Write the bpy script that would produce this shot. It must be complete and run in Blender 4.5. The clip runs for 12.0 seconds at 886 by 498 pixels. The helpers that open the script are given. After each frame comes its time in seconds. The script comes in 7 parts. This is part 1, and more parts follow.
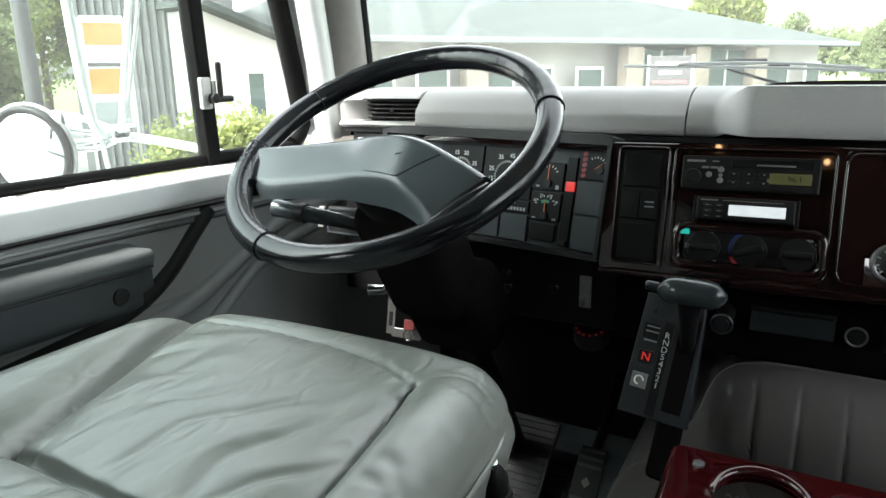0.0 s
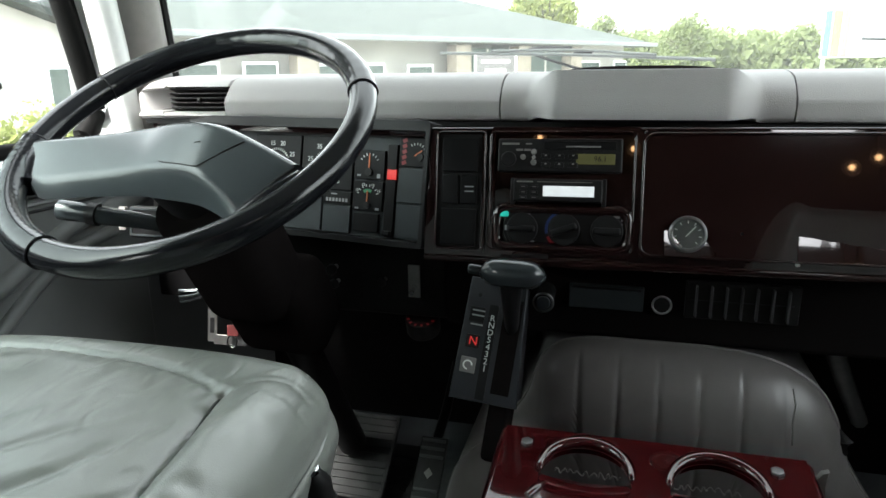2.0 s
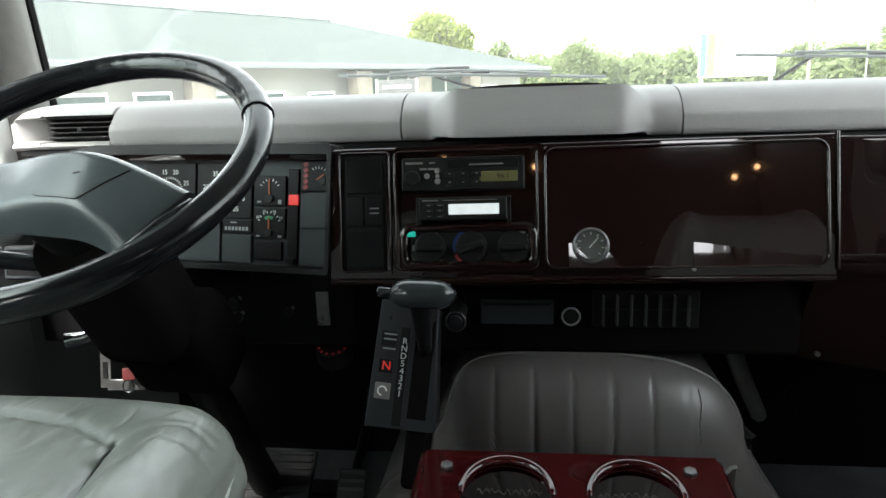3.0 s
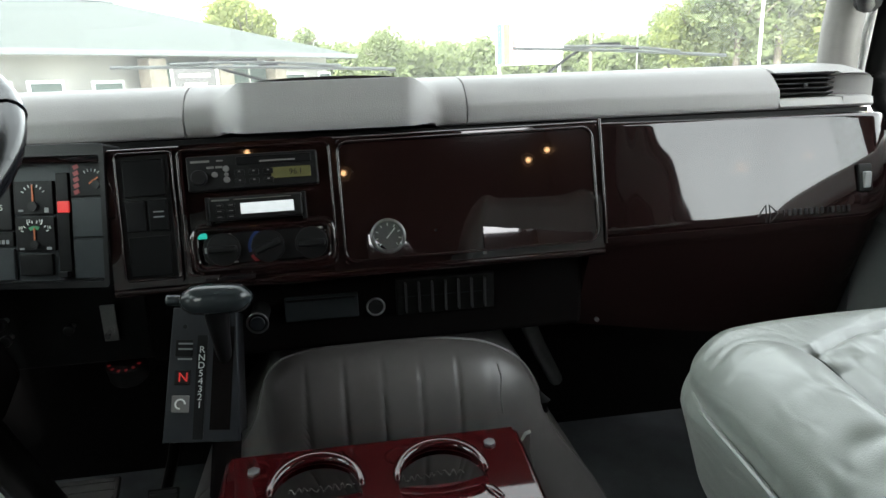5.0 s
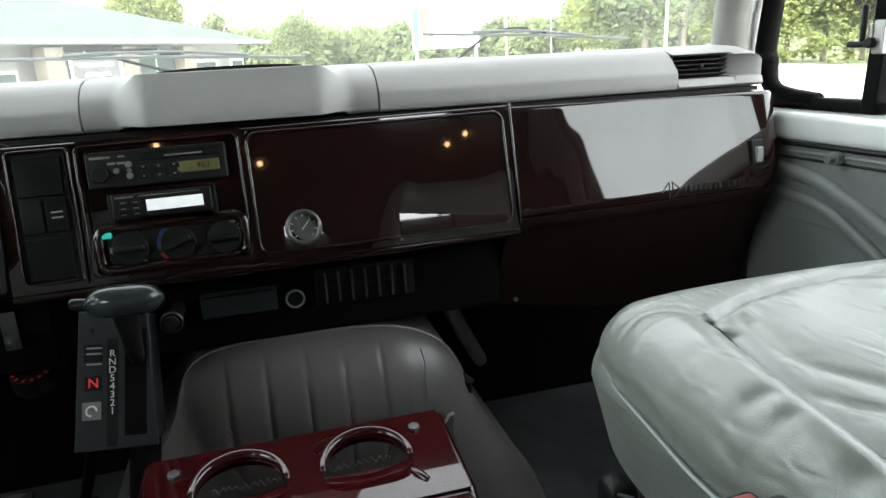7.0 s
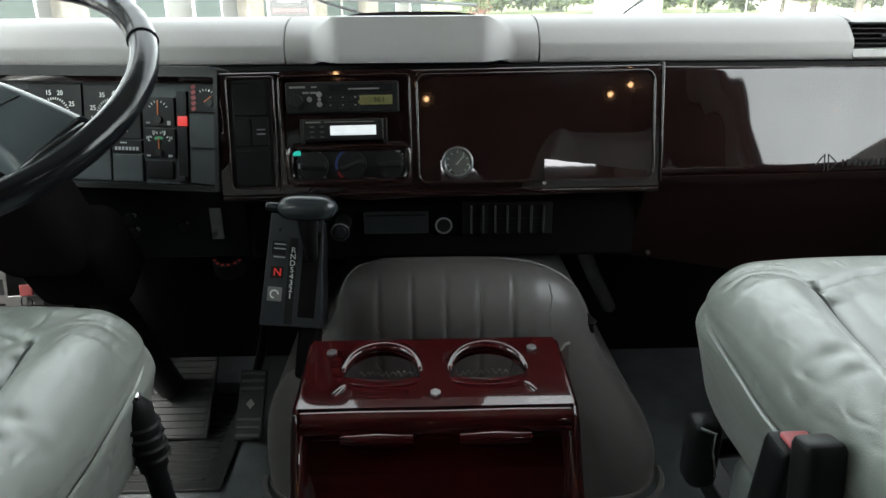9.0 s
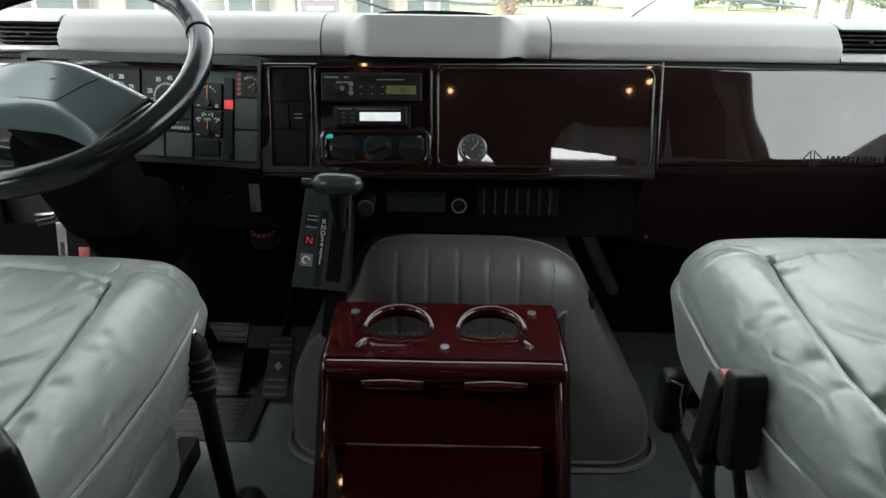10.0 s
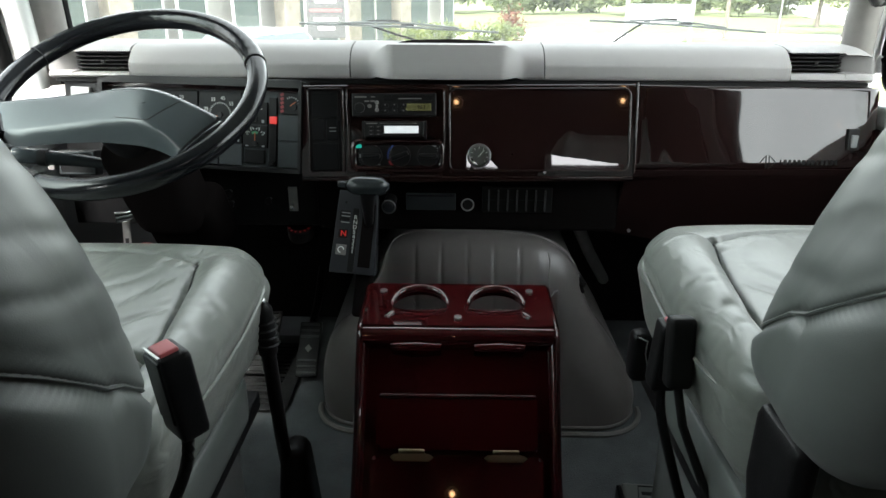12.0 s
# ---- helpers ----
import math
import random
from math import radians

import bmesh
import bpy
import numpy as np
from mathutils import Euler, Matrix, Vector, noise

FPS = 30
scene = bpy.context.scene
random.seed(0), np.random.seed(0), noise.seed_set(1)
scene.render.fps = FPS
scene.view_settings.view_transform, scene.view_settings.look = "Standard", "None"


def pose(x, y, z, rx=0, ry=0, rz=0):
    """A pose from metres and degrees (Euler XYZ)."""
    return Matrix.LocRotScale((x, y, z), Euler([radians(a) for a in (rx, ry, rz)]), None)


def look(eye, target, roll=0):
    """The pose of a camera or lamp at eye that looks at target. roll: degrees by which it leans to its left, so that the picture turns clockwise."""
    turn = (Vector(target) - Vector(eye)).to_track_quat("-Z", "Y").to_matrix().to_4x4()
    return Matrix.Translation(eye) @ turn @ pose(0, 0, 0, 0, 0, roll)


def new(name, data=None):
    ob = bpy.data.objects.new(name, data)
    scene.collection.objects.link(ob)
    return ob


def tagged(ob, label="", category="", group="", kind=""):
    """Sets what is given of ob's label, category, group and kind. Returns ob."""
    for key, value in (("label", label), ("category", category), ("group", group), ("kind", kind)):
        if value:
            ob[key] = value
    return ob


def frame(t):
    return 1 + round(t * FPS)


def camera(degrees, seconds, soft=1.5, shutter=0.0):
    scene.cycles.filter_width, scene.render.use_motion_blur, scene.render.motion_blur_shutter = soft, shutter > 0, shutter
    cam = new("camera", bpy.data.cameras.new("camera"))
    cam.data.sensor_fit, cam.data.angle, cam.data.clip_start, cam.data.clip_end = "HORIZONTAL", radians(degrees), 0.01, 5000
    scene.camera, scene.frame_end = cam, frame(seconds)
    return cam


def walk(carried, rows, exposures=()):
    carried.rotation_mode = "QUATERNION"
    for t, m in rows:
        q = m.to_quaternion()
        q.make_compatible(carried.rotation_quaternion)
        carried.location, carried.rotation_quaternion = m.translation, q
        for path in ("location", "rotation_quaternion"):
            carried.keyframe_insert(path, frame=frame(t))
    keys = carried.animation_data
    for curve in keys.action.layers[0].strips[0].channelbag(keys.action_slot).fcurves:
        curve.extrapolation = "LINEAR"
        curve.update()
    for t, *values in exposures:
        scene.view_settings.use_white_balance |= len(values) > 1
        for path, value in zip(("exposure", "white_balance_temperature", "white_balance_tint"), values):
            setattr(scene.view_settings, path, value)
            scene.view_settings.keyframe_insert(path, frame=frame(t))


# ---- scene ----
cam = camera(66.8, 12.0)
EXPOSURES = [(0.0, 3.78), (3.0, 3.78), (6.5, 3.89), (9.0, 3.86), (12.0, 3.75)]
PATH = [
    (0, (-0.065, -1.049, 0.974), (-0.995, 0.648, 0.466), -0.9),
    (0.5, (-0.066, -1.04, 0.968), (-0.925, 0.691, 0.453), -0.9),
    (1, (-0.06, -1.031, 0.965), (-0.809, 0.745, 0.43), -1.1),
    (1.5, (-0.056, -1.015, 0.96), (-0.685, 0.807, 0.426), -1.0),
    (2, (-0.05, -1.003, 0.953), (-0.549, 0.863, 0.433), -0.7),
    (2.5, (-0.052, -0.989, 0.94), (-0.423, 0.909, 0.43), -0.8),
    (3, (-0.049, -0.987, 0.945), (-0.29, 0.946, 0.489), -1.9),
    (5, (-0.018, -0.989, 0.952), (0.27, 0.924, 0.445), -2.1),
    (5.5, (-0.017, -0.99, 0.949), (0.376, 0.901, 0.431), -2.4),
    (6, (-0.012, -0.993, 0.949), (0.456, 0.879, 0.425), -2.4),
    (6.5, (-0.005, -0.995, 0.952), (0.526, 0.859, 0.419), -3.1),
    (8.5, (-0.012, -1.044, 0.968), (0.155, 0.83, 0.287), -1.5),
    (9, (-0.006, -1.107, 0.979), (0.041, 0.763, 0.274), -0.4),
    (9.5, (-0.004, -1.169, 0.992), (-0.037, 0.688, 0.249), 0.2),
    (10, (0.005, -1.237, 0.997), (-0.011, 0.626, 0.27), 0.8),
    (10.5, (0.004, -1.304, 1.001), (-0.003, 0.567, 0.294), 1.3),
    (11, (-0.008, -1.364, 1.014), (-0.029, 0.509, 0.312), 1.3),
    (11.5, (-0.01, -1.417, 1.035), (-0.033, 0.457, 0.338), 0.7),
    (12, (-0.009, -1.466, 1.049), (-0.038, 0.404, 0.342), 0.3),
]
walk(cam, [(t, look(eye, target, roll)) for t, eye, target, roll in PATH], EXPOSURES)

# ---- world, sun ----
world = bpy.data.worlds.new("overcast_sky")
scene.world = world
world.use_nodes = True
wt = world.node_tree
wt.nodes.clear()
w_out = wt.nodes.new("ShaderNodeOutputWorld")
w_bg = wt.nodes.new("ShaderNodeBackground")
w_sky = wt.nodes.new("ShaderNodeTexSky")
w_sky.sky_type = "NISHITA"
w_sky.sun_disc = False
w_sky.sun_elevation = radians(52)
w_sky.sun_rotation = radians(200)
w_sky.dust_density = 4.0
w_hsv = wt.nodes.new("ShaderNodeHueSaturation")
w_hsv.inputs["Saturation"].default_value = 0.18
w_bg.inputs["Strength"].default_value = 0.15
wt.links.new(w_sky.outputs[0], w_hsv.inputs["Color"])
w_tc = wt.nodes.new("ShaderNodeTexCoord")
w_cloud = wt.nodes.new("ShaderNodeTexNoise")
w_cloud.inputs["Scale"].default_value, w_cloud.inputs["Detail"].default_value, w_cloud.inputs["Distortion"].default_value = 3.2, 5.0, 0.4
w_depth = wt.nodes.new("ShaderNodeMapRange")
w_depth.inputs["From Min"].default_value, w_depth.inputs["From Max"].default_value = 0.3, 0.7
w_depth.inputs["To Min"].default_value, w_depth.inputs["To Max"].default_value = 0.80, 1.20
w_mul = wt.nodes.new("ShaderNodeMix")
w_mul.data_type, w_mul.blend_type = "RGBA", "MULTIPLY"
w_mul.inputs["Factor"].default_value = 1.0
wt.links.new(w_tc.outputs["Generated"], w_cloud.inputs["Vector"])
wt.links.new(w_cloud.outputs["Fac"], w_depth.inputs["Value"])
wt.links.new(w_hsv.outputs[0], w_mul.inputs["A"])
wt.links.new(w_depth.outputs[0], w_mul.inputs["B"])
wt.links.new(w_mul.outputs["Result"], w_bg.inputs["Color"])
wt.links.new(w_bg.outputs[0], w_out.inputs["Surface"])

sun_data = bpy.data.lights.new("sun", "SUN")
sun_data.energy, sun_data.angle, sun_data.color = 1.5, radians(14), (1.0, 0.97, 0.92)
sun = new("sun", sun_data)
sun.matrix_world = look((-6.0, -14.0, 22.0), (0.0, 0.0, 0.0))


# ---- materials ----
def mat(name, base, rough=0.5, metal=0.0, vary=0.15, scale=8.0, bump=0.0, bump_scale=300.0, coat=0.0, rough_vary=0.1, tint=None, coat_ior=1.65,
        emit=None, emit_strength=0.0, second=60.0, island=0.0, spec=0.5):
    """A surface with large and small colour variation, roughness variation and fine relief."""
    m = bpy.data.materials.new(name)
    m.use_nodes = True
    nt = m.node_tree
    b = nt.nodes["Principled BSDF"]
    tc = nt.nodes.new("ShaderNodeTexCoord")
    n1 = nt.nodes.new("ShaderNodeTexNoise")
    n1.inputs["Scale"].default_value, n1.inputs["Detail"].default_value = scale, 5.0
    n2 = nt.nodes.new("ShaderNodeTexNoise")
    n2.inputs["Scale"].default_value, n2.inputs["Detail"].default_value = scale * second / 8.0, 3.0
    nt.links.new(tc.outputs["Object"], n1.inputs["Vector"])
    nt.links.new(tc.outputs["Object"], n2.inputs["Vector"])
    both = nt.nodes.new("ShaderNodeMath")
    both.operation = "ADD"
    half = nt.nodes.new("ShaderNodeMath")
    half.operation = "MULTIPLY"
    half.inputs[1].default_value = 0.5
    nt.links.new(n2.outputs["Fac"], half.inputs[0])
    nt.links.new(n1.outputs["Fac"], both.inputs[0])
    nt.links.new(half.outputs[0], both.inputs[1])
    ramp = nt.nodes.new("ShaderNodeMapRange")
    ramp.inputs["From Min"].default_value, ramp.inputs["From Max"].default_value = 0.45, 1.05
    nt.links.new(both.outputs[0], ramp.inputs["Value"])
    mix = nt.nodes.new("ShaderNodeMix")
    mix.data_type = "RGBA"
    lo = [c * (1 - vary) for c in base]
    hi = [min(1.0, c * (1 + vary)) for c in (tint or base)]
    mix.inputs["A"].default_value = (*lo, 1)
    mix.inputs["B"].default_value = (*hi, 1)
    nt.links.new(ramp.outputs[0], mix.inputs["Factor"])
    colour = mix.outputs["Result"]
    if island:
        geo = nt.nodes.new("ShaderNodeNewGeometry")
        hsv = nt.nodes.new("ShaderNodeHueSaturation")
        rng = nt.nodes.new("ShaderNodeMapRange")
        rng.inputs["To Min"].default_value, rng.inputs["To Max"].default_value = 1 - island, 1 + island
        nt.links.new(geo.outputs["Random Per Island"], rng.inputs["Value"])
        nt.links.new(rng.outputs[0], hsv.inputs["Value"])
        nt.links.new(colour, hsv.inputs["Color"])
        colour = hsv.outputs[0]
    nt.links.new(colour, b.inputs["Base Color"])
    rr = nt.nodes.new("ShaderNodeMapRange")
    rr.inputs["From Min"].default_value, rr.inputs["From Max"].default_value = 0.3, 0.7
    rr.inputs["To Min"].default_value, rr.inputs["To Max"].default_value = max(0.0, rough * (1 - rough_vary)), min(1.0, rough * (1 + rough_vary))
    nt.links.new(n2.outputs["Fac"], rr.inputs["Value"])
    nt.links.new(rr.outputs[0], b.inputs["Roughness"])
    b.inputs["Metallic"].default_value = metal
    b.inputs["Specular IOR Level"].default_value = spec
    b.inputs["Coat Weight"].default_value = coat
    b.inputs["Coat Roughness"].default_value = 0.03
    b.inputs["Coat IOR"].default_value = coat_ior
    if bump:
        nb = nt.nodes.new("ShaderNodeTexNoise")
        nb.inputs["Scale"].default_value, nb.inputs["Detail"].default_value = bump_scale, 2.0
        nt.links.new(tc.outputs["Object"], nb.inputs["Vector"])
        bp = nt.nodes.new("ShaderNodeBump")
        bp.inputs["Strength"].default_value, bp.inputs["Distance"].default_value = bump, 0.002
        nt.links.new(nb.outputs["Fac"], bp.inputs["Height"])
        nt.links.new(bp.outputs[0], b.inputs["Normal"])
    if emit:
        b.inputs["Emission Color"].default_value = (*emit, 1)
        b.inputs["Emission Strength"].default_value = emit_strength
    return m


def glass_mat(name, tint=(0.86, 0.90, 0.88), haze=0.0, drops=0.0):
    m = bpy.data.materials.new(name)
    m.use_nodes = True
    nt = m.node_tree
    nt.nodes.clear()
    out = nt.nodes.new("ShaderNodeOutputMaterial")
    mix = nt.nodes.new("ShaderNodeMixShader")
    tr = nt.nodes.new("ShaderNodeBsdfTransparent")
    gl = nt.nodes.new("ShaderNodeBsdfGlossy")
    lw = nt.nodes.new("ShaderNodeLayerWeight")
    pw = nt.nodes.new("ShaderNodeMath")
    pw.operation, pw.inputs[1].default_value = "POWER", 4.0
    fr = nt.nodes.new("ShaderNodeMapRange")
    fr.inputs["To Min"].default_value, fr.inputs["To Max"].default_value = 0.025, 0.55
    nt.links.new(lw.outputs["Facing"], pw.inputs[0])
    nt.links.new(pw.outputs[0], fr.inputs["Value"])
    tr.inputs["Color"].default_value = (*tint, 1)
    gl.inputs["Roughness"].default_value = 0.0
    nt.links.new(fr.outputs[0], mix.inputs[0])
    nt.links.new(tr.outputs[0], mix.inputs[1])
    nt.links.new(gl.outputs[0], mix.inputs[2])
    # a thin translucent veil added to wash out the view like haze, thicker in cloudy patches
    film = nt.nodes.new("ShaderNodeMixShader")
    veil = nt.nodes.new("ShaderNodeBsdfTranslucent")
    veil.inputs["Color"].default_value = (0.85, 0.86, 0.84, 1)
    tc = nt.nodes.new("ShaderNodeTexCoord")
    cloud = nt.nodes.new("ShaderNodeTexNoise")
    cloud.inputs["Scale"].default_value, cloud.inputs["Detail"].default_value = 3.0, 6.0
    amount = nt.nodes.new("ShaderNodeMapRange")
    amount.inputs["To Min"].default_value, amount.inputs["To Max"].default_value = haze * 0.6, haze * 1.4
    nt.links.new(tc.outputs["Object"], cloud.inputs["Vector"])
    nt.links.new(cloud.outputs["Fac"], amount.inputs["Value"])
    if drops:
        # small drops of rain, in gusts
        cell = nt.nodes.new("ShaderNodeTexVoronoi")
        cell.inputs["Scale"].default_value = 380.0
        bead = nt.nodes.new("ShaderNodeMapRange")
        bead.inputs["From Min"].default_value, bead.inputs["From Max"].default_value = 0.22, 0.30
        bead.inputs["To Min"].default_value, bead.inputs["To Max"].default_value = drops, 0.0
        gust = nt.nodes.new("ShaderNodeMapRange")
        gust.inputs["From Min"].default_value, gust.inputs["From Max"].default_value = 0.46, 0.60
        wet = nt.nodes.new("ShaderNodeMath")
        wet.operation = "MULTIPLY_ADD"
        nt.links.new(tc.outputs["Object"], cell.inputs["Vector"])
        nt.links.new(cell.outputs["Distance"], bead.inputs["Value"])
        nt.links.new(cloud.outputs["Fac"], gust.inputs["Value"])
        nt.links.new(bead.outputs[0], wet.inputs[0])
        nt.links.new(gust.outputs[0], wet.inputs[1])
        nt.links.new(amount.outputs[0], wet.inputs[2])
        nt.links.new(wet.outputs[0], film.inputs[0])
    else:
        nt.links.new(amount.outputs[0], film.inputs[0])
    nt.links.new(mix.outputs[0], film.inputs[1])
    nt.links.new(veil.outputs[0], film.inputs[2])
    nt.links.new(film.outputs[0], out.inputs["Surface"])
    return m


LEATHER = mat("grey_leather", (0.205, 0.219, 0.197), 0.30, vary=0.06, scale=8, bump=0.16, bump_scale=900, rough_vary=0.03, spec=0.95)
# slack leather: shallow creases under the grain
lt = LEATHER.node_tree
crease = lt.nodes.new("ShaderNodeTexNoise")
crease.noise_type = "RIDGED_MULTIFRACTAL"
crease.inputs["Scale"].default_value, crease.inputs["Detail"].default_value, crease.inputs["Distortion"].default_value = 9.0, 3.0, 0.8
slant = lt.nodes.new("ShaderNodeMapping")
slant.inputs["Rotation"].default_value, slant.inputs["Scale"].default_value = (0, 0, radians(25)), (1.0, 0.45, 1.0)
lt.links.new(lt.nodes["Texture Coordinate"].outputs["Object"], slant.inputs["Vector"])
lt.links.new(slant.outputs[0], crease.inputs["Vector"])
fold = lt.nodes.new("ShaderNodeBump")
fold.invert = True
fold.inputs["Strength"].default_value, fold.inputs["Distance"].default_value = 0.8, 0.007
lt.links.new(crease.outputs["Fac"], fold.inputs["Height"])
fine = lt.nodes.new("ShaderNodeTexNoise")
fine.noise_type = "RIDGED_MULTIFRACTAL"
fine.inputs["Scale"].default_value, fine.inputs["Detail"].default_value, fine.inputs["Distortion"].default_value = 34.0, 4.0, 1.2
lt.links.new(slant.outputs[0], fine.inputs["Vector"])
wrinkle = lt.nodes.new("ShaderNodeBump")
wrinkle.invert = True
wrinkle.inputs["Strength"].default_value, wrinkle.inputs["Distance"].default_value = 0.8, 0.0024
lt.links.new(fine.outputs["Fac"], wrinkle.inputs["Height"])
lt.links.new(fold.outputs[0], wrinkle.inputs["Normal"])
lt.links.new(wrinkle.outputs[0], lt.nodes["Bump"].inputs["Normal"])
# copy of the seat leather with shade put into its colour, for the backrests
LEATHER_SHADED = mat("grey_leather_shaded", (0.118, 0.130, 0.122), 0.42, vary=0.05, scale=8, bump=0.07, bump_scale=900, rough_vary=0.0)
PAD = mat("grey_dash_vinyl", (0.36, 0.35, 0.345), 0.62, vary=0.05, scale=6, bump=0.3, bump_scale=700)
VINYL = mat("charcoal_vinyl", (0.132, 0.123, 0.118), 0.32, vary=0.08, scale=7, bump=0.10, bump_scale=800, rough_vary=0.0)
VINYL_LIP = mat("worn_vinyl_edge", (0.185, 0.178, 0.170), 0.5)
BURGUNDY = mat("burgundy_lacquer", (0.0115, 0.0052, 0.0048), 0.12, vary=0.25, scale=9, coat=1.0, coat_ior=1.58, spec=0.05, tint=(0.0130, 0.0056, 0.0052))
CONSOLE = mat("cherry_lacquer", (0.038, 0.0042, 0.0050), 0.12, vary=0.12, scale=10, coat=1.0, coat_ior=1.6, spec=0.05, tint=(0.040, 0.0044, 0.0052))
BLACK = mat("black_plastic", (0.0095, 0.0095, 0.010), 0.40, bump=0.2, bump_scale=600, spec=0.2)
BLACK_SOFT = mat("black_dull_plastic", (0.0115, 0.0112, 0.0115), 0.6, spec=0.2)
CLUSTER_GREY = mat("grey_cluster_plastic", (0.034, 0.040, 0.043), 0.5, spec=0.25)
DIAL = mat("dial_black", (0.0055, 0.0055, 0.006), 0.45, spec=0.15)
WHEEL_LEATHER = mat("black_wheel_leather", (0.007, 0.008, 0.0095), 0.14, vary=0.06, bump=0.05, bump_scale=700, rough_vary=0.0, spec=0.5)
WHEEL_PAD = mat("slate_wheel_pad", (0.062, 0.074, 0.078), 0.25, vary=0.03, bump=0.04, bump_scale=900, rough_vary=0.0, spec=0.6)
RUBBER = mat("black_rubber", (0.008, 0.008, 0.008), 0.5, bump=0.1, bump_scale=600, spec=0.25)
SEAL = mat("black_window_rubber", (0.004, 0.004, 0.004), 0.6, spec=0.06)
CHROME = mat("chrome", (0.75, 0.76, 0.77), 0.12, metal=1.0, vary=0.04)
STEEL = mat("dull_steel", (0.42, 0.42, 0.41), 0.35, metal=1.0, vary=0.15, scale=40)
STEEL_DARK = mat("worn_bolt_steel", (0.20, 0.20, 0.20), 0.4, metal=1.0, vary=0.15, scale=40, rough_vary=0.0)
BRASS = mat("antique_brass", (0.27, 0.225, 0.15), 0.42, metal=1.0, vary=0.1)
GATE = mat("charcoal_gate_plate", (0.019, 0.022, 0.026), 0.45, spec=0.35)
CARPET = mat("slate_carpet", (0.100, 0.111, 0.116), 0.9, vary=0.25, scale=12, bump=0.9, bump_scale=260)
PEDAL_RUBBER = mat("grey_pedal_rubber", (0.052, 0.054, 0.056), 0.6, vary=0.2)
MAT_RUBBER = mat("grey_floor_mat", (0.015, 0.016, 0.0165), 0.7, vary=0.2)
DOOR_VINYL = mat("grey_door_vinyl", (0.19, 0.197, 0.195), 0.5, vary=0.07, bump=0.1, bump_scale=500)
WHITE_PAINT = mat("white_paint", (0.74, 0.77, 0.76), 0.22, vary=0.04, coat=0.6)
HEADLINER = mat("beige_headliner", (0.20, 0.192, 0.182), 0.9, bump=0.3, bump_scale=300)
TRIM_GREY = mat("taupe_pillar_trim", (0.21, 0.20, 0.19), 0.55, bump=0.2, bump_scale=500)
GLASS = glass_mat("window_glass", (0.875, 0.90, 0.885), haze=0.004)
TINTED = glass_mat("tinted_wet_glass", (0.69, 0.745, 0.725), haze=0.014, drops=0.13)
SCREEN_GLASS = glass_mat("windscreen_glass", (0.865, 0.895, 0.872), haze=0.035)
CLEAR = glass_mat("clear_lens", (0.97, 0.97, 0.97))
WHITE_MARK = mat("white_marking", (0.80, 0.81, 0.78), 0.6, vary=0.05)
GREY_MARK = mat("grey_marking", (0.30, 0.31, 0.31), 0.6, vary=0.05)
# faint glow added to printed red marks, which are no lamps
RED_MARK = mat("red_glowing_marking", (0.20, 0.02, 0.022), 0.5, vary=0.1, emit=(0.8, 0.04, 0.05), emit_strength=0.004)
RED_LAMP = mat("lit_red_lens", (0.45, 0.03, 0.03), 0.3, emit=(1.0, 0.05, 0.04), emit_strength=0.03)
TEAL_LAMP = mat("lit_teal_button", (0.02, 0.40, 0.33), 0.3, emit=(0.03, 0.8, 0.62), emit_strength=0.025)
# reflecting display, given a small glow to brighten its olive tone
LCD_GREEN = mat("olive_display", (0.085, 0.085, 0.038), 0.25, emit=(0.4, 0.4, 0.15), emit_strength=0.004)
LCD_WHITE = mat("pale_display", (0.55, 0.58, 0.58), 0.2, emit=(0.8, 0.86, 0.88), emit_strength=0.05)
BLUE_MARK = mat("blue_marking", (0.012, 0.05, 0.22), 0.5)
GREEN_MARK = mat("green_marking", (0.05, 0.28, 0.12), 0.5)
ORANGE_MARK = mat("orange_needle", (0.55, 0.14, 0.04), 0.5)
RED_BUTTON = mat("red_buckle_button", (0.50, 0.11, 0.12), 0.4)
SEAM = mat("shadowed_seam_thread", (0.07, 0.075, 0.07), 0.8, spec=0.1)
BLACK_MATTE = mat("matt_black_board", (0.0065, 0.0056, 0.0056), 0.85, spec=0.03, bump=0.15, bump_scale=500)
KNEE = mat("satin_burgundy_panel", (0.0125, 0.0058, 0.0054), 0.5, vary=0.2, scale=9, spec=0.12)
FELT = mat("black_felt", (0.010, 0.0085, 0.0085), 1.0, spec=0.0)
KEY_RED = mat("dull_red_tag", (0.13, 0.02, 0.02), 0.6)
KNOB = mat("slate_knob_leather", (0.030, 0.037, 0.040), 0.15, bump=0.03, bump_scale=800, rough_vary=0.0)
MIRROR = mat("mirror_glass", (0.9, 0.91, 0.92), 0.01, metal=1.0, vary=0.0, rough_vary=0.0)
ARM_LID = mat("slate_armrest_lid", (0.072, 0.080, 0.080), 0.45, vary=0.07, bump=0.1, bump_scale=500)
FACE_GREY = mat("pale_grey_dial", (0.11, 0.115, 0.108), 0.4, vary=0.1)
FOAM = mat("torn_grey_foam", (0.21, 0.20, 0.19), 0.8, vary=0.3, scale=60)
BULB = mat("warm_bulb", (1.0, 0.7, 0.4), 0.4, emit=(1.0, 0.55, 0.25), emit_strength=2.2)


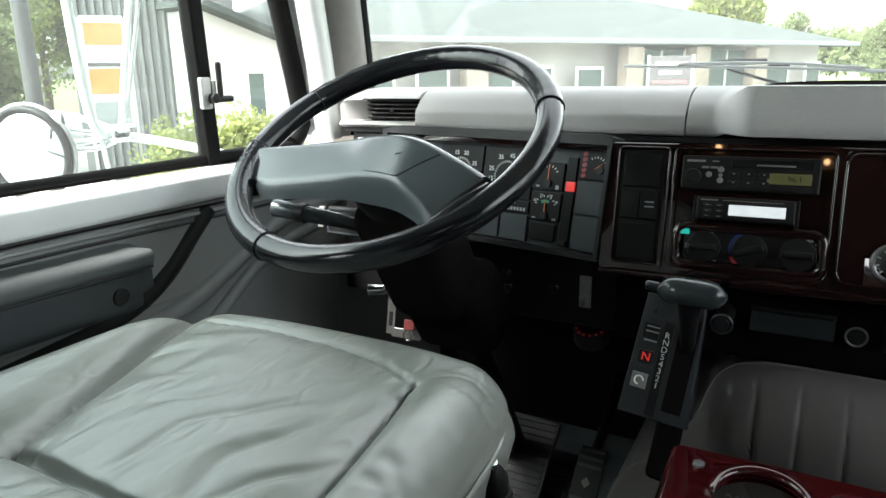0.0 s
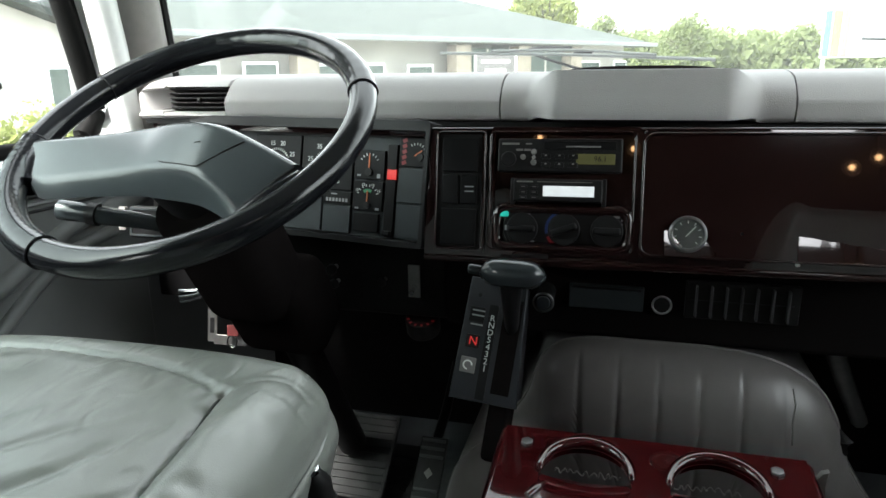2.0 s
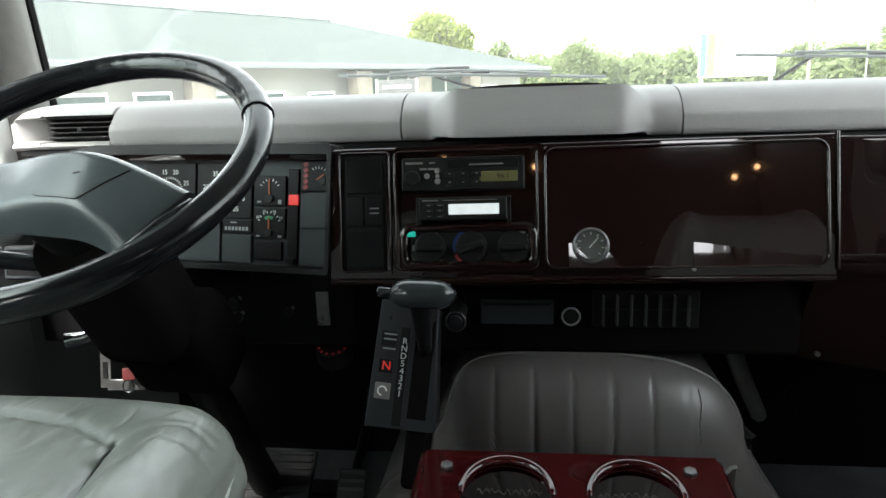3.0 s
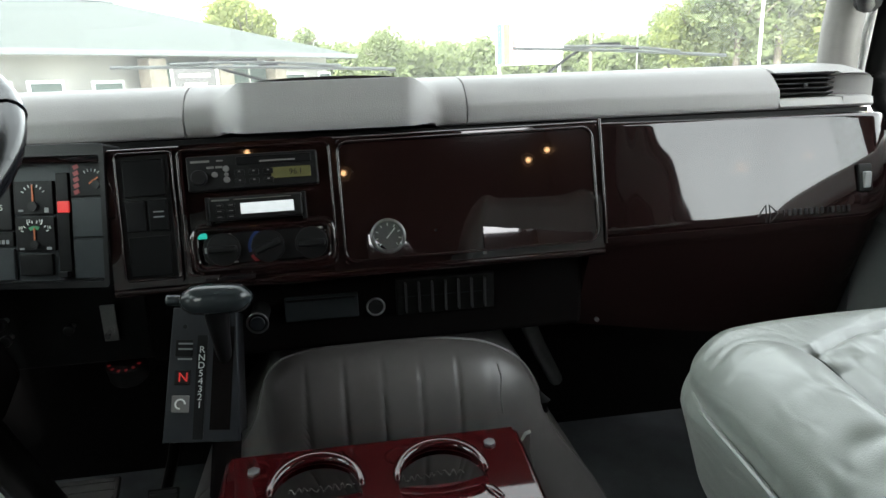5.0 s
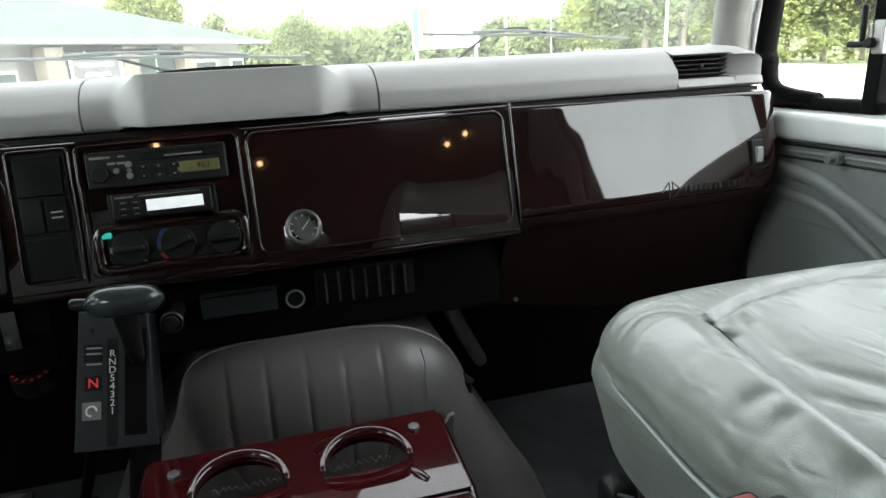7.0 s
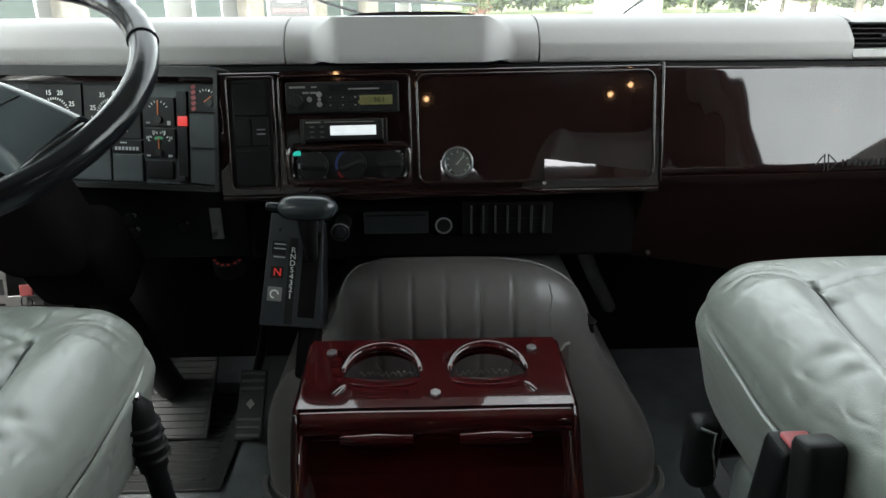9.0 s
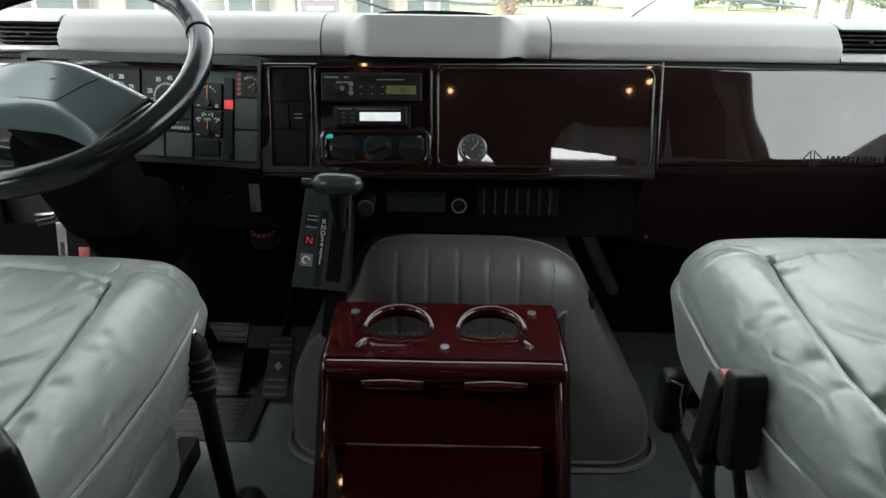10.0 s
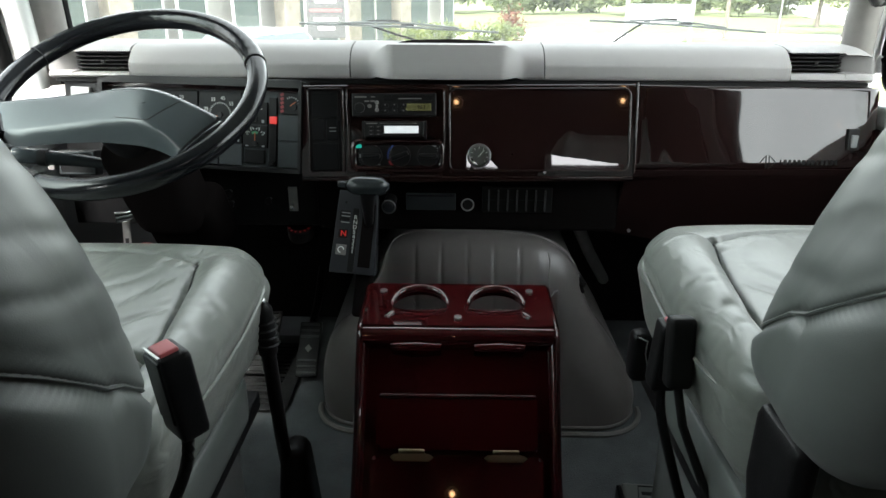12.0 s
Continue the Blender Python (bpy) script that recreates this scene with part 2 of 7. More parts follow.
# ---- building helpers ----
def harden(me, limit=0.62):
    """Corner normals weighted by face area, so that broad faces stay flat beside their rounded edges."""
    normals = [p.normal.copy() for p in me.polygons]
    areas = [p.area for p in me.polygons]
    around = [[] for _ in me.vertices]
    for p in me.polygons:
        for v in p.vertices:
            around[v].append(p.index)
    out = []
    for p in me.polygons:
        for v in p.vertices:
            n = Vector((0, 0, 0))
            for q in around[v]:
                if normals[q].dot(normals[p.index]) > limit:
                    n += normals[q] * areas[q]
            out.append(n.normalized() if n.length > 1e-12 else normals[p.index])
    me.normals_split_custom_set(out)


def part(name, bm, material, parent=None, label="", smooth=True, angle=40.0):
    me = bpy.data.meshes.new(name)
    bmesh.ops.recalc_face_normals(bm, faces=bm.faces)
    bm.to_mesh(me)
    bm.free()
    me.materials.append(material)
    if smooth:
        me.shade_smooth()
        if len(me.polygons) < 1600:
            harden(me)
        else:
            me.set_sharp_from_angle(angle=radians(angle))
    ob = new(name, me)
    if parent:
        ob.parent = parent
    if label:
        ob["label"] = label
    return ob


def thing(name, m, label, category, group="", kind=""):
    ob = new(name)
    ob.empty_display_size = 0.05
    ob.matrix_world = m
    return tagged(ob, label, category, group, kind)


def add_box(bm, c, s, bevel=0.0, rot=None, seg=2):
    m = Matrix.Translation(c) @ (rot or Matrix()) @ Matrix.Diagonal((*s, 1))
    made = bmesh.ops.create_cube(bm, size=1.0, matrix=m)
    if bevel:
        edges = list({e for v in made["verts"] for e in v.link_edges})
        bmesh.ops.bevel(bm, geom=edges, offset=bevel, segments=seg, affect="EDGES", profile=0.5)
    return bm


def box(c, s, bevel=0.0, rot=None, seg=2):
    return add_box(bmesh.new(), c, s, bevel, rot, seg)


def add_cyl(bm, c, r, h, axis="z", r2=None, n=24, bevel=0.0):
    rot = {"z": Matrix(), "x": pose(0, 0, 0, 0, 90, 0), "y": pose(0, 0, 0, -90, 0, 0)}[axis]
    made = bmesh.ops.create_cone(bm, cap_ends=True, segments=n, radius1=r, radius2=r if r2 is None else r2, depth=h, matrix=Matrix.Translation(c) @ rot)
    if bevel:
        edges = [e for e in {e for v in made["verts"] for e in v.link_edges} if len(e.link_faces) == 2 and any(len(f.verts) > 4 for f in e.link_faces)]
        bmesh.ops.bevel(bm, geom=edges, offset=bevel, segments=2, affect="EDGES", profile=0.5)
    return bm


def cyl(c, r, h, axis="z", r2=None, n=24, bevel=0.0):
    return add_cyl(bmesh.new(), c, r, h, axis, r2, n, bevel)


def smooth_line(points, per=8, closed=False):
    """Catmull-Rom through points."""
    p = [Vector(q) for q in points]
    n = len(p)
    out = []
    for i in range(n if closed else n - 1):
        a, b, c, d = (p[(i - 1) % n] if closed or i else p[0]), p[i], p[(i + 1) % n], (p[(i + 2) % n] if closed or i + 2 < n else p[-1])
        for k in range(per):
            t = k / per
            out.append(0.5 * (2 * b + (c - a) * t + (2 * a - 5 * b + 4 * c - d) * t * t + (3 * b - a - 3 * c + d) * t ** 3))
    if not closed:
        out.append(p[-1])
    return out


def add_tube(bm, points, r, n=10, closed=False, radii=None):
    p = [Vector(q) for q in points]
    count = len(p)
    rings = []
    up = Vector((0.13, 0.21, 1.0)).normalized()
    for i in range(count):
        a, b = p[(i - 1) % count] if closed or i else p[0], p[(i + 1) % count] if closed or i < count - 1 else p[-1]
        d = (b - a).normalized()
        side = d.cross(up)
        if side.length < 0.05:
            side = d.cross(Vector((1, 0, 0)))
        side.normalize()
        top = side.cross(d)
        rr = radii[i] if radii else r
        rings.append([bm.verts.new(p[i] + rr * (math.cos(2 * math.pi * k / n) * side + math.sin(2 * math.pi * k / n) * top)) for k in range(n)])
    for i in range(count if closed else count - 1):
        a, b = rings[i], rings[(i + 1) % count]
        for k in range(n):
            bm.faces.new((a[k], a[(k + 1) % n], b[(k + 1) % n], b[k]))
    if not closed:
        bm.faces.new(rings[0])
        bm.faces.new(rings[-1])
    return bm


def tube(points, r, n=10, closed=False, radii=None):
    return add_tube(bmesh.new(), points, r, n, closed, radii)


def add_prism(bm, outline, z0, z1, bevel=0.0, seg=2):
    """A slab over an outline in x, y, between two heights, with its upper edge rounded."""
    lo = [bm.verts.new((x, y, z0)) for x, y in outline]
    hi = [bm.verts.new((x, y, z1)) for x, y in outline]
    n = len(lo)
    bm.faces.new(lo[::-1])
    top = bm.faces.new(hi)
    for i in range(n):
        bm.faces.new((lo[i], lo[(i + 1) % n], hi[(i + 1) % n], hi[i]))
    if bevel:
        bmesh.ops.bevel(bm, geom=list(top.edges), offset=bevel, segments=seg, affect="EDGES", profile=0.5)
    return bm


def prism(outline, z0, z1, bevel=0.0, seg=2):
    return add_prism(bmesh.new(), outline, z0, z1, bevel, seg)


def rounded_rect(x0, y0, x1, y1, r, n=6):
    """r: one radius, or four: lower left, lower right, upper right, upper left."""
    rs = r if isinstance(r, (tuple, list)) else (r,) * 4
    out = []
    for (cx, cy, sx, sy, a0), q in zip(((x0, y0, 1, 1, 180), (x1, y0, -1, 1, 270), (x1, y1, -1, -1, 0), (x0, y1, 1, -1, 90)), rs):
        if q <= 0:
            out.append((cx, cy))
            continue
        for k in range(n + 1):
            a = radians(a0 + 90 * k / n)
            out.append((cx + sx * q + q * math.cos(a), cy + sy * q + q * math.sin(a)))
    return out


def ring_slab(outer, inner, z0, z1):
    """A flat frame between two outlines of equal count."""
    bm = bmesh.new()
    vs = [[bm.verts.new((x, y, z)) for x, y in o] for o, z in ((outer, z0), (outer, z1), (inner, z1), (inner, z0))]
    n = len(outer)
    for a in range(4):
        p, q = vs[a], vs[(a + 1) % 4]
        for i in range(n):
            bm.faces.new((p[i], p[(i + 1) % n], q[(i + 1) % n], q[i]))
    return bm


def text_mesh(words, size, depth=0.0006):
    cu = bpy.data.curves.new("lettering", "FONT")
    cu.body, cu.size, cu.extrude, cu.align_x, cu.align_y = words, size, depth / 2, "CENTER", "CENTER"
    cu.resolution_u = 3
    ob = bpy.data.objects.new("lettering", cu)
    scene.collection.objects.link(ob)
    me = bpy.data.meshes.new_from_object(ob.evaluated_get(bpy.context.evaluated_depsgraph_get()))
    bpy.data.objects.remove(ob)
    return me


def lettering(words, size, m, material, parent):
    me = text_mesh(words, size)
    me.materials.append(material)
    ob = new("lettering", me)
    ob.parent = parent
    ob.matrix_basis = m
    return ob


def soft_box(half, r, n, shape=None, centre=(0, 0, 0)):
    """A closed rounded box of n by n cells a side, whose points shape() may move."""
    bm = bmesh.new()
    seen = {}

    def vert(p):
        key = tuple(round(c, 6) for c in p)
        if key not in seen:
            q = Vector([p[i] * half[i] for i in range(3)])
            core = Vector([max(-(half[i] - r), min(half[i] - r, q[i])) for i in range(3)])
            d = q - core
            q = core + d.normalized() * r if d.length > 1e-9 else q
            if shape:
                q = shape(q)
            seen[key] = bm.verts.new(q + Vector(centre))
        return seen[key]

    def warp(t):
        return math.sin(t * math.pi / 2) * 0.35 + t * 0.65

    ticks = [warp(-1 + 2 * i / n) for i in range(n + 1)]
    for axis in range(3):
        for side in (-1, 1):
            for i in range(n):
                for j in range(n):
                    quad = []
                    for a, b in ((i, j), (i + 1, j), (i + 1, j + 1), (i, j + 1)):
                        p = [0, 0, 0]
                        p[axis], p[(axis + 1) % 3], p[(axis + 2) % 3] = side, ticks[a], ticks[b]
                        quad.append(vert(p))
                    if len(set(quad)) == 4:
                        bm.faces.new(quad)
    return bm


def strip(profile, x0, x1):
    """A solid with the closed y, z outline, from x0 to x1."""
    bm = bmesh.new()
    a = [bm.verts.new((x0, y, z)) for y, z in profile]
    b = [bm.verts.new((x1, y, z)) for y, z in profile]
    n = len(a)
    bm.faces.new(a)
    bm.faces.new(b[::-1])
    for i in range(n):
        bm.faces.new((a[i], b[i], b[(i + 1) % n], a[(i + 1) % n]))
    return bm


def facet(origin, turn, lean):
    """Pose of a panel: local x to its right, y up it, z out of it towards the seats."""
    t, l = radians(turn), radians(lean)
    x = Vector((math.cos(t), math.sin(t), 0))
    back = Vector((math.sin(t), -math.cos(t), 0))
    n = back * math.cos(l) + Vector((0, 0, 1)) * math.sin(l)
    u = Vector((0, 0, 1)) * math.cos(l) - back * math.sin(l)
    m = Matrix((x, u, n)).transposed().to_4x4()
    m.translation = origin
    return m

# ---- the cab: floor, walls, roof, windows ----
FLOOR_Z, HALF = 0.0, 1.0
tagged(part("floor", box((0, -1.2, -0.03), (2.1, 3.9, 0.06)), CARPET), "slate grey carpeted cab floor", "floor", kind="structure")
tagged(part("firewall", box((0, 0.66, 0.42), (2.1, 0.06, 0.96)), BLACK_SOFT), "black firewall under the dashboard", "wall", kind="structure")
tagged(part("ceiling", box((0, -0.40, 1.80), (2.1, 1.2, 0.06), 0.02), HEADLINER), "beige cloth headliner", "ceiling", kind="structure")
tagged(part("ceiling_rear", box((0, -1.565, 1.80), (2.1, 1.13, 0.06), 0.01), BLACK_SOFT), "dark cloth rear headliner", "ceiling", kind="structure")
bm = bmesh.new()
# opening out of view, sized for the bright patch it reflects in the glove box
OPEN = [(0.58, 0.94)]
edges_x = [-1.05] + [e for o in OPEN for e in o] + [1.05]
blocks = [(-1.05, 1.05, -0.03, 1.662), (-1.05, 1.05, 1.764, 1.80)] + [(edges_x[k], edges_x[k + 1], 1.662, 1.764) for k in range(0, len(edges_x), 2)]
for x0, x1, z0, z1 in blocks:
    add_box(bm, ((x0 + x1) / 2, -2.10, (z0 + z1) / 2), (x1 - x0, 0.06, z1 - z0))
tagged(part("wall_rear", bm, BLACK_SOFT), "dark rear wall of the cab with narrow high windows", "wall", kind="structure")
tagged(part("windshield_header", box((0, 0.10, 1.70), (2.1, 0.12, 0.16), 0.03), HEADLINER), "beige windshield header", "trim", kind="structure")


def side_wall(name, side, x, front, split, rear, rear2):
    """The side of the cab: a door with a vent window and a main window, and a rear quarter, on the west with an added
    window.
    """
    bm = bmesh.new()
    y_b = 0.34
    add_box(bm, (x + side * 0.04, (0.70 - 3.1) / 2, 0.36), (0.08, 0.70 + 3.1, 0.80))
    add_box(bm, (x + side * 0.04, (y_b - 3.1) / 2, 1.68), (0.08, y_b + 3.1, 0.20))
    add_box(bm, (x + side * 0.04, (rear + rear2) / 2, 1.16), (0.08, rear - rear2, 0.84))
    if side > 0:
        add_box(bm, (x + side * 0.04, (rear2 - 3.1) / 2, 1.16), (0.08, 3.1 + rear2, 0.84))
    else:
        for y0, y1, z0, z1 in ((-1.30, rear2, 0.74, 1.58), (-3.1, -1.86, 0.74, 1.58), (-1.86, -1.30, 0.74, 1.02), (-1.86, -1.30, 1.48, 1.58)):
            add_box(bm, (x + side * 0.04, (y0 + y1) / 2, (z0 + z1) / 2), (0.08, y1 - y0, z1 - z0))
    return part(name, bm, DOOR_VINYL)


tagged(side_wall("wall_west", -1, -1.0, 0.06, -0.18, -0.90, -1.20), "grey vinyl cab side with door opening", "wall", kind="structure")
tagged(side_wall("wall_east", 1, 1.0, 0.17, -0.07, -0.90, -1.20), "pale grey vinyl cab side with door opening", "wall", kind="structure")

for side in (-1, 1):
    bm = bmesh.new()
    for y0, y1, z0, z1 in ((-3.05, -1.07, -0.02, 1.78),) if side > 0 else ((-1.30, -1.07, -0.02, 1.78), (-3.05, -1.86, -0.02, 1.78), (-1.86, -1.30, -0.02, 1.02), (-1.86, -1.30, 1.48, 1.78)):
        add_box(bm, (side * 0.994, (y0 + y1) / 2, (z0 + z1) / 2), (0.010, y1 - y0, z1 - z0))
    tagged(part("rear_lining", bm, BLACK_SOFT), "dark lining of the rear cab side", "wall lining", kind="structure")


def window(name, side, x, front, split, rear):
    """Door glazing: sill, rubber seals, vent window, divider bar with latch, main pane."""
    w = thing(name, Matrix(), "door window with black rubber seal and vent pane", "window", kind="structure")
    z0, z1, lean = 0.835, 1.56, -0.23
    part("window_sill", box((x + side * 0.002, (front + 0.14 + rear) / 2, 0.79), (0.075, front + 0.14 - rear, 0.052), 0.012), WHITE_PAINT, w, "white painted metal sill")
    fx = x + side * 0.035

    def up(y, z):
        if side > 0:
            return Vector((fx, y + 0.06 * (min(z, 1.03) - z0) - 0.28 * max(0.0, z - 1.03), z))
        return Vector((fx, y + lean * (z - z0), z))

    corner = ((0.0, 0.93), (-0.012, 0.87), (-0.05, 0.835)) if side < 0 else ((0.0, 0.95), (-0.004, 0.905), (-0.010, 0.868), (-0.030, 0.848), (-0.070, 0.838), (-0.14, 0.832))
    seal = smooth_line([up(front, z1), up(front, 1.2)] + [up(front + dy, z) for dy, z in corner], 6)
    part("front_seal", tube(seal, 0.021, 8, False, [(0.021 if side < 0 else 0.022) - (0.0 if side < 0 else 0.006) * max(0.0, 1 - (v.z - 0.83) / 0.08) for v in seal]), SEAL, w)
    part("front_seal_lip", tube([v + Vector((-side * 0.012, 0.045 if side < 0 else 0.048, 0)) for v in seal if side < 0 or v.z > 0.865], 0.022, 8), WHITE_PAINT, w)
    part("vent_seal", tube([(fx, front - 0.035, 0.824), (fx, split + 0.01, 0.826)], 0.015, 8), SEAL, w)
    part("lower_seal", tube([(fx, front - 0.03, 0.828), (fx, (front + split) / 2, 0.826), (fx, split, 0.826), (fx, rear, 0.826)], 0.010, 8), SEAL, w)
    back_seal = smooth_line([up(rear - 0.06, 1.62), up(rear - 0.03, 1.2), up(rear + 0.0, 0.95), up(rear + 0.05, 0.87), up(rear + 0.15, 0.832)], 6)
    part("rear_seal", tube([Vector((v.x, min(v.y - lean * (v.z - z0), rear + 0.16), v.z)) for v in back_seal], 0.030, 8), SEAL, w)
    part("divider_bar", add_box(bmesh.new(), (fx, split + 0.0, 1.19), (0.03, 0.030, 0.76), 0.004, Matrix.Rotation(0.04, 4, "X")), SEAL, w)
    part("vent_pane", box((fx + side * 0.008, (front + split) / 2 - 0.05, 1.2), (0.005, front - split + 0.1, 0.76)), GLASS, w).visible_shadow = False
    part("main_pane", box((fx + side * 0.008, (split + rear) / 2, 1.2), (0.005, split - rear, 0.76)), TINTED if side < 0 else GLASS, w).visible_shadow = False
    latch = part("vent_latch", box((fx - side * 0.018, split + 0.002, 0.945), (0.012, 0.022, 0.055), 0.003), STEEL, w, "worn metal latch plate")
    bm = box((fx - side * 0.030, split + 0.026, 0.968), (0.010, 0.009, 0.062), 0.004)
    add_box(bm, (fx - side * 0.027, split + 0.030, 0.934), (0.014, 0.052, 0.012), 0.004)
    add_cyl(bm, (fx - side * 0.022, split + 0.012, 0.936), 0.009, 0.026, "x", n=14, bevel=0.002)
    part("latch_handle", bm, BLACK, latch)
    part("latch_link", box((fx - side * 0.024, split + 0.016, 0.952), (0.006, 0.010, 0.030), 0.002), STEEL, latch)
    return w


window("window_1", -1, -1.0, 0.112, -0.18, -0.90)
window("window_2", 1, 1.0, 0.210, -0.068, -0.90)

# window added behind the view to let sky light into the cab
quarter = thing("added_quarter_window", Matrix(), "added rear quarter window out of view, letting light into the cab", "window", kind="structure")
part("pane", box((-1.045, -1.58, 1.25), (0.005, 0.60, 0.50)), GLASS, quarter).visible_shadow = False
part("seal", tube([(-1.02, y - 1.58, z + 1.25) for y, z in rounded_rect(-0.28, -0.23, 0.28, 0.23, 0.05)], 0.016, 8, True), SEAL, quarter)

# windshield with its posts
ws = thing("window_3", Matrix(), "wide cab windshield", "window", kind="structure")
bm = bmesh.new()
for x0, x1, y0, y1 in ((-1.0, 1.0, 0.27, 0.06),):
    vs = [bm.verts.new(p) for p in ((x0, y0, 0.90), (x1, y0, 0.90), (x1 - 0.04, y1, 1.66), (x0 + 0.04, y1, 1.66), (x0, y0 + 0.006, 0.90), (x1, y0 + 0.006, 0.90), (x1 - 0.04, y1 + 0.006, 1.66), (x0 + 0.04, y1 + 0.006, 1.66))]
    for q in ((0, 1, 2, 3), (7, 6, 5, 4), (0, 4, 5, 1), (1, 5, 6, 2), (2, 6, 7, 3), (3, 7, 4, 0)):
        bm.faces.new([vs[i] for i in q])
part("pane", bm, SCREEN_GLASS, ws).visible_shadow = False
for side in (-1, 1):
    x, ahead = side * 0.985, 0.0 if side < 0 else 0.125
    reach, girth = (0.0, 0.052) if side < 0 else (0.030, 0.036)
    post = part("windshield_post", tube([(x + side * (0.01 - reach), 0.215 + reach, 0.85), (x - side * reach, 0.19 + 1.3 * reach, 1.0), (x - side * (0.03 + reach), 0.11 + reach, 1.3), (x - side * 0.05, 0.02, 1.68)], girth, 12), TRIM_GREY, ws)
    part("post_seal", tube([(x - side * 0.035, 0.25, 0.87), (x - side * 0.045, 0.225, 1.0), (x - side * 0.075, 0.145, 1.3), (x - side * 0.10, 0.04, 1.68)], 0.008, 6), RUBBER, post)
    part("post_trim", tube([(x + side * (0.012 + 0.1 * ahead), 0.14 + ahead, 0.84), (x + side * (0.008 + 0.1 * ahead), 0.115 + 1.1 * ahead, 1.0), (x - side * 0.02, 0.03 + ahead, 1.3), (x - side * 0.04, -0.06 + ahead, 1.68)], 0.030 if side < 0 else 0.023, 10), WHITE_PAINT, post, "white painted door frame edge")
grip = thing("grab_handle", pose(0.93, 0.13, 1.13, 8, 0, 0), "black grab handle on the windshield post", "handle")
part("grip", tube(smooth_line([(0, 0.0, -0.09), (-0.035, -0.03, -0.06), (-0.04, -0.035, 0.0), (-0.035, -0.03, 0.10), (0, 0, 0.14)], 5), 0.014, 8), BLACK, grip)
part("mount", cyl((0.01, 0.01, -0.08), 0.022, 0.02, "y", n=12), BLACK, grip)


# door lining
def door_lining(name, side, x, y_front, material, label):
    d = thing(name, Matrix(), label, "door", kind="structure")
    xi = x - side * 0.012
    part("upper_panel", box((xi, y_front - 0.66, 0.685), (0.028, 1.32, 0.15), 0.008), material, d)
    part("lower_panel", box((xi, y_front - 0.66, 0.34), (0.024, 1.32, 0.60), 0.01), material, d)
    part("ledge_seam", tube([(xi - side * 0.016, y_front, 0.757), (xi - side * 0.016, y_front - 0.6, 0.765), (xi - side * 0.016, y_front - 1.3, 0.765)], 0.005, 6), BLACK, d)
    part("ledge_trim", tube([(xi - side * 0.014, y_front, 0.742), (xi - side * 0.014, y_front - 0.6, 0.750), (xi - side * 0.014, y_front - 1.3, 0.750)], 0.004, 6), material, d)
    part("ledge_seam", tube([(xi - side * 0.014, y_front, 0.731), (xi - side * 0.014, y_front - 0.6, 0.739), (xi - side * 0.014, y_front - 1.3, 0.739)], 0.003, 6), BLACK, d)
    for k, dz in ((0, 0.0), (1, -0.045)):
        rib = smooth_line([(xi - side * 0.008, y_front + 0.02, 0.715 + dz), (xi - side * 0.014, y_front - 0.16, 0.70 + dz), (xi - side * 0.014, y_front - 0.26, 0.665 + dz), (xi - side * 0.014, y_front - 0.42, 0.60 + dz * 1.6), (xi - side * 0.014, y_front - 0.62, 0.57 + dz * 1.8), (xi - side * 0.014, y_front - 1.2, 0.555 + dz * 1.8)], 6)
        part("padded_rib", tube(rib, 0.016 - 0.003 * k, 8), material, d)
    return d


dl = door_lining("door_1", -1, -1.0, 0.12, DOOR_VINYL, "grey padded vinyl lining of the closed driver door")
dr = door_lining("door_2", 1, 1.0, 0.16, DOOR_VINYL, "pale grey padded vinyl lining of the closed passenger door")
part("lining_band", tube(smooth_line([(-0.985, -0.235, 0.752), (-0.985, -0.27, 0.72), (-0.985, -0.335, 0.66), (-0.985, -0.42, 0.62), (-0.985, -0.6, 0.59), (-0.985, -1.0, 0.575)], 6), 0.020, 8), BLACK_SOFT, dl, "dark curved trim band")
# armrest: a dark body with a paler padded lid
bm = soft_box((0.034, 0.30, 0.036), 0.016, 16, lambda q: Vector((q.x, q.y - (0.02 if q.y > 0.2 and q.z < -0.01 else 0.0), q.z)))
arm = part("armrest", bm, CLUSTER_GREY, dl, "dark grey padded armrest with stitched lid")
arm.location, arm.rotation_euler = (-0.95, -0.70, 0.676), (radians(-1.0), 0, 0)
part("lid", soft_box((0.038, 0.304, 0.016), 0.014, 16, lambda q: Vector((q.x, q.y, q.z + 0.3 * max(0, -q.x) * 0.5 + 0.0015 * noise.noise(q * 25)))
, (-0.002, 0.0, 0.040)), ARM_LID, arm, "slate padded lid")
part("lid_seam", tube([(0.037, -0.29, 0.027), (0.037, 0.27, 0.027), (0.030, 0.297, 0.027)], 0.002, 6), BLACK, arm)
part("pull_hole", cyl((0.034, 0.236, -0.004), 0.011, 0.004, "x", n=16), BLACK_SOFT, arm)
part("pull_ring", tube([(0.035, 0.236 + 0.012 * math.cos(k * math.pi / 10), -0.004 + 0.012 * math.sin(k * math.pi / 10)) for k in range(20)], 0.0015, 6, True), BLACK, arm)
part("lock_knob", add_cyl(cyl((0.972, -0.055, 0.745), 0.012, 0.03, "x", n=14, bevel=0.003), (0.955, -0.055, 0.745), 0.008, 0.02, "x", n=12), DOOR_VINYL, dr)

# ---- dashboard ----
LEAN = 12.0
FC = facet((0.0, 0.0, 0.766), 0.0, LEAN) @ pose(0, 0, 0, 0, 0, 0.6)
FR = facet((0.387, 0.055, 0.766), 0.5, 12.8)
FL = facet((-0.345, 0.0, 0.766), -10.5, LEAN)


def fv(z):
    return (z - 0.766) * 1.03


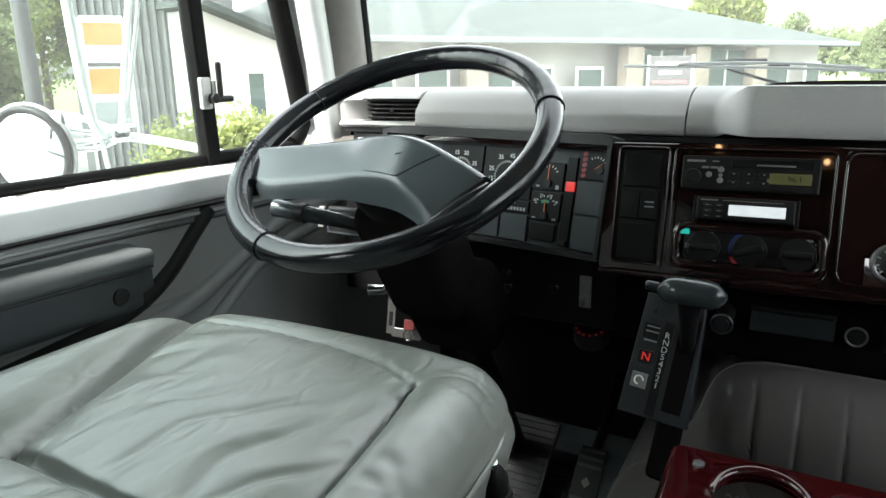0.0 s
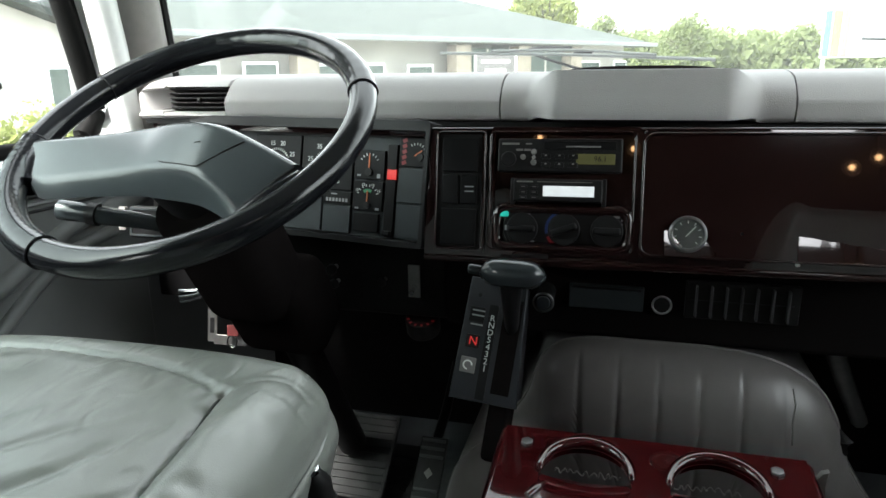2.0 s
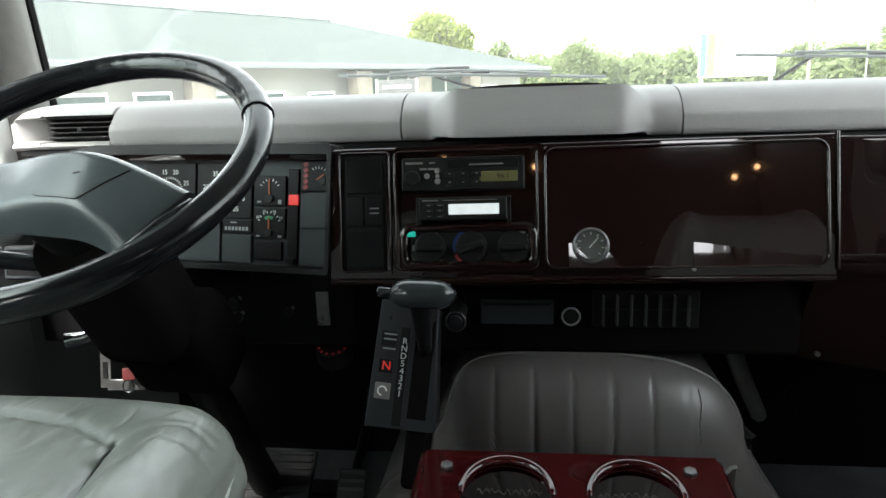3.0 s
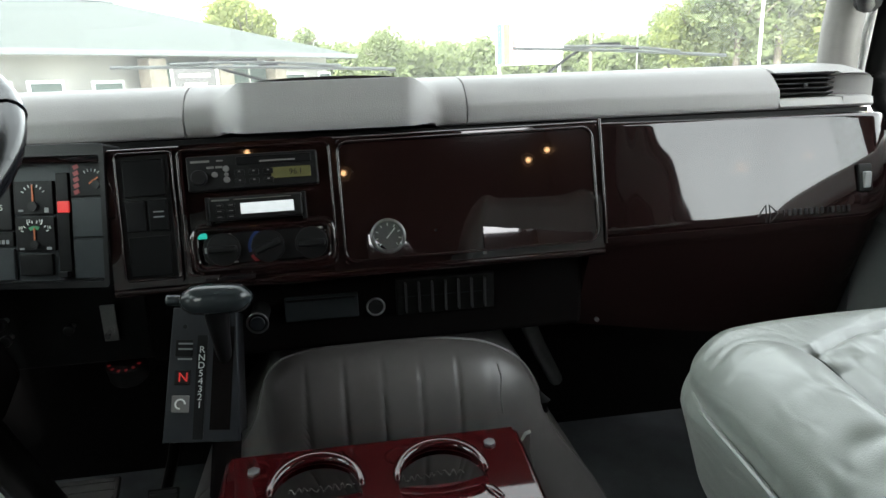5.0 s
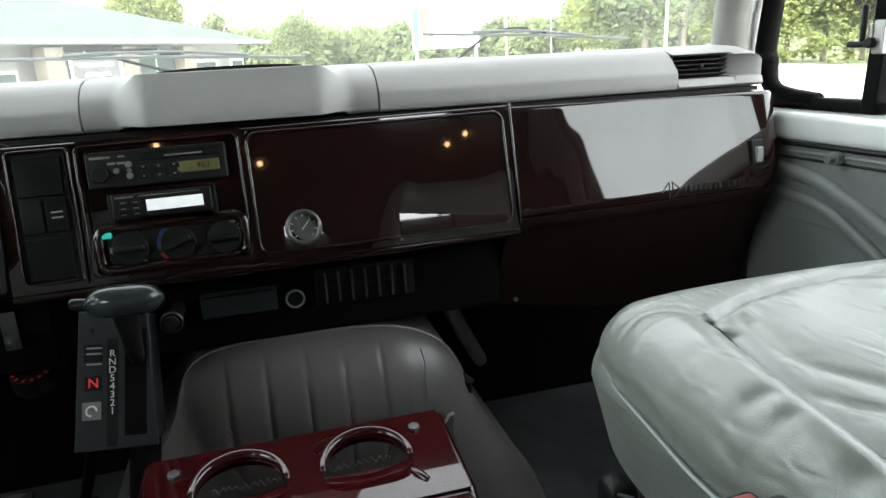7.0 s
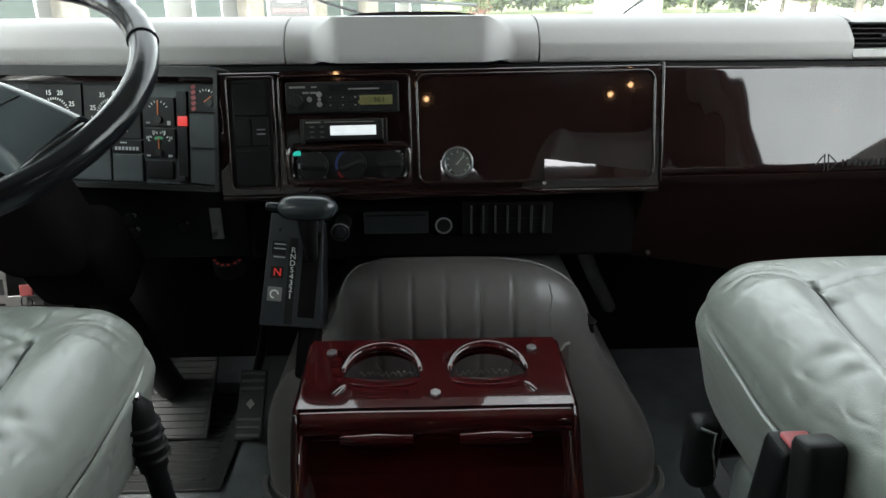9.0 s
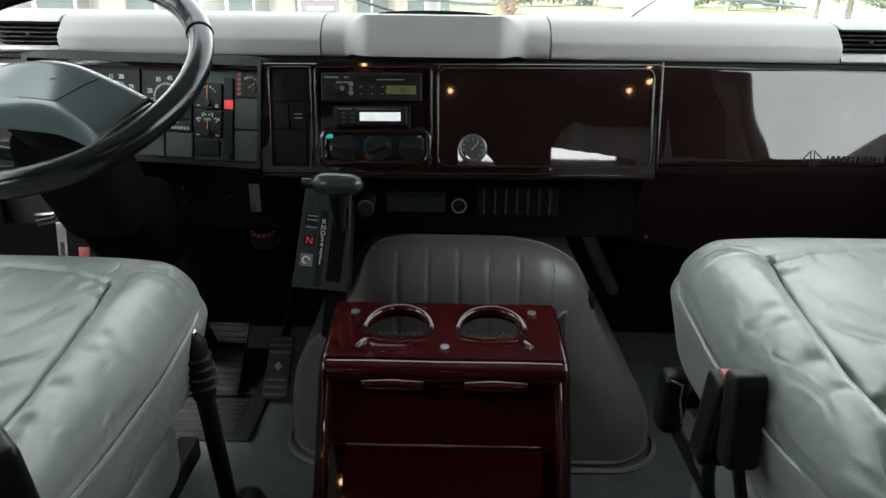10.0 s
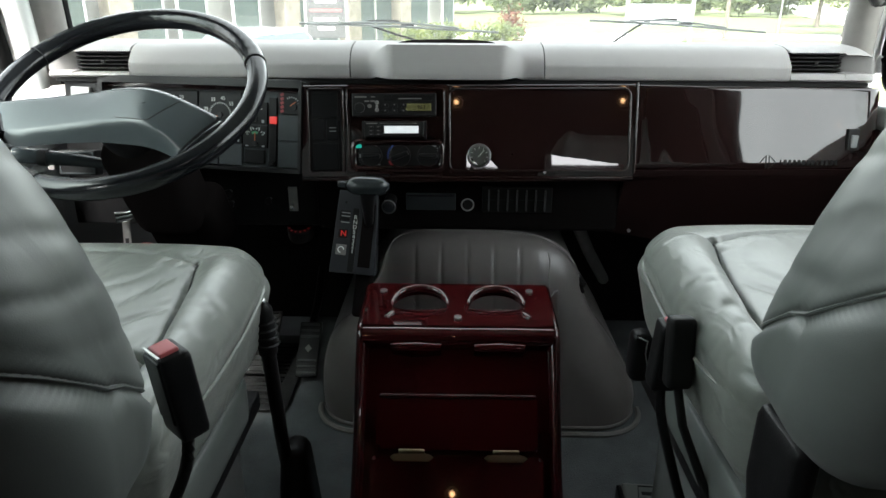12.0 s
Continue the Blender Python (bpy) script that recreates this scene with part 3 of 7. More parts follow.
dash = thing("dashboard", Matrix(), "grey padded dashboard with glossy burgundy lacquered fascia", "dashboard")
PROFILE = [(0.30, 0.862), (0.106, 0.868), (0.100, 0.876), (0.096, 0.890), (0.102, 0.908), (0.112, 0.920), (0.135, 0.934), (0.17, 0.942), (0.215, 0.945), (0.27, 0.943), (0.30, 0.93)]
NOSE = [(0.30, 0.862), (0.106, 0.868), (0.101, 0.873), (0.0995, 0.880), (0.0995, 0.896), (0.102, 0.903), (0.122, 0.923), (0.134, 0.932), (0.148, 0.938), (0.17, 0.942), (0.215, 0.945), (0.27, 0.943), (0.30, 0.93)]
for x0, x1 in ((-0.752, -0.2475), (0.1955, 0.747)):
    part("dash_pad", strip(NOSE, x0, x1), PAD, dash)
# centre pad with its raised shelf
bm = bmesh.new()
cols = []
for i in range(61):
    x = -0.2445 + 0.437 * i / 60
    s = min(1, max(0, (x + 0.205) / 0.06)) * min(1, max(0, (0.15 - x) / 0.06))
    s = s * s * (3 - 2 * s)
    prof = []
    for y, z in PROFILE:
        k = s if y < 0.2 else 0.0
        if y < 0.104 and z < 0.91:
            yy, zz = y - 0.060 * k, z
        elif k:
            yy, zz = y - 0.060 * k * min(1, (0.2 - y) / 0.06), z + k * (0.031 if z < 0.925 else 0.014 if z < 0.938 else 0.006)
        else:
            yy, zz = y, z
        prof.append(bm.verts.new((x, yy, min(zz, 0.948))))
    cols.append(prof)
for a, b in zip(cols, cols[1:]):
    n = len(a)
    for i in range(n):
        bm.faces.new((a[i], b[i], b[(i + 1) % n], a[(i + 1) % n]))
bm.faces.new(cols[0])
bm.faces.new(cols[-1][::-1])
shelf = part("dash_pad", bm, PAD, dash)
part("tray_recess", prism([(-0.027 + 0.110 * math.cos(a * math.pi / 20), 0.050 * math.sin(a * math.pi / 20)) for a in range(40)], -0.010, 0.002, 0.001), FELT, shelf, "dark oval tray in the dash top").matrix_basis = pose(0, 0.112, 0.9462, 6, 0, 0)


def corner_vent(side, xa, xb, xe):
    """The pad's end, with a slatted air vent in a recess. xa: inner edge of the vent, xb: its outer edge, xe: the pad's end."""
    lo, hi = sorted((xa, xb))
    u = 0.007 if side > 0 else 0.0
    v = part("air_vent", box(((lo + hi) / 2, 0.172, 0.901 + u), (hi - lo, 0.05, 0.050)), BLACK_SOFT, dash, "black slatted air vent")
    for k in range(5):
        part("slat", box(((lo + hi) / 2, 0.135, 0.884 + u + 0.0085 * k), (hi - lo - 0.006, 0.022, 0.0022), 0.0008, Matrix.Rotation(radians(-18), 4, "X")), BLACK, v)
    part("vent_knob", box(((lo + hi) / 2, 0.124, 0.901 + u), (0.010, 0.006, 0.008), 0.002), BLACK, v)
    part("vent_sill", strip([(0.30, 0.862), (0.106, 0.868), (0.100, 0.874), (0.106, 0.879 + u), (0.30, 0.879 + u)], lo, hi), PAD, v)
    part("vent_hood", strip([(0.118 + 0.7 * u, 0.925 + 0.8 * u), (0.135, 0.935), (0.17, 0.942), (0.215, 0.945), (0.27, 0.943), (0.30, 0.93 + u / 7), (0.30, 0.924 + 0.8 * u)], lo, hi), PAD, v)
    bm = bmesh.new()
    rows = []
    for t in (0.0, 0.25, 0.5, 0.7, 0.85, 0.94, 1.0):
        x = xb + (xe - xb) * t
        yf = 0.165 - 0.058 * t
        outline = [(0.30, 0.862), (0.106, 0.868), (0.100, 0.874), (0.103, 0.880 + u), (yf, 0.882 + u), (yf, 0.919 + 0.8 * u), (0.112, 0.923 + 0.6 * u), (0.135, 0.935), (0.17, 0.942), (0.215, 0.945), (0.27, 0.943), (0.30, 0.93)]
        rows.append([bm.verts.new((x, y + 0.010 * t ** 6, 0.862 + (z - 0.862) * (1 - 0.14 * t ** 5))) for y, z in outline])
    for a, b in zip(rows, rows[1:]):
        for i in range(len(a)):
            bm.faces.new((a[i], b[i], b[(i + 1) % len(a)], a[(i + 1) % len(a)]))
    bm.faces.new(rows[0])
    bm.faces.new(rows[-1][::-1])
    part("pad_end", bm, PAD, v)


corner_vent(-1, -0.755, -0.885, -0.945)
corner_vent(1, 0.750, 0.872, 0.94)
part("dash_core", box((0, 0.38, 0.74), (1.86, 0.30, 0.24)), BLACK_SOFT, dash)
part("pad_gap", box((0, 0.18, 0.862), (1.86, 0.14, 0.008)), BLACK_SOFT, dash)
part("fascia_ledge", prism([(-0.935, 0.135), (-0.345, 0.030), (0.385, 0.030), (0.387, 0.082), (0.935, 0.10), (0.935, 0.22), (-0.935, 0.22)], 0.848, 0.857), BURGUNDY, dash)

# centre fascia
c = part("fascia_panel", prism(rounded_rect(-0.345, -0.097, 0.385, 0.100, 0.004), -0.02, 0.0, 0.003), BURGUNDY, dash)
c.matrix_basis = FC
top = part("fascia_lip", tube([(-0.345, 0.1, -0.004), (0.385, 0.1, -0.004)], 0.004, 8), BURGUNDY, dash)
top.matrix_basis = FC
low = part("fascia_lip", tube([(-0.345, -0.098, -0.006), (0.385, -0.098, -0.006)], 0.008, 8), BURGUNDY, dash)
low.matrix_basis = FC
# extra thickness added to the lower lip to catch a bright streak
bulge = part("glint_bulge", tube([(-0.150, -0.0965, -0.004), (-0.10, -0.0965, -0.0035), (-0.035, -0.0965, -0.004)], 0.011, 16, radii=[0.009, 0.012, 0.010]), BURGUNDY, dash)
bulge.matrix_basis = FC
# switch column
sw = part("switch_panel", prism(rounded_rect(-0.325, fv(0.684), -0.255, fv(0.856), 0.004), -0.002, 0.002, 0.001), BLACK, dash)
sw.matrix_basis = FC
part("panel_rim", ring_slab(rounded_rect(-0.331, fv(0.678), -0.249, fv(0.862), 0.006), rounded_rect(-0.325, fv(0.684), -0.255, fv(0.856), 0.004), 0.0, 0.006), BURGUNDY, sw)
for k, (z0, z1, x0, x1) in enumerate(((0.80, 0.85, -0.318, -0.262), (0.752, 0.795, -0.318, -0.292), (0.752, 0.795, -0.288, -0.262), (0.69, 0.745, -0.318, -0.262))):
    part("switch_blank", box(((x0 + x1) / 2, (fv(z0) + fv(z1)) / 2, 0.004), (x1 - x0, fv(z1) - fv(z0), 0.005), 0.0015), DIAL, sw)
for z in (0.771, 0.778):
    part("switch_mark", box((-0.274, fv(z), 0.0068), (0.014, 0.0018, 0.0006)), GREY_MARK, sw)
# centre stack bezel
st = part("stack_bezel", ring_slab(rounded_rect(-0.243, fv(0.681), -0.021, fv(0.866), 0.008), rounded_rect(-0.236, fv(0.688), -0.028, fv(0.859), 0.006), 0.0, 0.008), BURGUNDY, dash)
st.matrix_basis = FC
for x0, z0, x1, z1, r in ((-0.242, 0.686, -0.030, 0.859, 0.009), (-0.326, 0.686, -0.250, 0.859, 0.007), (-0.229, 0.692, -0.036, 0.748, 0.014), (-0.018, 0.687, 0.372, 0.857, 0.016)):
    thick = 0.0085 if z1 < 0.76 else 0.0014 if x0 < -0.3 else 0.0020
    tr = part("raised_border", tube([(x, y, 0.0086 - thick + (0.004 if z1 < 0.76 else 0.0)) for x, y in rounded_rect(x0, fv(z0), x1, fv(z1), r)], thick, 16, True), BURGUNDY, dash)
    tr.matrix_basis = FC if x0 < -0.02 else FC @ pose(0, 0, 0.003, -1.0, 0, 0)
# glove box door
gd = part("glove_box_door", prism(rounded_rect(-0.020, fv(0.683), 0.374, fv(0.862), (0.006, 0.022, 0.022, 0.006)), 0.0, 0.005, 0.003), BURGUNDY, dash)
gd.matrix_basis = FC @ pose(0, fv(0.681), 0.0038, -1.0, 0, 0) @ pose(0, -fv(0.681), 0)
part("door_crease", box((0.190, fv(0.70), 0.0052), (0.0014, 0.04, 0.0020)), BURGUNDY, gd)
part("door_screw", cyl((0.190, fv(0.6835), 0.006), 0.003, 0.003, "z", n=10), STEEL, gd)
part("door_screw", cyl((0.118, fv(0.722), 0.0055), 0.002, 0.002, "z", n=10), BLACK, gd)
# two bowed strips added along the door's lower edge, tilted to catch bright reflections
for x0, x1, tall0, tall1, turn in ((0.014, 0.098, 0.036, 0.028, 6.0), (0.190, 0.362, 0.034, 0.012, 0.0)):
    bm = bmesh.new()
    rows = []
    for k in range(11):
        f = k / 10
        row = []
        for i in range(25):
            g = i / 24
            tall = tall0 + (tall1 - tall0) * g + 0.0015 * noise.noise((g * 9, x0 * 40, 0))
            row.append(bm.verts.new(((x1 - x0) * (g - 0.5), tall * f, 0.0004 + 0.110 * tall * (1 - f))))
        rows.append(row)
    for a, b in zip(rows, rows[1:]):
        for i in range(24):
            bm.faces.new((a[i], a[i + 1], b[i + 1], b[i]))
    b = part("reflecting_strip", bm, BURGUNDY, gd)
    b.matrix_basis = pose((x0 + x1) / 2, fv(0.688), 0.0052, 0, turn, 0)
# passenger side panel
KNEE_FOOT = [(0.383, 0.12, 0.50), (0.62, 0.15, 0.45), (0.86, 0.18, 0.41), (0.93, 0.19, 0.405), (0.972, 0.19, 0.41)]


def panel_foot(x):
    """Lower edge of the passenger panel, turning up at its outer corner."""
    y = -0.097 + 0.012 * min(x, 0.50)
    if x > 0.50:
        f = (x - 0.50) / 0.062
        y += 0.004 * f + 0.085 * f ** 3
    return y


bm = bmesh.new()
sheet = []
for i in range(121):
    x = 0.562 * i / 120
    col = []
    for j in range(49):
        f = j / 48
        f = f * 0.6 + 0.4 * f * f * (3 - 2 * f)
        lo_y, hi_y = panel_foot(x), 0.100 - 0.009 * x
        y = lo_y + (hi_y - lo_y) * f
        z = 0.004 + 0.0012 * math.exp(-x / 0.10) * noise.noise((x * 24, y * 12, 1.7)) + 0.0006 * noise.noise((x * 9, y * 8, 4.1))
        z -= 0.020 * y * math.tanh((x - 0.14) / 0.07)
        z += 0.0060 * max(0.0, 0.65 - (y - lo_y) / (hi_y - lo_y)) ** 2
        z += 0.004 * max(0.0, 1 - x / 0.030) ** 2 - 0.016 * max(0.0, 1 - (y - lo_y) / 0.022) ** 2
        z -= 0.004 * max(0.0, 1 - (hi_y - y) / 0.007) ** 2 + 0.016 * max(0.0, (x - 0.53) / 0.032) ** 2
        col.append((x, y, z))
    sheet.append(col)
front = [[bm.verts.new(p) for p in col] for col in sheet]
back = [[bm.verts.new((p[0], p[1], -0.024)) for p in (col[0], col[-1])] for col in sheet]
for i in range(120):
    for j in range(48):
        bm.faces.new((front[i][j], front[i + 1][j], front[i + 1][j + 1], front[i][j + 1]))
    bm.faces.new((front[i][0], back[i][0], back[i + 1][0], front[i + 1][0]))
    bm.faces.new((front[i][48], front[i + 1][48], back[i + 1][1], back[i][1]))
    bm.faces.new((back[i][0], back[i][1], back[i + 1][1], back[i + 1][0]))
pr = part("passenger_panel", bm, BURGUNDY, dash, angle=60)
pr.matrix_basis = FR
part("panel_edge", box((0.0, 0.002, 0.028), (0.005, 0.196, 0.060), 0.002), BURGUNDY, pr)
# lower part of the passenger panel, rolled under and running down to the foot well
bm = bmesh.new()
edge = [FR @ Vector((x, y, 0.0)) for x, y in ((-0.002, -0.094), (0.25, -0.092), (0.50, -0.088), (0.538, -0.072), (0.562, 0.0))]
foot = [Vector(q) for q in KNEE_FOOT]
rows = [[q + Vector((0, -0.0035, 0.004)) for q in edge]]
for drop, back in ((0.006, -0.003), (0.013, 0.001), (0.021, 0.009)):
    rows.append([q + Vector((0, back, -drop)) for q in edge])
rows.append([a.lerp(c, 0.55) + Vector((0, -0.006, 0)) for a, c in zip(rows[-1], foot)])
rows.append(foot)
rows.append([q + Vector((0, 0.12, 0.02)) for q in foot])
rows.append([q + Vector((0, 0.12, 0.0)) for q in edge])
rows = [[bm.verts.new(q) for q in row] for row in rows]
for i in range(4):
    for p, q in zip(rows, rows[1:] + rows[:1]):
        bm.faces.new((p[i], p[i + 1], q[i + 1], q[i]))
bm.faces.new([row[0] for row in rows])
bm.faces.new([row[4] for row in rows])
part("knee_panel", bm, KNEE, dash, "dark satin panel rolled under")
part("panel_screw", cyl((0.421, 0.096, 0.512), 0.004, 0.006, "y", n=10), STEEL, dash)
# black lower dash
part("lower_dash", box((0.025, 0.13, 0.60), (0.72, 0.12, 0.17), 0.012), BLACK_MATTE, dash)
part("lower_dash", box((-0.64, 0.16, 0.60), (0.60, 0.12, 0.17), 0.004), BLACK, dash)
ash = part("ashtray", box((-0.062, 0.067, 0.590), (0.118, 0.012, 0.040), 0.002), CLUSTER_GREY, dash)
part("ashtray_lip", box((-0.062, 0.060, 0.606), (0.11, 0.004, 0.004), 0.001), BLACK, ash)
lv = part("low_vent", box((0.142, 0.067, 0.597), (0.165, 0.012, 0.062), 0.002), BLACK_SOFT, dash)
for k in range(7):
    part("slat", box((0.075 + 0.022 * k, 0.058, 0.597), (0.003, 0.016, 0.050), 0.0008), PEDAL_RUBBER, lv)
part("slat", box((0.142, 0.064, 0.597), (0.15, 0.006, 0.003), 0.0008), CLUSTER_GREY, lv)
# emblem and raised script bars on the passenger panel
em = thing("emblem", FR @ pose(0.312, fv(0.698), 0.005), "raised dark diamond badge on the passenger panel", "badge")
part("badge_half", tube([(-0.019, -0.004, 0.001), (-0.010, 0.007, 0.001), (-0.003, 0.015, 0.001), (-0.003, 0.0, 0.001), (-0.003, -0.015, 0.001)], 0.0017, 6), BLACK, em)
part("badge_half", tube([(0.004, 0.015, 0.001), (0.012, 0.007, 0.001), (0.019, 0.0, 0.001), (0.012, -0.007, 0.001), (0.004, -0.015, 0.001), (0.004, 0.0, 0.001)], 0.0017, 6, True), BLACK, em)
sc = thing("script_badge", FR @ pose(0.404, fv(0.698), 0.005), "row of small raised dark bars beside the emblem", "badge")
for k, wd in enumerate((0.004, 0.009, 0.008, 0.007, 0.008, 0.009, 0.008, 0.008, 0.004, 0.009, 0.009, 0.009, 0.007)):
    x = -0.062 + 0.0104 * k
    part("badge_bar", box((x, 0.0, 0.001), (wd * 0.8, 0.012, 0.0040), 0.0012), BLACK, sc)
swr = thing("rocker_switch", FR @ pose(0.500, fv(0.748), 0.004), "dark rocker switch with a pale paddle", "switch")
part("bezel", box((0, 0, 0.003), (0.026, 0.048, 0.008), 0.002), BLACK, swr)
part("paddle", box((0.0, -0.004, 0.008), (0.014, 0.028, 0.008), 0.002, Matrix.Rotation(0.2, 4, "X")), GREY_MARK, swr)

# ---- radio, display head, heater control, clock ----
radio = thing("car_radio", FC @ pose(-0.1390, fv(0.8250), 0.0), "black cassette car radio with olive display", "radio")
part("faceplate", box((0, 0, 0.004), (0.183, 0.050, 0.014), 0.003), BLACK, radio)
part("cassette_slot", box((0.03, 0.015, 0.0112), (0.105, 0.012, 0.002), 0.0008), DIAL, radio)
part("slot_lip", box((0.03, 0.0216, 0.0118), (0.105, 0.0012, 0.002)), BLACK, radio)
part("display", box((0.053, -0.005, 0.0113), (0.056, 0.0155, 0.0016), 0.0005), LCD_GREEN, radio, "olive display with a faint added glow")
lettering("96.1", 0.011, pose(0.060, -0.005, 0.0125), DIAL, radio)
part("maker_bar", box((-0.072, 0.017, 0.0113), (0.026, 0.003, 0.0008)), VINYL_LIP, radio)
part("maker_bar", box((-0.045, 0.017, 0.0113), (0.009, 0.002, 0.0008)), VINYL_LIP, radio)
part("maker_bar", box((0.035, 0.013, 0.0125), (0.05, 0.0022, 0.0008)), VINYL_LIP, radio)
part("volume_knob", cyl((-0.074, -0.006, 0.014), 0.011, 0.012, "z", n=24, bevel=0.002), BLACK, radio)
for x, y, r in ((-0.053, -0.0025, 0.0042), (-0.037, 0.005, 0.0045), (-0.037, -0.0105, 0.0045), (-0.037, -0.003, 0.003)):
    part("button", cyl((x, y, 0.012), r, 0.004, "z", n=14, bevel=0.001), VINYL_LIP, radio)
for k in range(3):
    for y in (-0.0015, -0.014):
        part("button", box((-0.019 + 0.02 * k, y, 0.0115), (0.014, 0.0075, 0.003), 0.0008), BLACK, radio)
        part("button_mark", box((-0.019 + 0.02 * k, y + 0.0015, 0.0133), (0.003, 0.002, 0.0006)), VINYL_LIP, radio)
for k in range(2):
    part("button", box((-0.0585 + 0.012 * k, 0.008, 0.0115), (0.010, 0.003, 0.002)), VINYL_LIP, radio)

head = thing("display_head", FC @ pose(-0.1385, fv(0.7745), 0.0), "small black radio control head with lit pale display", "radio")
part("body", box((0, 0, 0.010), (0.130, 0.034, 0.022), 0.003), BLACK, head)
part("display", box((0.016, -0.001, 0.0214), (0.074, 0.0155, 0.0016), 0.0005), LCD_WHITE, head, "pale lit display")
part("maker_bar", box((-0.048, 0.0125, 0.0213), (0.024, 0.0022, 0.0008)), VINYL_LIP, head)
part("maker_bar", box((0.01, 0.0125, 0.0213), (0.08, 0.001, 0.0008)), VINYL_LIP, head)
for k in range(2):
    for j in range(3):
        part("button", box((-0.05 + 0.016 * k, 0.005 - 0.008 * j, 0.0213), (0.011, 0.005, 0.0025), 0.0008), BLACK, head)
        part("button_mark", box((-0.05 + 0.016 * k, 0.005 - 0.008 * j, 0.0229), (0.006, 0.0012, 0.0005)), VINYL_LIP, head)
for sgn in (-1, 1):
    part("bracket", box((sgn * 0.067, -0.002, 0.008), (0.006, 0.04, 0.016), 0.001), BLACK, head)

hv = thing("heater_control", FC @ pose(-0.1275, fv(0.7190), 0.0), "black heater panel with three dials and a lit teal button", "control panel")
part("panel", prism(rounded_rect(-0.092, -0.029, 0.092, 0.029, 0.028, 8), 0.0, 0.007, 0.003), BLACK, hv)
part("lit_button", box((-0.0905, 0.0235, 0.008), (0.0135, 0.0135, 0.006), 0.0015), TEAL_LAMP, hv, "lit teal button")
for x in (-0.062, 0.0, 0.062):
    kn = part("dial", cyl((x, 0, 0.010), 0.0235, 0.008, "z", n=28, bevel=0.002), BLACK, hv)
    part("grip", box((x, 0, 0.019), (0.040, 0.010, 0.014), 0.003, Matrix.Rotation(0.0 if x else 0.35, 4, "Z")), BLACK, kn)
for a0, a1, m in ((100, 195, BLUE_MARK), (205, 260, RED_MARK)):
    pts_o = [(0.0285 * math.cos(radians(a0 + (a1 - a0) * k / 10)), 0.0285 * math.sin(radians(a0 + (a1 - a0) * k / 10))) for k in range(11)]
    pts_i = [(0.0245 * math.cos(radians(a1 + (a0 - a1) * k / 10)), 0.0245 * math.sin(radians(a1 + (a0 - a1) * k / 10))) for k in range(11)]
    part("temperature_arc", prism(pts_o + pts_i, 0.0065, 0.0078), m, hv)
for x, y, w, h in ((-0.058, 0.0225, 0.014, 0.005), (-0.048, -0.0215, 0.009, 0.007), (-0.087, 0.0, 0.004, 0.008), (0.075, 0.0225, 0.009, 0.007), (0.084, 0.010, 0.003, 0.003), (0.087, 0.0, 0.003, 0.003), (0.083, 0.016, 0.0025, 0.0025)):
    part("symbol", box((x, y, 0.0072), (w, h, 0.0008), 0.0003, Matrix.Rotation(-0.3 if x < -0.05 and y > 0 else 0, 4, "Z")), GREY_MARK, hv)

ck = thing("round_gauge", FC @ pose(0.046, fv(0.719), 0.0085, -1.0, 0, 0), "small round air gauge with chrome bezel on the glove box", "gauge")
part("bezel", tube([(0.0232 * math.cos(a * math.pi / 16), 0.0232 * math.sin(a * math.pi / 16), 0.006) for a in range(32)], 0.0032, 8, True), STEEL_DARK, ck)
dial = part("dial", cyl((0, 0, 0.002), 0.0228, 0.004, "z", n=32), FACE_GREY, ck, "grey dial face")
for k in range(9):
    a = radians(225 - 33.75 * k)
    part("tick", box((0.0172 * math.cos(a), 0.0172 * math.sin(a), 0.0045), (0.004, 0.0014, 0.0006), 0, Matrix.Rotation(a, 4, "Z")), WHITE_MARK, dial)
part("needle", box((0.004, 0.004, 0.0052), (0.02, 0.0018, 0.0008), 0, Matrix.Rotation(radians(48), 4, "Z")), WHITE_MARK, dial)
part("lens", cyl((0, 0, 0.008), 0.0225, 0.002, "z", n=32), CLEAR, ck).visible_shadow = False

# ---- instrument cluster ----
cl = thing("instrument_cluster", FL, "black instrument cluster with square gauges and a lit red lamp", "instrument cluster")


fo, fi = rounded_rect(-0.50, -0.092, 0.001, 0.110, 0.006), rounded_rect(-0.488, -0.083, -0.006, 0.094, 0.004)
part("frame", ring_slab(fo, fi, -0.045, 0.004), BLACK, cl)
part("back_panel", box((-0.248, 0.005, -0.036), (0.482, 0.180, 0.010)), CLUSTER_GREY, cl)
part("hood", box((-0.249, 0.104, -0.012), (0.478, 0.014, 0.03), 0.003), BLACK, cl)


def panel(a, b, c2, d, material, name="gauge", n=-0.0285):
    return part(name, box(((a + c2) / 2, (b + d) / 2, n), (c2 - a, d - b, 0.006), 0.0012), material, cl), (a + c2) / 2, (b + d) / 2


def ticks(parent, cx, cy, r, a0, a1, count, material, n=-0.0250, size=(0.004, 0.0012)):
    for k in range(count):
        a = radians(a0 + (a1 - a0) * k / (count - 1))
        part("tick", box((cx + r * math.cos(a), cy + r * math.sin(a), n), (*size, 0.0006), 0, Matrix.Rotation(a, 4, "Z")), material, parent)


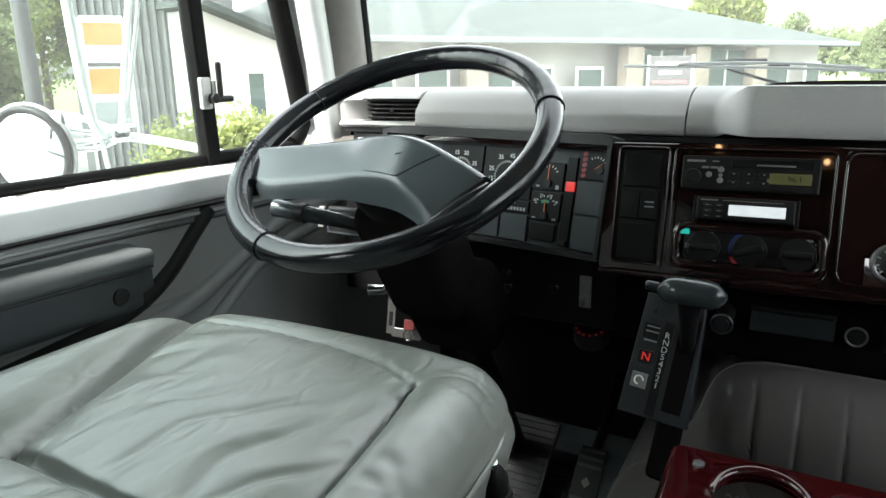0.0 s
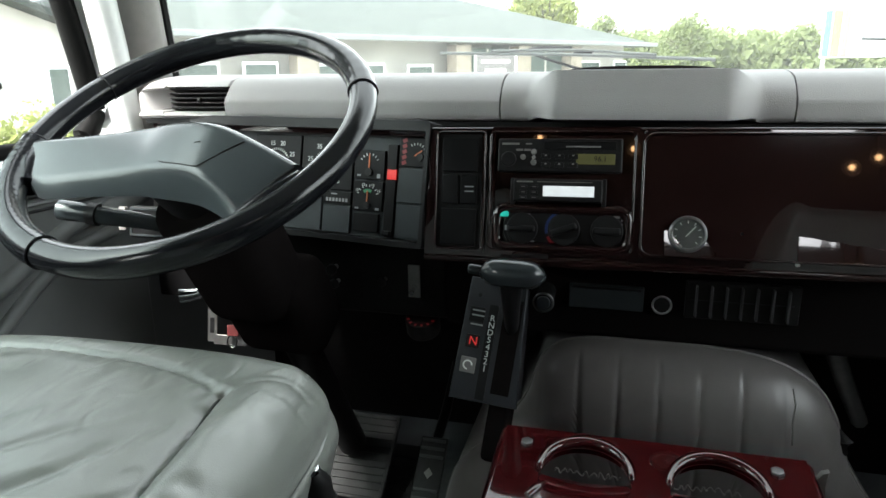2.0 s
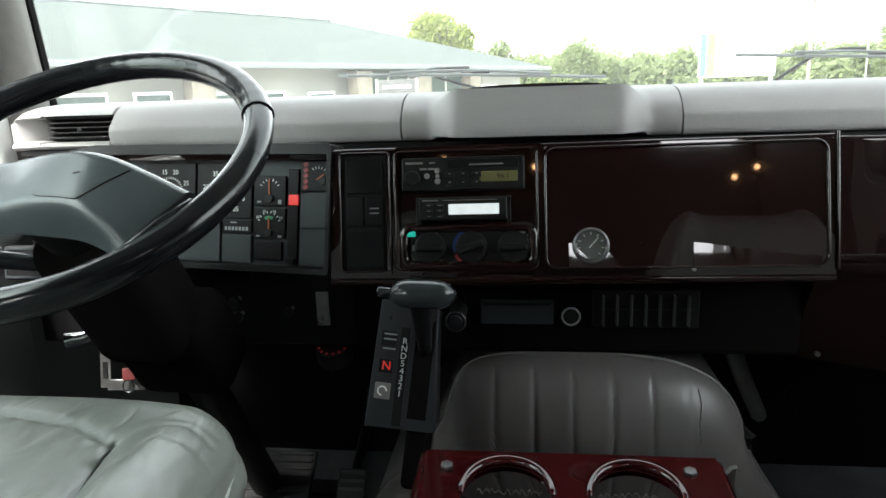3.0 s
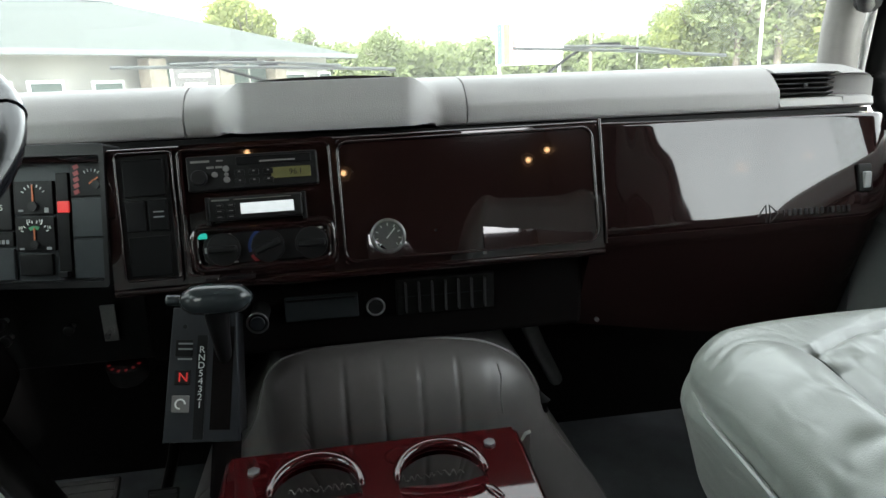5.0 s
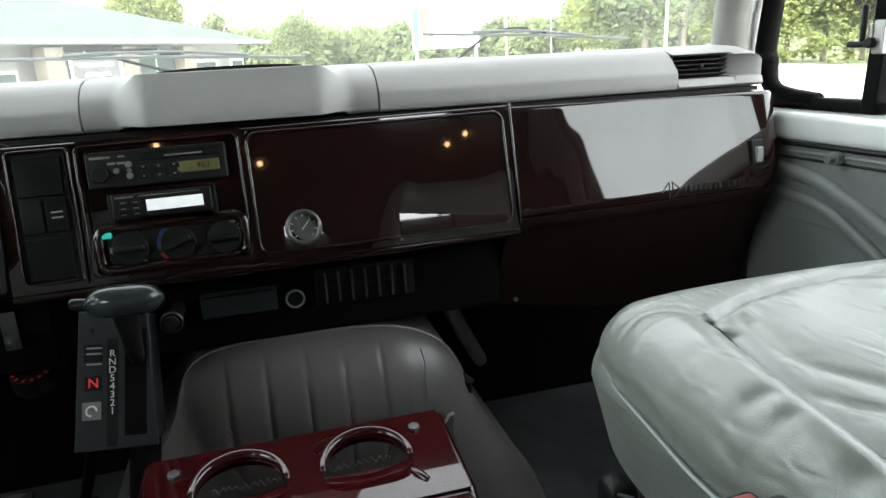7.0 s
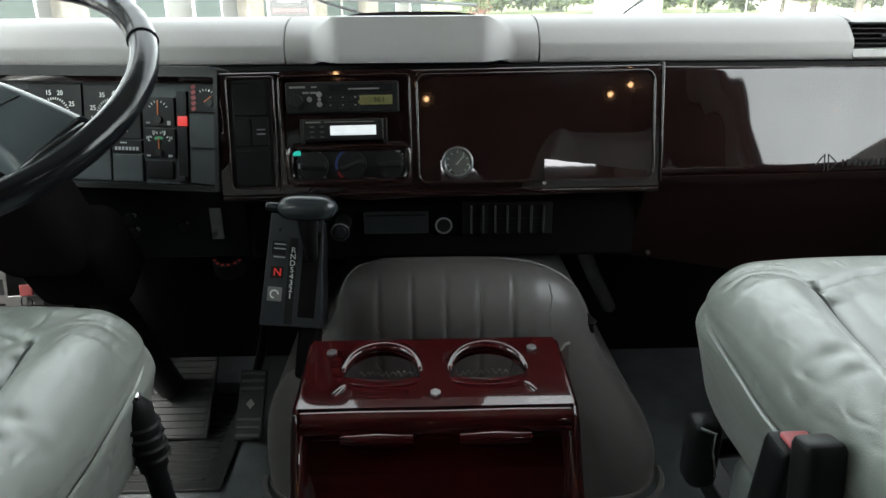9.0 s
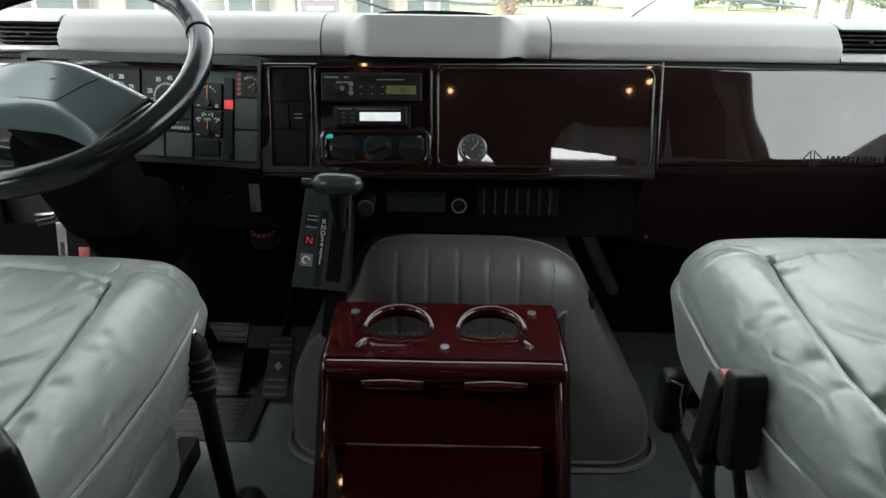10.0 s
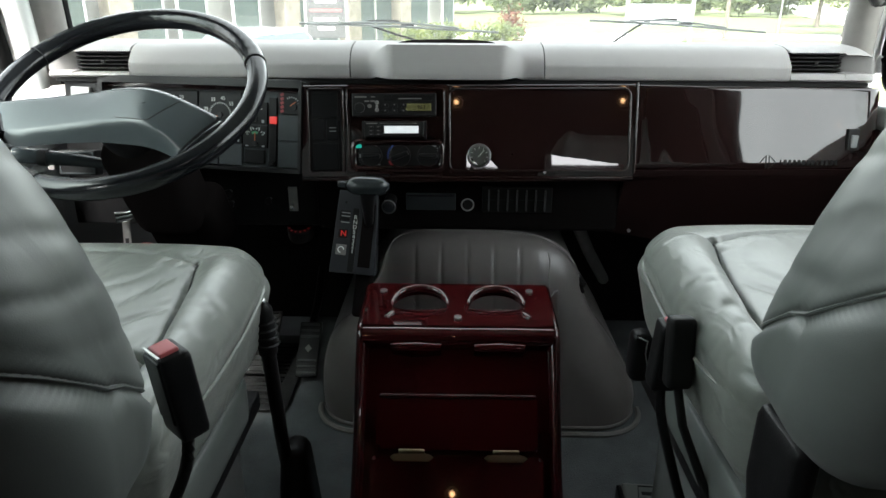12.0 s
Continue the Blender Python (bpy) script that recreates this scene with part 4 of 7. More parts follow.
for x0, x1, marks in ((-0.366, -0.264, (("5", 205), ("10", 150), ("15", 108), ("20", 72), ("25", 25), ("30", -25))), (-0.260, -0.155, (("15", 195), ("25", 165), ("35", 118), ("45", 78), ("55", 40), ("75", -15), ("85", -50)))):
    g, cx, cy = panel(x0, -0.008, x1, 0.083, DIAL)
    ticks(g, cx, cy - 0.006, 0.026, 215, -35, 26, WHITE_MARK)
    for word, a in marks:
        lettering(word, 0.0115, pose(cx + 0.036 * math.cos(radians(a)), cy - 0.004 + 0.035 * math.sin(radians(a)), -0.0250), WHITE_MARK, g)
    part("needle", box((cx - 0.012, cy - 0.014, -0.0238), (0.034, 0.0022, 0.001), 0, Matrix.Rotation(radians(40), 4, "Z")), ORANGE_MARK, g)
    part("hub", cyl((cx, cy - 0.006, -0.0235), 0.006, 0.004, "z", n=16), BLACK, g)
g, cx, cy = panel(-0.1505, 0.0135, -0.0925, 0.062, DIAL)
ticks(g, cx, cy, 0.018, 150, 30, 7, WHITE_MARK)
part("needle", box((cx, cy + 0.004, -0.0238), (0.002, 0.03, 0.001)), ORANGE_MARK, g)
part("hub", cyl((cx, cy - 0.012, -0.0235), 0.007, 0.004, "z", n=16), BLACK, g)
part("symbol", box((cx + 0.019, cy - 0.018, -0.0250), (0.006, 0.007, 0.0006)), GREY_MARK, g)
part("symbol", box((cx - 0.019, cy - 0.018, -0.0250), (0.007, 0.003, 0.0006)), GREY_MARK, g)
g, cx, cy = panel(-0.1505, -0.0395, -0.0925, 0.0100, DIAL)
ticks(g, cx, cy - 0.002, 0.020, 160, 20, 8, WHITE_MARK)
for word, a in (("10", 150), ("12", 112), ("14", 68), ("16", 30)):
    lettering(word, 0.0065, pose(cx + 0.0245 * math.cos(radians(a)), cy + 0.0225 * math.sin(radians(a)) - 0.002, -0.0250), WHITE_MARK, g)
part("green_band", prism([(cx + r * math.cos(radians(a)), cy - 0.004 + r * math.sin(radians(a))) for r, seq in ((0.016, range(60, 125, 8)), (0.011, range(124, 59, -8))) for a in seq], -0.0255, -0.0245), GREEN_MARK, g)
part("needle", box((cx, cy - 0.002, -0.0238), (0.002, 0.022, 0.001)), ORANGE_MARK, g)
part("hub", cyl((cx, cy - 0.015, -0.0235), 0.006, 0.004, "z", n=16), BLACK, g)
part("symbol", box((cx + 0.02, cy - 0.021, -0.0250), (0.007, 0.004, 0.0006)), GREY_MARK, g)
part("symbol", box((cx - 0.02, cy - 0.021, -0.0250), (0.007, 0.003, 0.0006)), GREY_MARK, g)
g, cx, cy = panel(-0.210, -0.0315, -0.1545, -0.0105, DIAL, "odometer")
for k in range(7):
    part("figure_bar", box((cx - 0.020 + 0.0066 * k, cy - 0.004, -0.0250), (0.0042, 0.006, 0.0006)), GREY_MARK, g)
part("figure_bar", box((cx - 0.006, cy + 0.006, -0.0250), (0.012, 0.0022, 0.0006)), GREY_MARK, g)
panel(-0.366, -0.081, -0.214, -0.012, CLUSTER_GREY, "blank_tile")
panel(-0.210, -0.081, -0.1545, -0.035, CLUSTER_GREY, "blank_tile")
panel(-0.147, -0.075, -0.098, -0.044, DIAL, "blank_tile")
g, cx, cy = panel(-0.088, -0.080, -0.0695, 0.073, DIAL, "lamp_strip")
part("red_lamp", box((cx + 0.002, 0.0235, -0.0245), (0.0175, 0.0165, 0.003), 0.001), RED_LAMP, g, "lit red warning lamp")
part("lamp_foot", box((cx, -0.074, -0.022), (0.014, 0.008, 0.008), 0.001), BLACK, g)
g, cx, cy = panel(-0.0655, 0.038, -0.0115, 0.087, DIAL)
ticks(g, cx + 0.004, cy - 0.006, 0.019, 120, -10, 9, WHITE_MARK)
for k in range(5):
    part("red_mark", box((cx - 0.018, cy - 0.018 + 0.009 * k, -0.0250), (0.008, 0.006, 0.0006), 0, Matrix.Rotation(0.4, 4, "Z")), RED_MARK, g)
part("needle", box((cx + 0.008, cy - 0.002, -0.0238), (0.016, 0.002, 0.001), 0, Matrix.Rotation(0.6, 4, "Z")), ORANGE_MARK, g)
part("hub", cyl((cx + 0.012, cy - 0.008, -0.0235), 0.006, 0.004, "z", n=16), BLACK, g)
panel(-0.0655, -0.021, -0.0115, 0.0345, CLUSTER_GREY, "blank_tile")
panel(-0.0655, -0.081, -0.0115, -0.0245, CLUSTER_GREY, "blank_tile")
for x0, x1, z0, z1 in ((-0.425, -0.370, 0.0135, 0.072), (-0.425, -0.370, -0.045, 0.009), (-0.483, -0.430, 0.0135, 0.072), (-0.483, -0.430, -0.068, 0.009)):
    g, cx, cy = panel(x0, z0, x1, z1, DIAL)
    ticks(g, cx, cy, 0.018, 160, 20, 7, WHITE_MARK)
part("end_cover", box((-0.55, 0.0, -0.02), (0.09, 0.19, 0.03), 0.004), BLACK, cl)
part("end_switch", box((-0.545, 0.068, 0.0), (0.05, 0.026, 0.012), 0.003), GREY_MARK, cl)

# ---- switches and sockets on the lower dash ----
def socket(x, y, z, r, label, metal):
    s = thing("power_socket", pose(x, y, z, 90, 0, 0), label, "socket")
    part("rim", tube([(r * math.cos(a * math.pi / 14), r * math.sin(a * math.pi / 14), 0.0) for a in range(28)], r * 0.12, 8, True), metal, s)
    part("well", cyl((0, 0, -0.03), r * 0.95, 0.06, "z", n=24), BLACK_SOFT, s)
    return s


s1 = socket(-0.155, -0.012, 0.600, 0.0150, "round plug with worn metal rim on the lower dash", STEEL_DARK)
part("cap", cyl((0, 0, 0.002), 0.011, 0.006, "z", n=20, bevel=0.001), GATE, s1)
socket(0.025, 0.062, 0.584, 0.0142, "open lighter socket with bright metal rim", STEEL)
tp = thing("toggle_switch", pose(-0.394, 0.085, 0.588, 90, 0, 0), "toggle switch on an upright steel plate", "switch")
part("plate", box((0, 0, 0.002), (0.022, 0.060, 0.004), 0.001), STEEL, tp)
part("lever", tube([(0, -0.012, 0.004), (0, -0.016, 0.022)], 0.004, 8, radii=[0.003, 0.005]), CHROME, tp)
part("nut", cyl((0, -0.012, 0.005), 0.007, 0.004, "z", n=6), STEEL, tp)
for x, z, r in ((-0.548, 0.602, 0.010), (-0.545, 0.575, 0.009), (-0.452, 0.585, 0.008), (-0.565, 0.55, 0.007)):
    k = thing("pull_knob", pose(x, 0.092, z, 90, 0, 0), "small dark round knob on the lower dash", "knob")
    part("stem", cyl((0, 0, 0.006), r * 0.45, 0.02, "z", n=10), STEEL, k)
    part("cap", cyl((0, 0, 0.018), r, 0.010, "z", n=16, bevel=0.002), BLACK, k)
gz = thing("small_gauge", pose(-0.392, 0.125, 0.492, 20, 0, 0), "small dark gauge with red markings under the dash", "gauge")
part("pod", cyl((0, 0, 0.0), 0.032, 0.035, "z", n=24, bevel=0.004), BLACK_SOFT, gz)
for k in range(6):
    a = radians(205 + 26 * k)
    part("red_mark", box((0.026 * math.cos(a), 0.026 * math.sin(a), 0.018), (0.005, 0.004, 0.001), 0, Matrix.Rotation(a, 4, "Z")), RED_MARK, gz)

# ---- steering wheel and column ----
WM = pose(-0.6282, -0.1861, 0.871, 31.4, 0, -2.45)
RIM = 0.2455
wheel = thing("steering_wheel", WM, "black leather-wrapped two-spoke truck steering wheel", "steering wheel")


def rim_arc(a0, a1, r, n, knurl=0.0):
    pts, rad = [], []
    for k in range(n + 1):
        a = radians(a0 + (a1 - a0) * k / n)
        pts.append((RIM * math.cos(a), RIM * math.sin(a), 0.0))
        rad.append(r + knurl * math.sin(k * 1.9))
    return tube(pts, r, 14, False, rad)


part("rim", rim_arc(0, 360, 0.0195, 120), WHEEL_LEATHER, wheel)
for a0, a1 in ((23.6, 153), (-172, -106)):
    part("rim_grip", rim_arc(a0, a1, 0.0208, 70, 0.0002), WHEEL_LEATHER, wheel)
for a in (23.6, 153, -106, -172):
    q = radians(a)
    part("rim_seam", tube([((RIM + 0.0209 * math.cos(b * math.pi / 10)) * math.cos(q), (RIM + 0.0209 * math.cos(b * math.pi / 10)) * math.sin(q), 0.0209 * math.sin(b * math.pi / 10)) for b in range(20)], 0.0009, 5, True), BLACK, wheel)
# hub pad: a broad saddle from the left of the rim to its lower right, with a ridge along its far side
LOWER = [(-0.205, -0.112), (-0.165, -0.128), (-0.105, -0.120), (-0.022, -0.113), (0.030, -0.117), (0.073, -0.123), (0.109, -0.137), (0.138, -0.153)]
RIDGE = [(-0.236, -0.050, 0.014), (-0.190, -0.045, 0.016), (-0.126, -0.037, 0.018), (-0.048, -0.031, 0.025), (0.004, -0.036, 0.038), (0.053, -0.042, 0.046), (0.098, -0.050, 0.044), (0.150, -0.062, 0.026), (0.190, -0.069, 0.004)]
lo = smooth_line([(x, y, 0) for x, y in LOWER], 8)
hi = smooth_line(RIDGE, 8)
STATIONS = 49


def along(line, f):
    k = min(len(line) - 2, int(f * (len(line) - 1)))
    return line[k].lerp(line[k + 1], f * (len(line) - 1) - k)


def pad_point(f, g):
    """A point of the pad's face. f: along it, g: from its near edge (0) to the ridge (1)."""
    p, q = along(lo, f), along(hi, f)
    v = p.lerp(Vector((q.x, q.y, 0)), g)
    rise = (1 - (1 - min(1.0, g / 0.22)) ** 2.0) * 0.62 + 0.38 * g ** 0.9
    v.z = -0.018 + (q.z + 0.018) * rise
    return v


bm = bmesh.new()
rows = []
for i in range(STATIONS):
    f = i / (STATIONS - 1)
    q = along(hi, f)
    row = [pad_point(f, k / 18) for k in range(19)]
    row += [q + Vector((0, d, -h)) for d, h in ((0.005, 0.0012), (0.012, 0.006), (0.021, 0.018), (0.024, 0.034))]
    row += [Vector((q.x, q.y + 0.010, -0.030)), along(lo, f) + Vector((0, 0.012, -0.026))]
    rows.append([bm.verts.new(v) for v in row])
for a, b in zip(rows, rows[1:]):
    n = len(a)
    for i in range(n):
        bm.faces.new((a[i], a[(i + 1) % n], b[(i + 1) % n], b[i]))
bm.faces.new(rows[0])
bm.faces.new(rows[-1][::-1])
hub = part("hub_pad", bm, WHEEL_PAD, wheel, "slate grey moulded hub pad", angle=60)
out = Vector((0, -0.2, 1)) * 0.0004
part("horn_seam", tube([pad_point(f, g) + out for f, g in ((0.548, 0.29), (0.565, 0.265), (0.64, 0.25), (0.72, 0.26), (0.742, 0.29), (0.755, 0.36), (0.80, 0.70), (0.83, 0.98))], 0.0009, 5), BLACK, hub)
part("horn_mark", tube([pad_point(0.675 + 0.012 * k, 0.66 + 0.02 * k) + out for k in range(3)], 0.0007, 5), BLACK, hub)
part("pad_seam", tube([along(lo, 1.0) + Vector((0.004, 0.004, -0.008)), pad_point(1.0, 0.3) + Vector((0.004, 0, 0)), pad_point(1.0, 0.7) + Vector((0.004, 0, 0)), along(hi, 1.0) + Vector((0.003, 0, -0.002))], 0.0026, 6), BLACK, hub)
part("spoke_end", tube([(0.158, -0.158, -0.008), (0.184, -0.120, -0.004), (0.206, -0.080, -0.006)], 0.016, 12, radii=[0.014, 0.016, 0.013]), WHEEL_LEATHER, hub, "black leather wrap joining pad and rim")
part("spoke_end", tube([(-0.226, -0.050, -0.004), (-0.214, -0.085, -0.004), (-0.196, -0.118, -0.006)], 0.020, 12, radii=[0.017, 0.020, 0.017]), WHEEL_LEATHER, hub, "black leather wrap joining pad and rim")
part("hub_boss", cyl((0.0, -0.03, -0.05), 0.055, 0.07, "z", n=28, r2=0.075), BLACK, wheel)

col = thing("steering_column", WM, "black steering column with shroud and stalks", "steering column")
part("shroud", soft_box((0.075, 0.066, 0.13), 0.045, 16, None, (0.0, -0.03, -0.20)), FELT, col)
part("lower_shroud", soft_box((0.085, 0.062, 0.085), 0.035, 14, None, (0.01, -0.005, -0.36)), FELT, col)
part("shaft", cyl((0.0, 0.0, -0.62), 0.032, 0.5, "z", n=20), BLACK, col)
stalk = part("indicator_stalk", tube([(-0.06, -0.045, -0.145), (-0.12, -0.052, -0.128), (-0.19, -0.06, -0.112), (-0.245, -0.066, -0.10)], 0.012, 12, radii=[0.010, 0.012, 0.015, 0.016]), KNOB, col, "slate grey stalk")
part("stalk_collar", tube([(-0.185, -0.0595, -0.113), (-0.20, -0.061, -0.110)], 0.0175, 12), BLACK, stalk)
part("stalk_boot", tube([(-0.05, -0.045, -0.150), (-0.085, -0.048, -0.140)], 0.02, 10, radii=[0.034, 0.014]), KNOB, col)
part("tilt_lever", tube([(-0.045, -0.06, -0.255), (-0.075, -0.075, -0.265), (-0.100, -0.085, -0.262)], 0.007, 8, radii=[0.006, 0.010, 0.013]), CHROME, col, "worn metal tilt lever")
pod = thing("switch_pod", pose(-0.835, -0.02, 0.698, 80, 0, 0), "black switch box beside the column", "switch")
part("box", box((0, 0, 0), (0.085, 0.055, 0.03), 0.004), BLACK, pod)
part("rim", ring_slab(rounded_rect(-0.038, -0.024, 0.038, 0.024, 0.004), rounded_rect(-0.035, -0.021, 0.035, 0.021, 0.003), 0.015, 0.017), CLUSTER_GREY, pod)
part("button", box((-0.062, 0.018, 0.004), (0.014, 0.014, 0.01), 0.002), VINYL_LIP, pod)
part("button", box((-0.062, -0.010, 0.004), (0.014, 0.014, 0.01), 0.002), VINYL_LIP, pod)
kp = thing("key_plate", pose(-0.790, 0.09, 0.478, 78, 0, 4), "bent steel bracket with a hanging red-tagged key", "bracket")
part("plate", box((0, 0, 0), (0.020, 0.090, 0.003), 0.001), STEEL, kp).location = (-0.026, 0, 0)
part("foot", box((0.012, -0.040, 0), (0.07, 0.02, 0.003), 0.001), STEEL, kp)
part("slot", box((-0.026, -0.012, 0.0024), (0.008, 0.030, 0.0016)), BLACK, kp)
part("key_tag", box((0.024, -0.018, 0.012), (0.024, 0.022, 0.006), 0.002), KEY_RED, kp)
part("key_ring", tube([(0.022 + 0.010 * math.cos(a * math.pi / 8), -0.04 + 0.012 * math.sin(a * math.pi / 8), 0.012) for a in range(16)], 0.0015, 6, True), CHROME, kp)

# ---- gear selector ----
GA = Vector((-0.2055, -0.098, 0.655))
GB = Vector((-0.222, -0.160, 0.500))
up = (GA - GB).normalized()
xg = Vector((1, 0.0, 0.0))
ng = xg.cross(up).normalized()
xg = up.cross(ng).normalized()
GM = Matrix((xg, up, ng)).transposed().to_4x4()
GM.translation = (GA + GB) / 2
gear = thing("gear_selector", GM, "black automatic gear selector with white gear letters", "gear selector")
GL = (GA - GB).length
part("gate_plate", prism([(-0.047, -GL / 2 - 0.004), (0.050, -GL / 2 - 0.002), (0.038, GL / 2 + 0.003), (-0.043, GL / 2 + 0.003)], -0.006, 0.006, 0.002), GATE, gear)
part("housing", prism([(-0.036, -GL / 2), (0.042, -GL / 2), (0.028, GL / 2), (-0.034, GL / 2)], -0.115, -0.005, 0.002), BLACK, gear)
part("pedestal", box((0.014, -0.115, -0.115), (0.036, 0.14, 0.05), 0.008), FELT, gear)
part("slot", box((0.024, -0.004, 0.0058), (0.026, GL * 0.80, 0.0016)), FELT, gear)
part("letter_strip", box((-0.003, -0.016, 0.0062), (0.013, GL * 0.80, 0.0014)), BLACK, gear)
for k, ch in enumerate("RND54321"):
    lettering(ch, 0.0122, pose(-0.003, 0.032 - 0.0102 * k, 0.0075), WHITE_MARK, gear)
part("mode_button", box((-0.026, 0.034, 0.0065), (0.022, 0.022, 0.003), 0.001), BLACK, gear)
for dy in (0.040, 0.033, 0.020):
    part("mode_mark", box((-0.024, dy, 0.0083), (0.018, 0.0022, 0.0006)), GREY_MARK, gear)
part("gear_window", box((-0.026, -0.004, 0.0065), (0.020, 0.019, 0.003), 0.001), BLACK, gear)
lettering("N", 0.017, pose(-0.025, -0.004, 0.0085), RED_LAMP, gear)
part("cruise_button", box((-0.027, -0.038, 0.0065), (0.022, 0.022, 0.003), 0.001), VINYL_LIP, gear)
part("cruise_mark", tube([(-0.027 + 0.006 * math.cos(a * math.pi / 8), -0.038 + 0.006 * math.sin(a * math.pi / 8), 0.0085) for a in range(13)], 0.0012, 6), WHITE_MARK, gear)
part("plate_screw", cyl((-0.026, 0.062, 0.0065), 0.003, 0.002, "z", n=10), BLACK, gear)
part("lever", tube([(0.026, 0.02, 0.0), (0.024, 0.05, 0.03), (0.020, 0.088, 0.05)], 0.014, 12, radii=[0.009, 0.012, 0.017]), BLACK, gear)
kn = part("knob", soft_box((0.045, 0.0195, 0.024), 0.019, 20, lambda q: Vector((q.x, q.y * (1.0 - 0.35 * (abs(q.x) / 0.045) ** 3) + 0.003 * (q.x / 0.045), q.z * (1.0 - 0.3 * (abs(q.x) / 0.045) ** 3 + 0.10 * q.x / 0.045)))), KNOB, gear, "slate leather hammer-head knob")
kn.location = (0.021, 0.096, 0.056)
part("release_button", cyl((-0.050, -0.002, 0.0), 0.0072, 0.022, "x", n=16, bevel=0.003), KNOB, kn)

# ---- engine cover ----
ec = thing("engine_cover", Matrix(), "charcoal channelled vinyl engine cover with piped edge", "engine cover")
RIGHT = [(0.478, 0.0), (0.480, 0.06), (0.452, 0.133), (0.404, 0.214), (0.372, 0.259), (0.350, 0.290), (0.330, 0.328), (0.313, 0.375), (0.297, 0.418), (0.270, 0.460), (0.222, 0.492), (0.160, 0.509), (0.06, 0.516)]
LEFT = [(-0.03, 0.515), (-0.09, 0.512), (-0.135, 0.500), (-0.160, 0.476), (-0.173, 0.445), (-0.185, 0.405), (-0.205, 0.368), (-0.234, 0.326), (-0.268, 0.280), (-0.300, 0.250), (-0.328, 0.205), (-0.347, 0.133), (-0.354, 0.06), (-0.350, 0.0)]
outline = smooth_line([(x, 0, z) for x, z in RIGHT + LEFT], 22)
HEART = 0.062
SCALES = [0.0, 0.15, 0.3, 0.42, 0.52, 0.60, 0.66, 0.70] + [0.72 + 0.28 * math.sin(k / 20 * math.pi / 2) for k in range(21)]


def cover_point(p, f):
    """A point of the padded back of the cover. p: on its outline, f: from the heart of its foot (0) to the outline (1)."""
    x, z = HEART + (p.x - HEART) * f, p.z * f
    curl = max(0.0, (f - 0.72) / 0.28)
    deep = 0.115 - 0.035 * min(1.0, p.z / 0.4)
    y = -0.006 + 0.010 * math.sin(min(1.0, z / 0.4) * 3.1) + deep * (1 - math.sqrt(max(0.0, 1 - curl ** 2)))
    if z > 0.2:
        ch = abs(((x + 0.035) / 0.062 + 50) % 1.0 - 0.5) * 2
        y -= 0.0062 * (1 - ch ** 12) * (1 - curl ** 4) * min(1, (z - 0.2) / 0.1) * max(0.0, min(1.0, (x + 0.17) / 0.03, (0.225 - x) / 0.03))
    y += 0.003 * noise.noise((x * 9, z * 9, 3.0)) * (1 - curl ** 3)
    return Vector((x, y, z))


bm = bmesh.new()
rows = [[bm.verts.new(cover_point(p, f)) for p in outline] for f in SCALES[1:]]
rows.append([bm.verts.new(v.co + Vector((0, 0.006, 0.0))) for v in rows[-1]])
rows.append([bm.verts.new(v.co + Vector((0, 0.40, 0.0))) for v in rows[-1]])
heart = bm.verts.new(cover_point(outline[0], 0.0))
for k in range(len(outline) - 1):
    bm.faces.new((heart, rows[0][k + 1], rows[0][k]))
    for a, b in zip(rows, rows[1:]):
        bm.faces.new((a[k], a[k + 1], b[k + 1], b[k]))
foot_line = [r[0].co + Vector((0, -0.004, 0.012)) for r in rows[-2::-1]] + [r[-1].co + Vector((0, -0.004, 0.012)) for r in rows[:-1]]
part("cover", bm, VINYL, ec, angle=60)
part("edge_piping", tube([cover_point(p, 1.0) + Vector((0, 0.002, 0)) for p in outline[12:-12:6]], 0.0026, 6), VINYL_LIP, ec)
part("foot_piping", tube(foot_line, 0.004, 6), VINYL_LIP, ec)
part("foot_flange", tube([p + Vector((p.x * 0.03, -0.02, -0.006)) for p in foot_line], 0.007, 6), VINYL_LIP, ec)
part("stitching", tube([(0.214, 0.002, 0.49), (0.219, -0.004, 0.465), (0.217, -0.007, 0.435), (0.222, -0.004, 0.40)], 0.0016, 5), VINYL_LIP, ec)
part("torn_hole", tube([(0.300, 0.062, 0.400), (0.309, 0.052, 0.386), (0.306, 0.056, 0.370), (0.316, 0.058, 0.362)], 0.010, 6, radii=[0.004, 0.013, 0.010, 0.004]), BLACK_SOFT, ec, "torn hole in the vinyl")
flap = prism([(0.176, 0.395), (0.181, 0.462), (0.193, 0.474), (0.199, 0.486), (0.207, 0.489), (0.203, 0.466), (0.211, 0.440), (0.205, 0.418), (0.209, 0.392), (0.196, 0.380)], -0.004, 0.004, 0.001)
part("torn_flap", flap, VINYL_LIP, ec, "torn grey vinyl flap").matrix_basis = pose(0, -0.215, 0, 90, 0, 0)

# ---- console with cup holders ----
con = thing("cup_holder_console", Matrix(), "cherry red lacquered console with two cup holes and brass-hinged doors", "console")
XC = 0.002


def sloped(z):
    return -0.366 - 0.76 * (0.475 - z) if z < 0.475 else -0.366


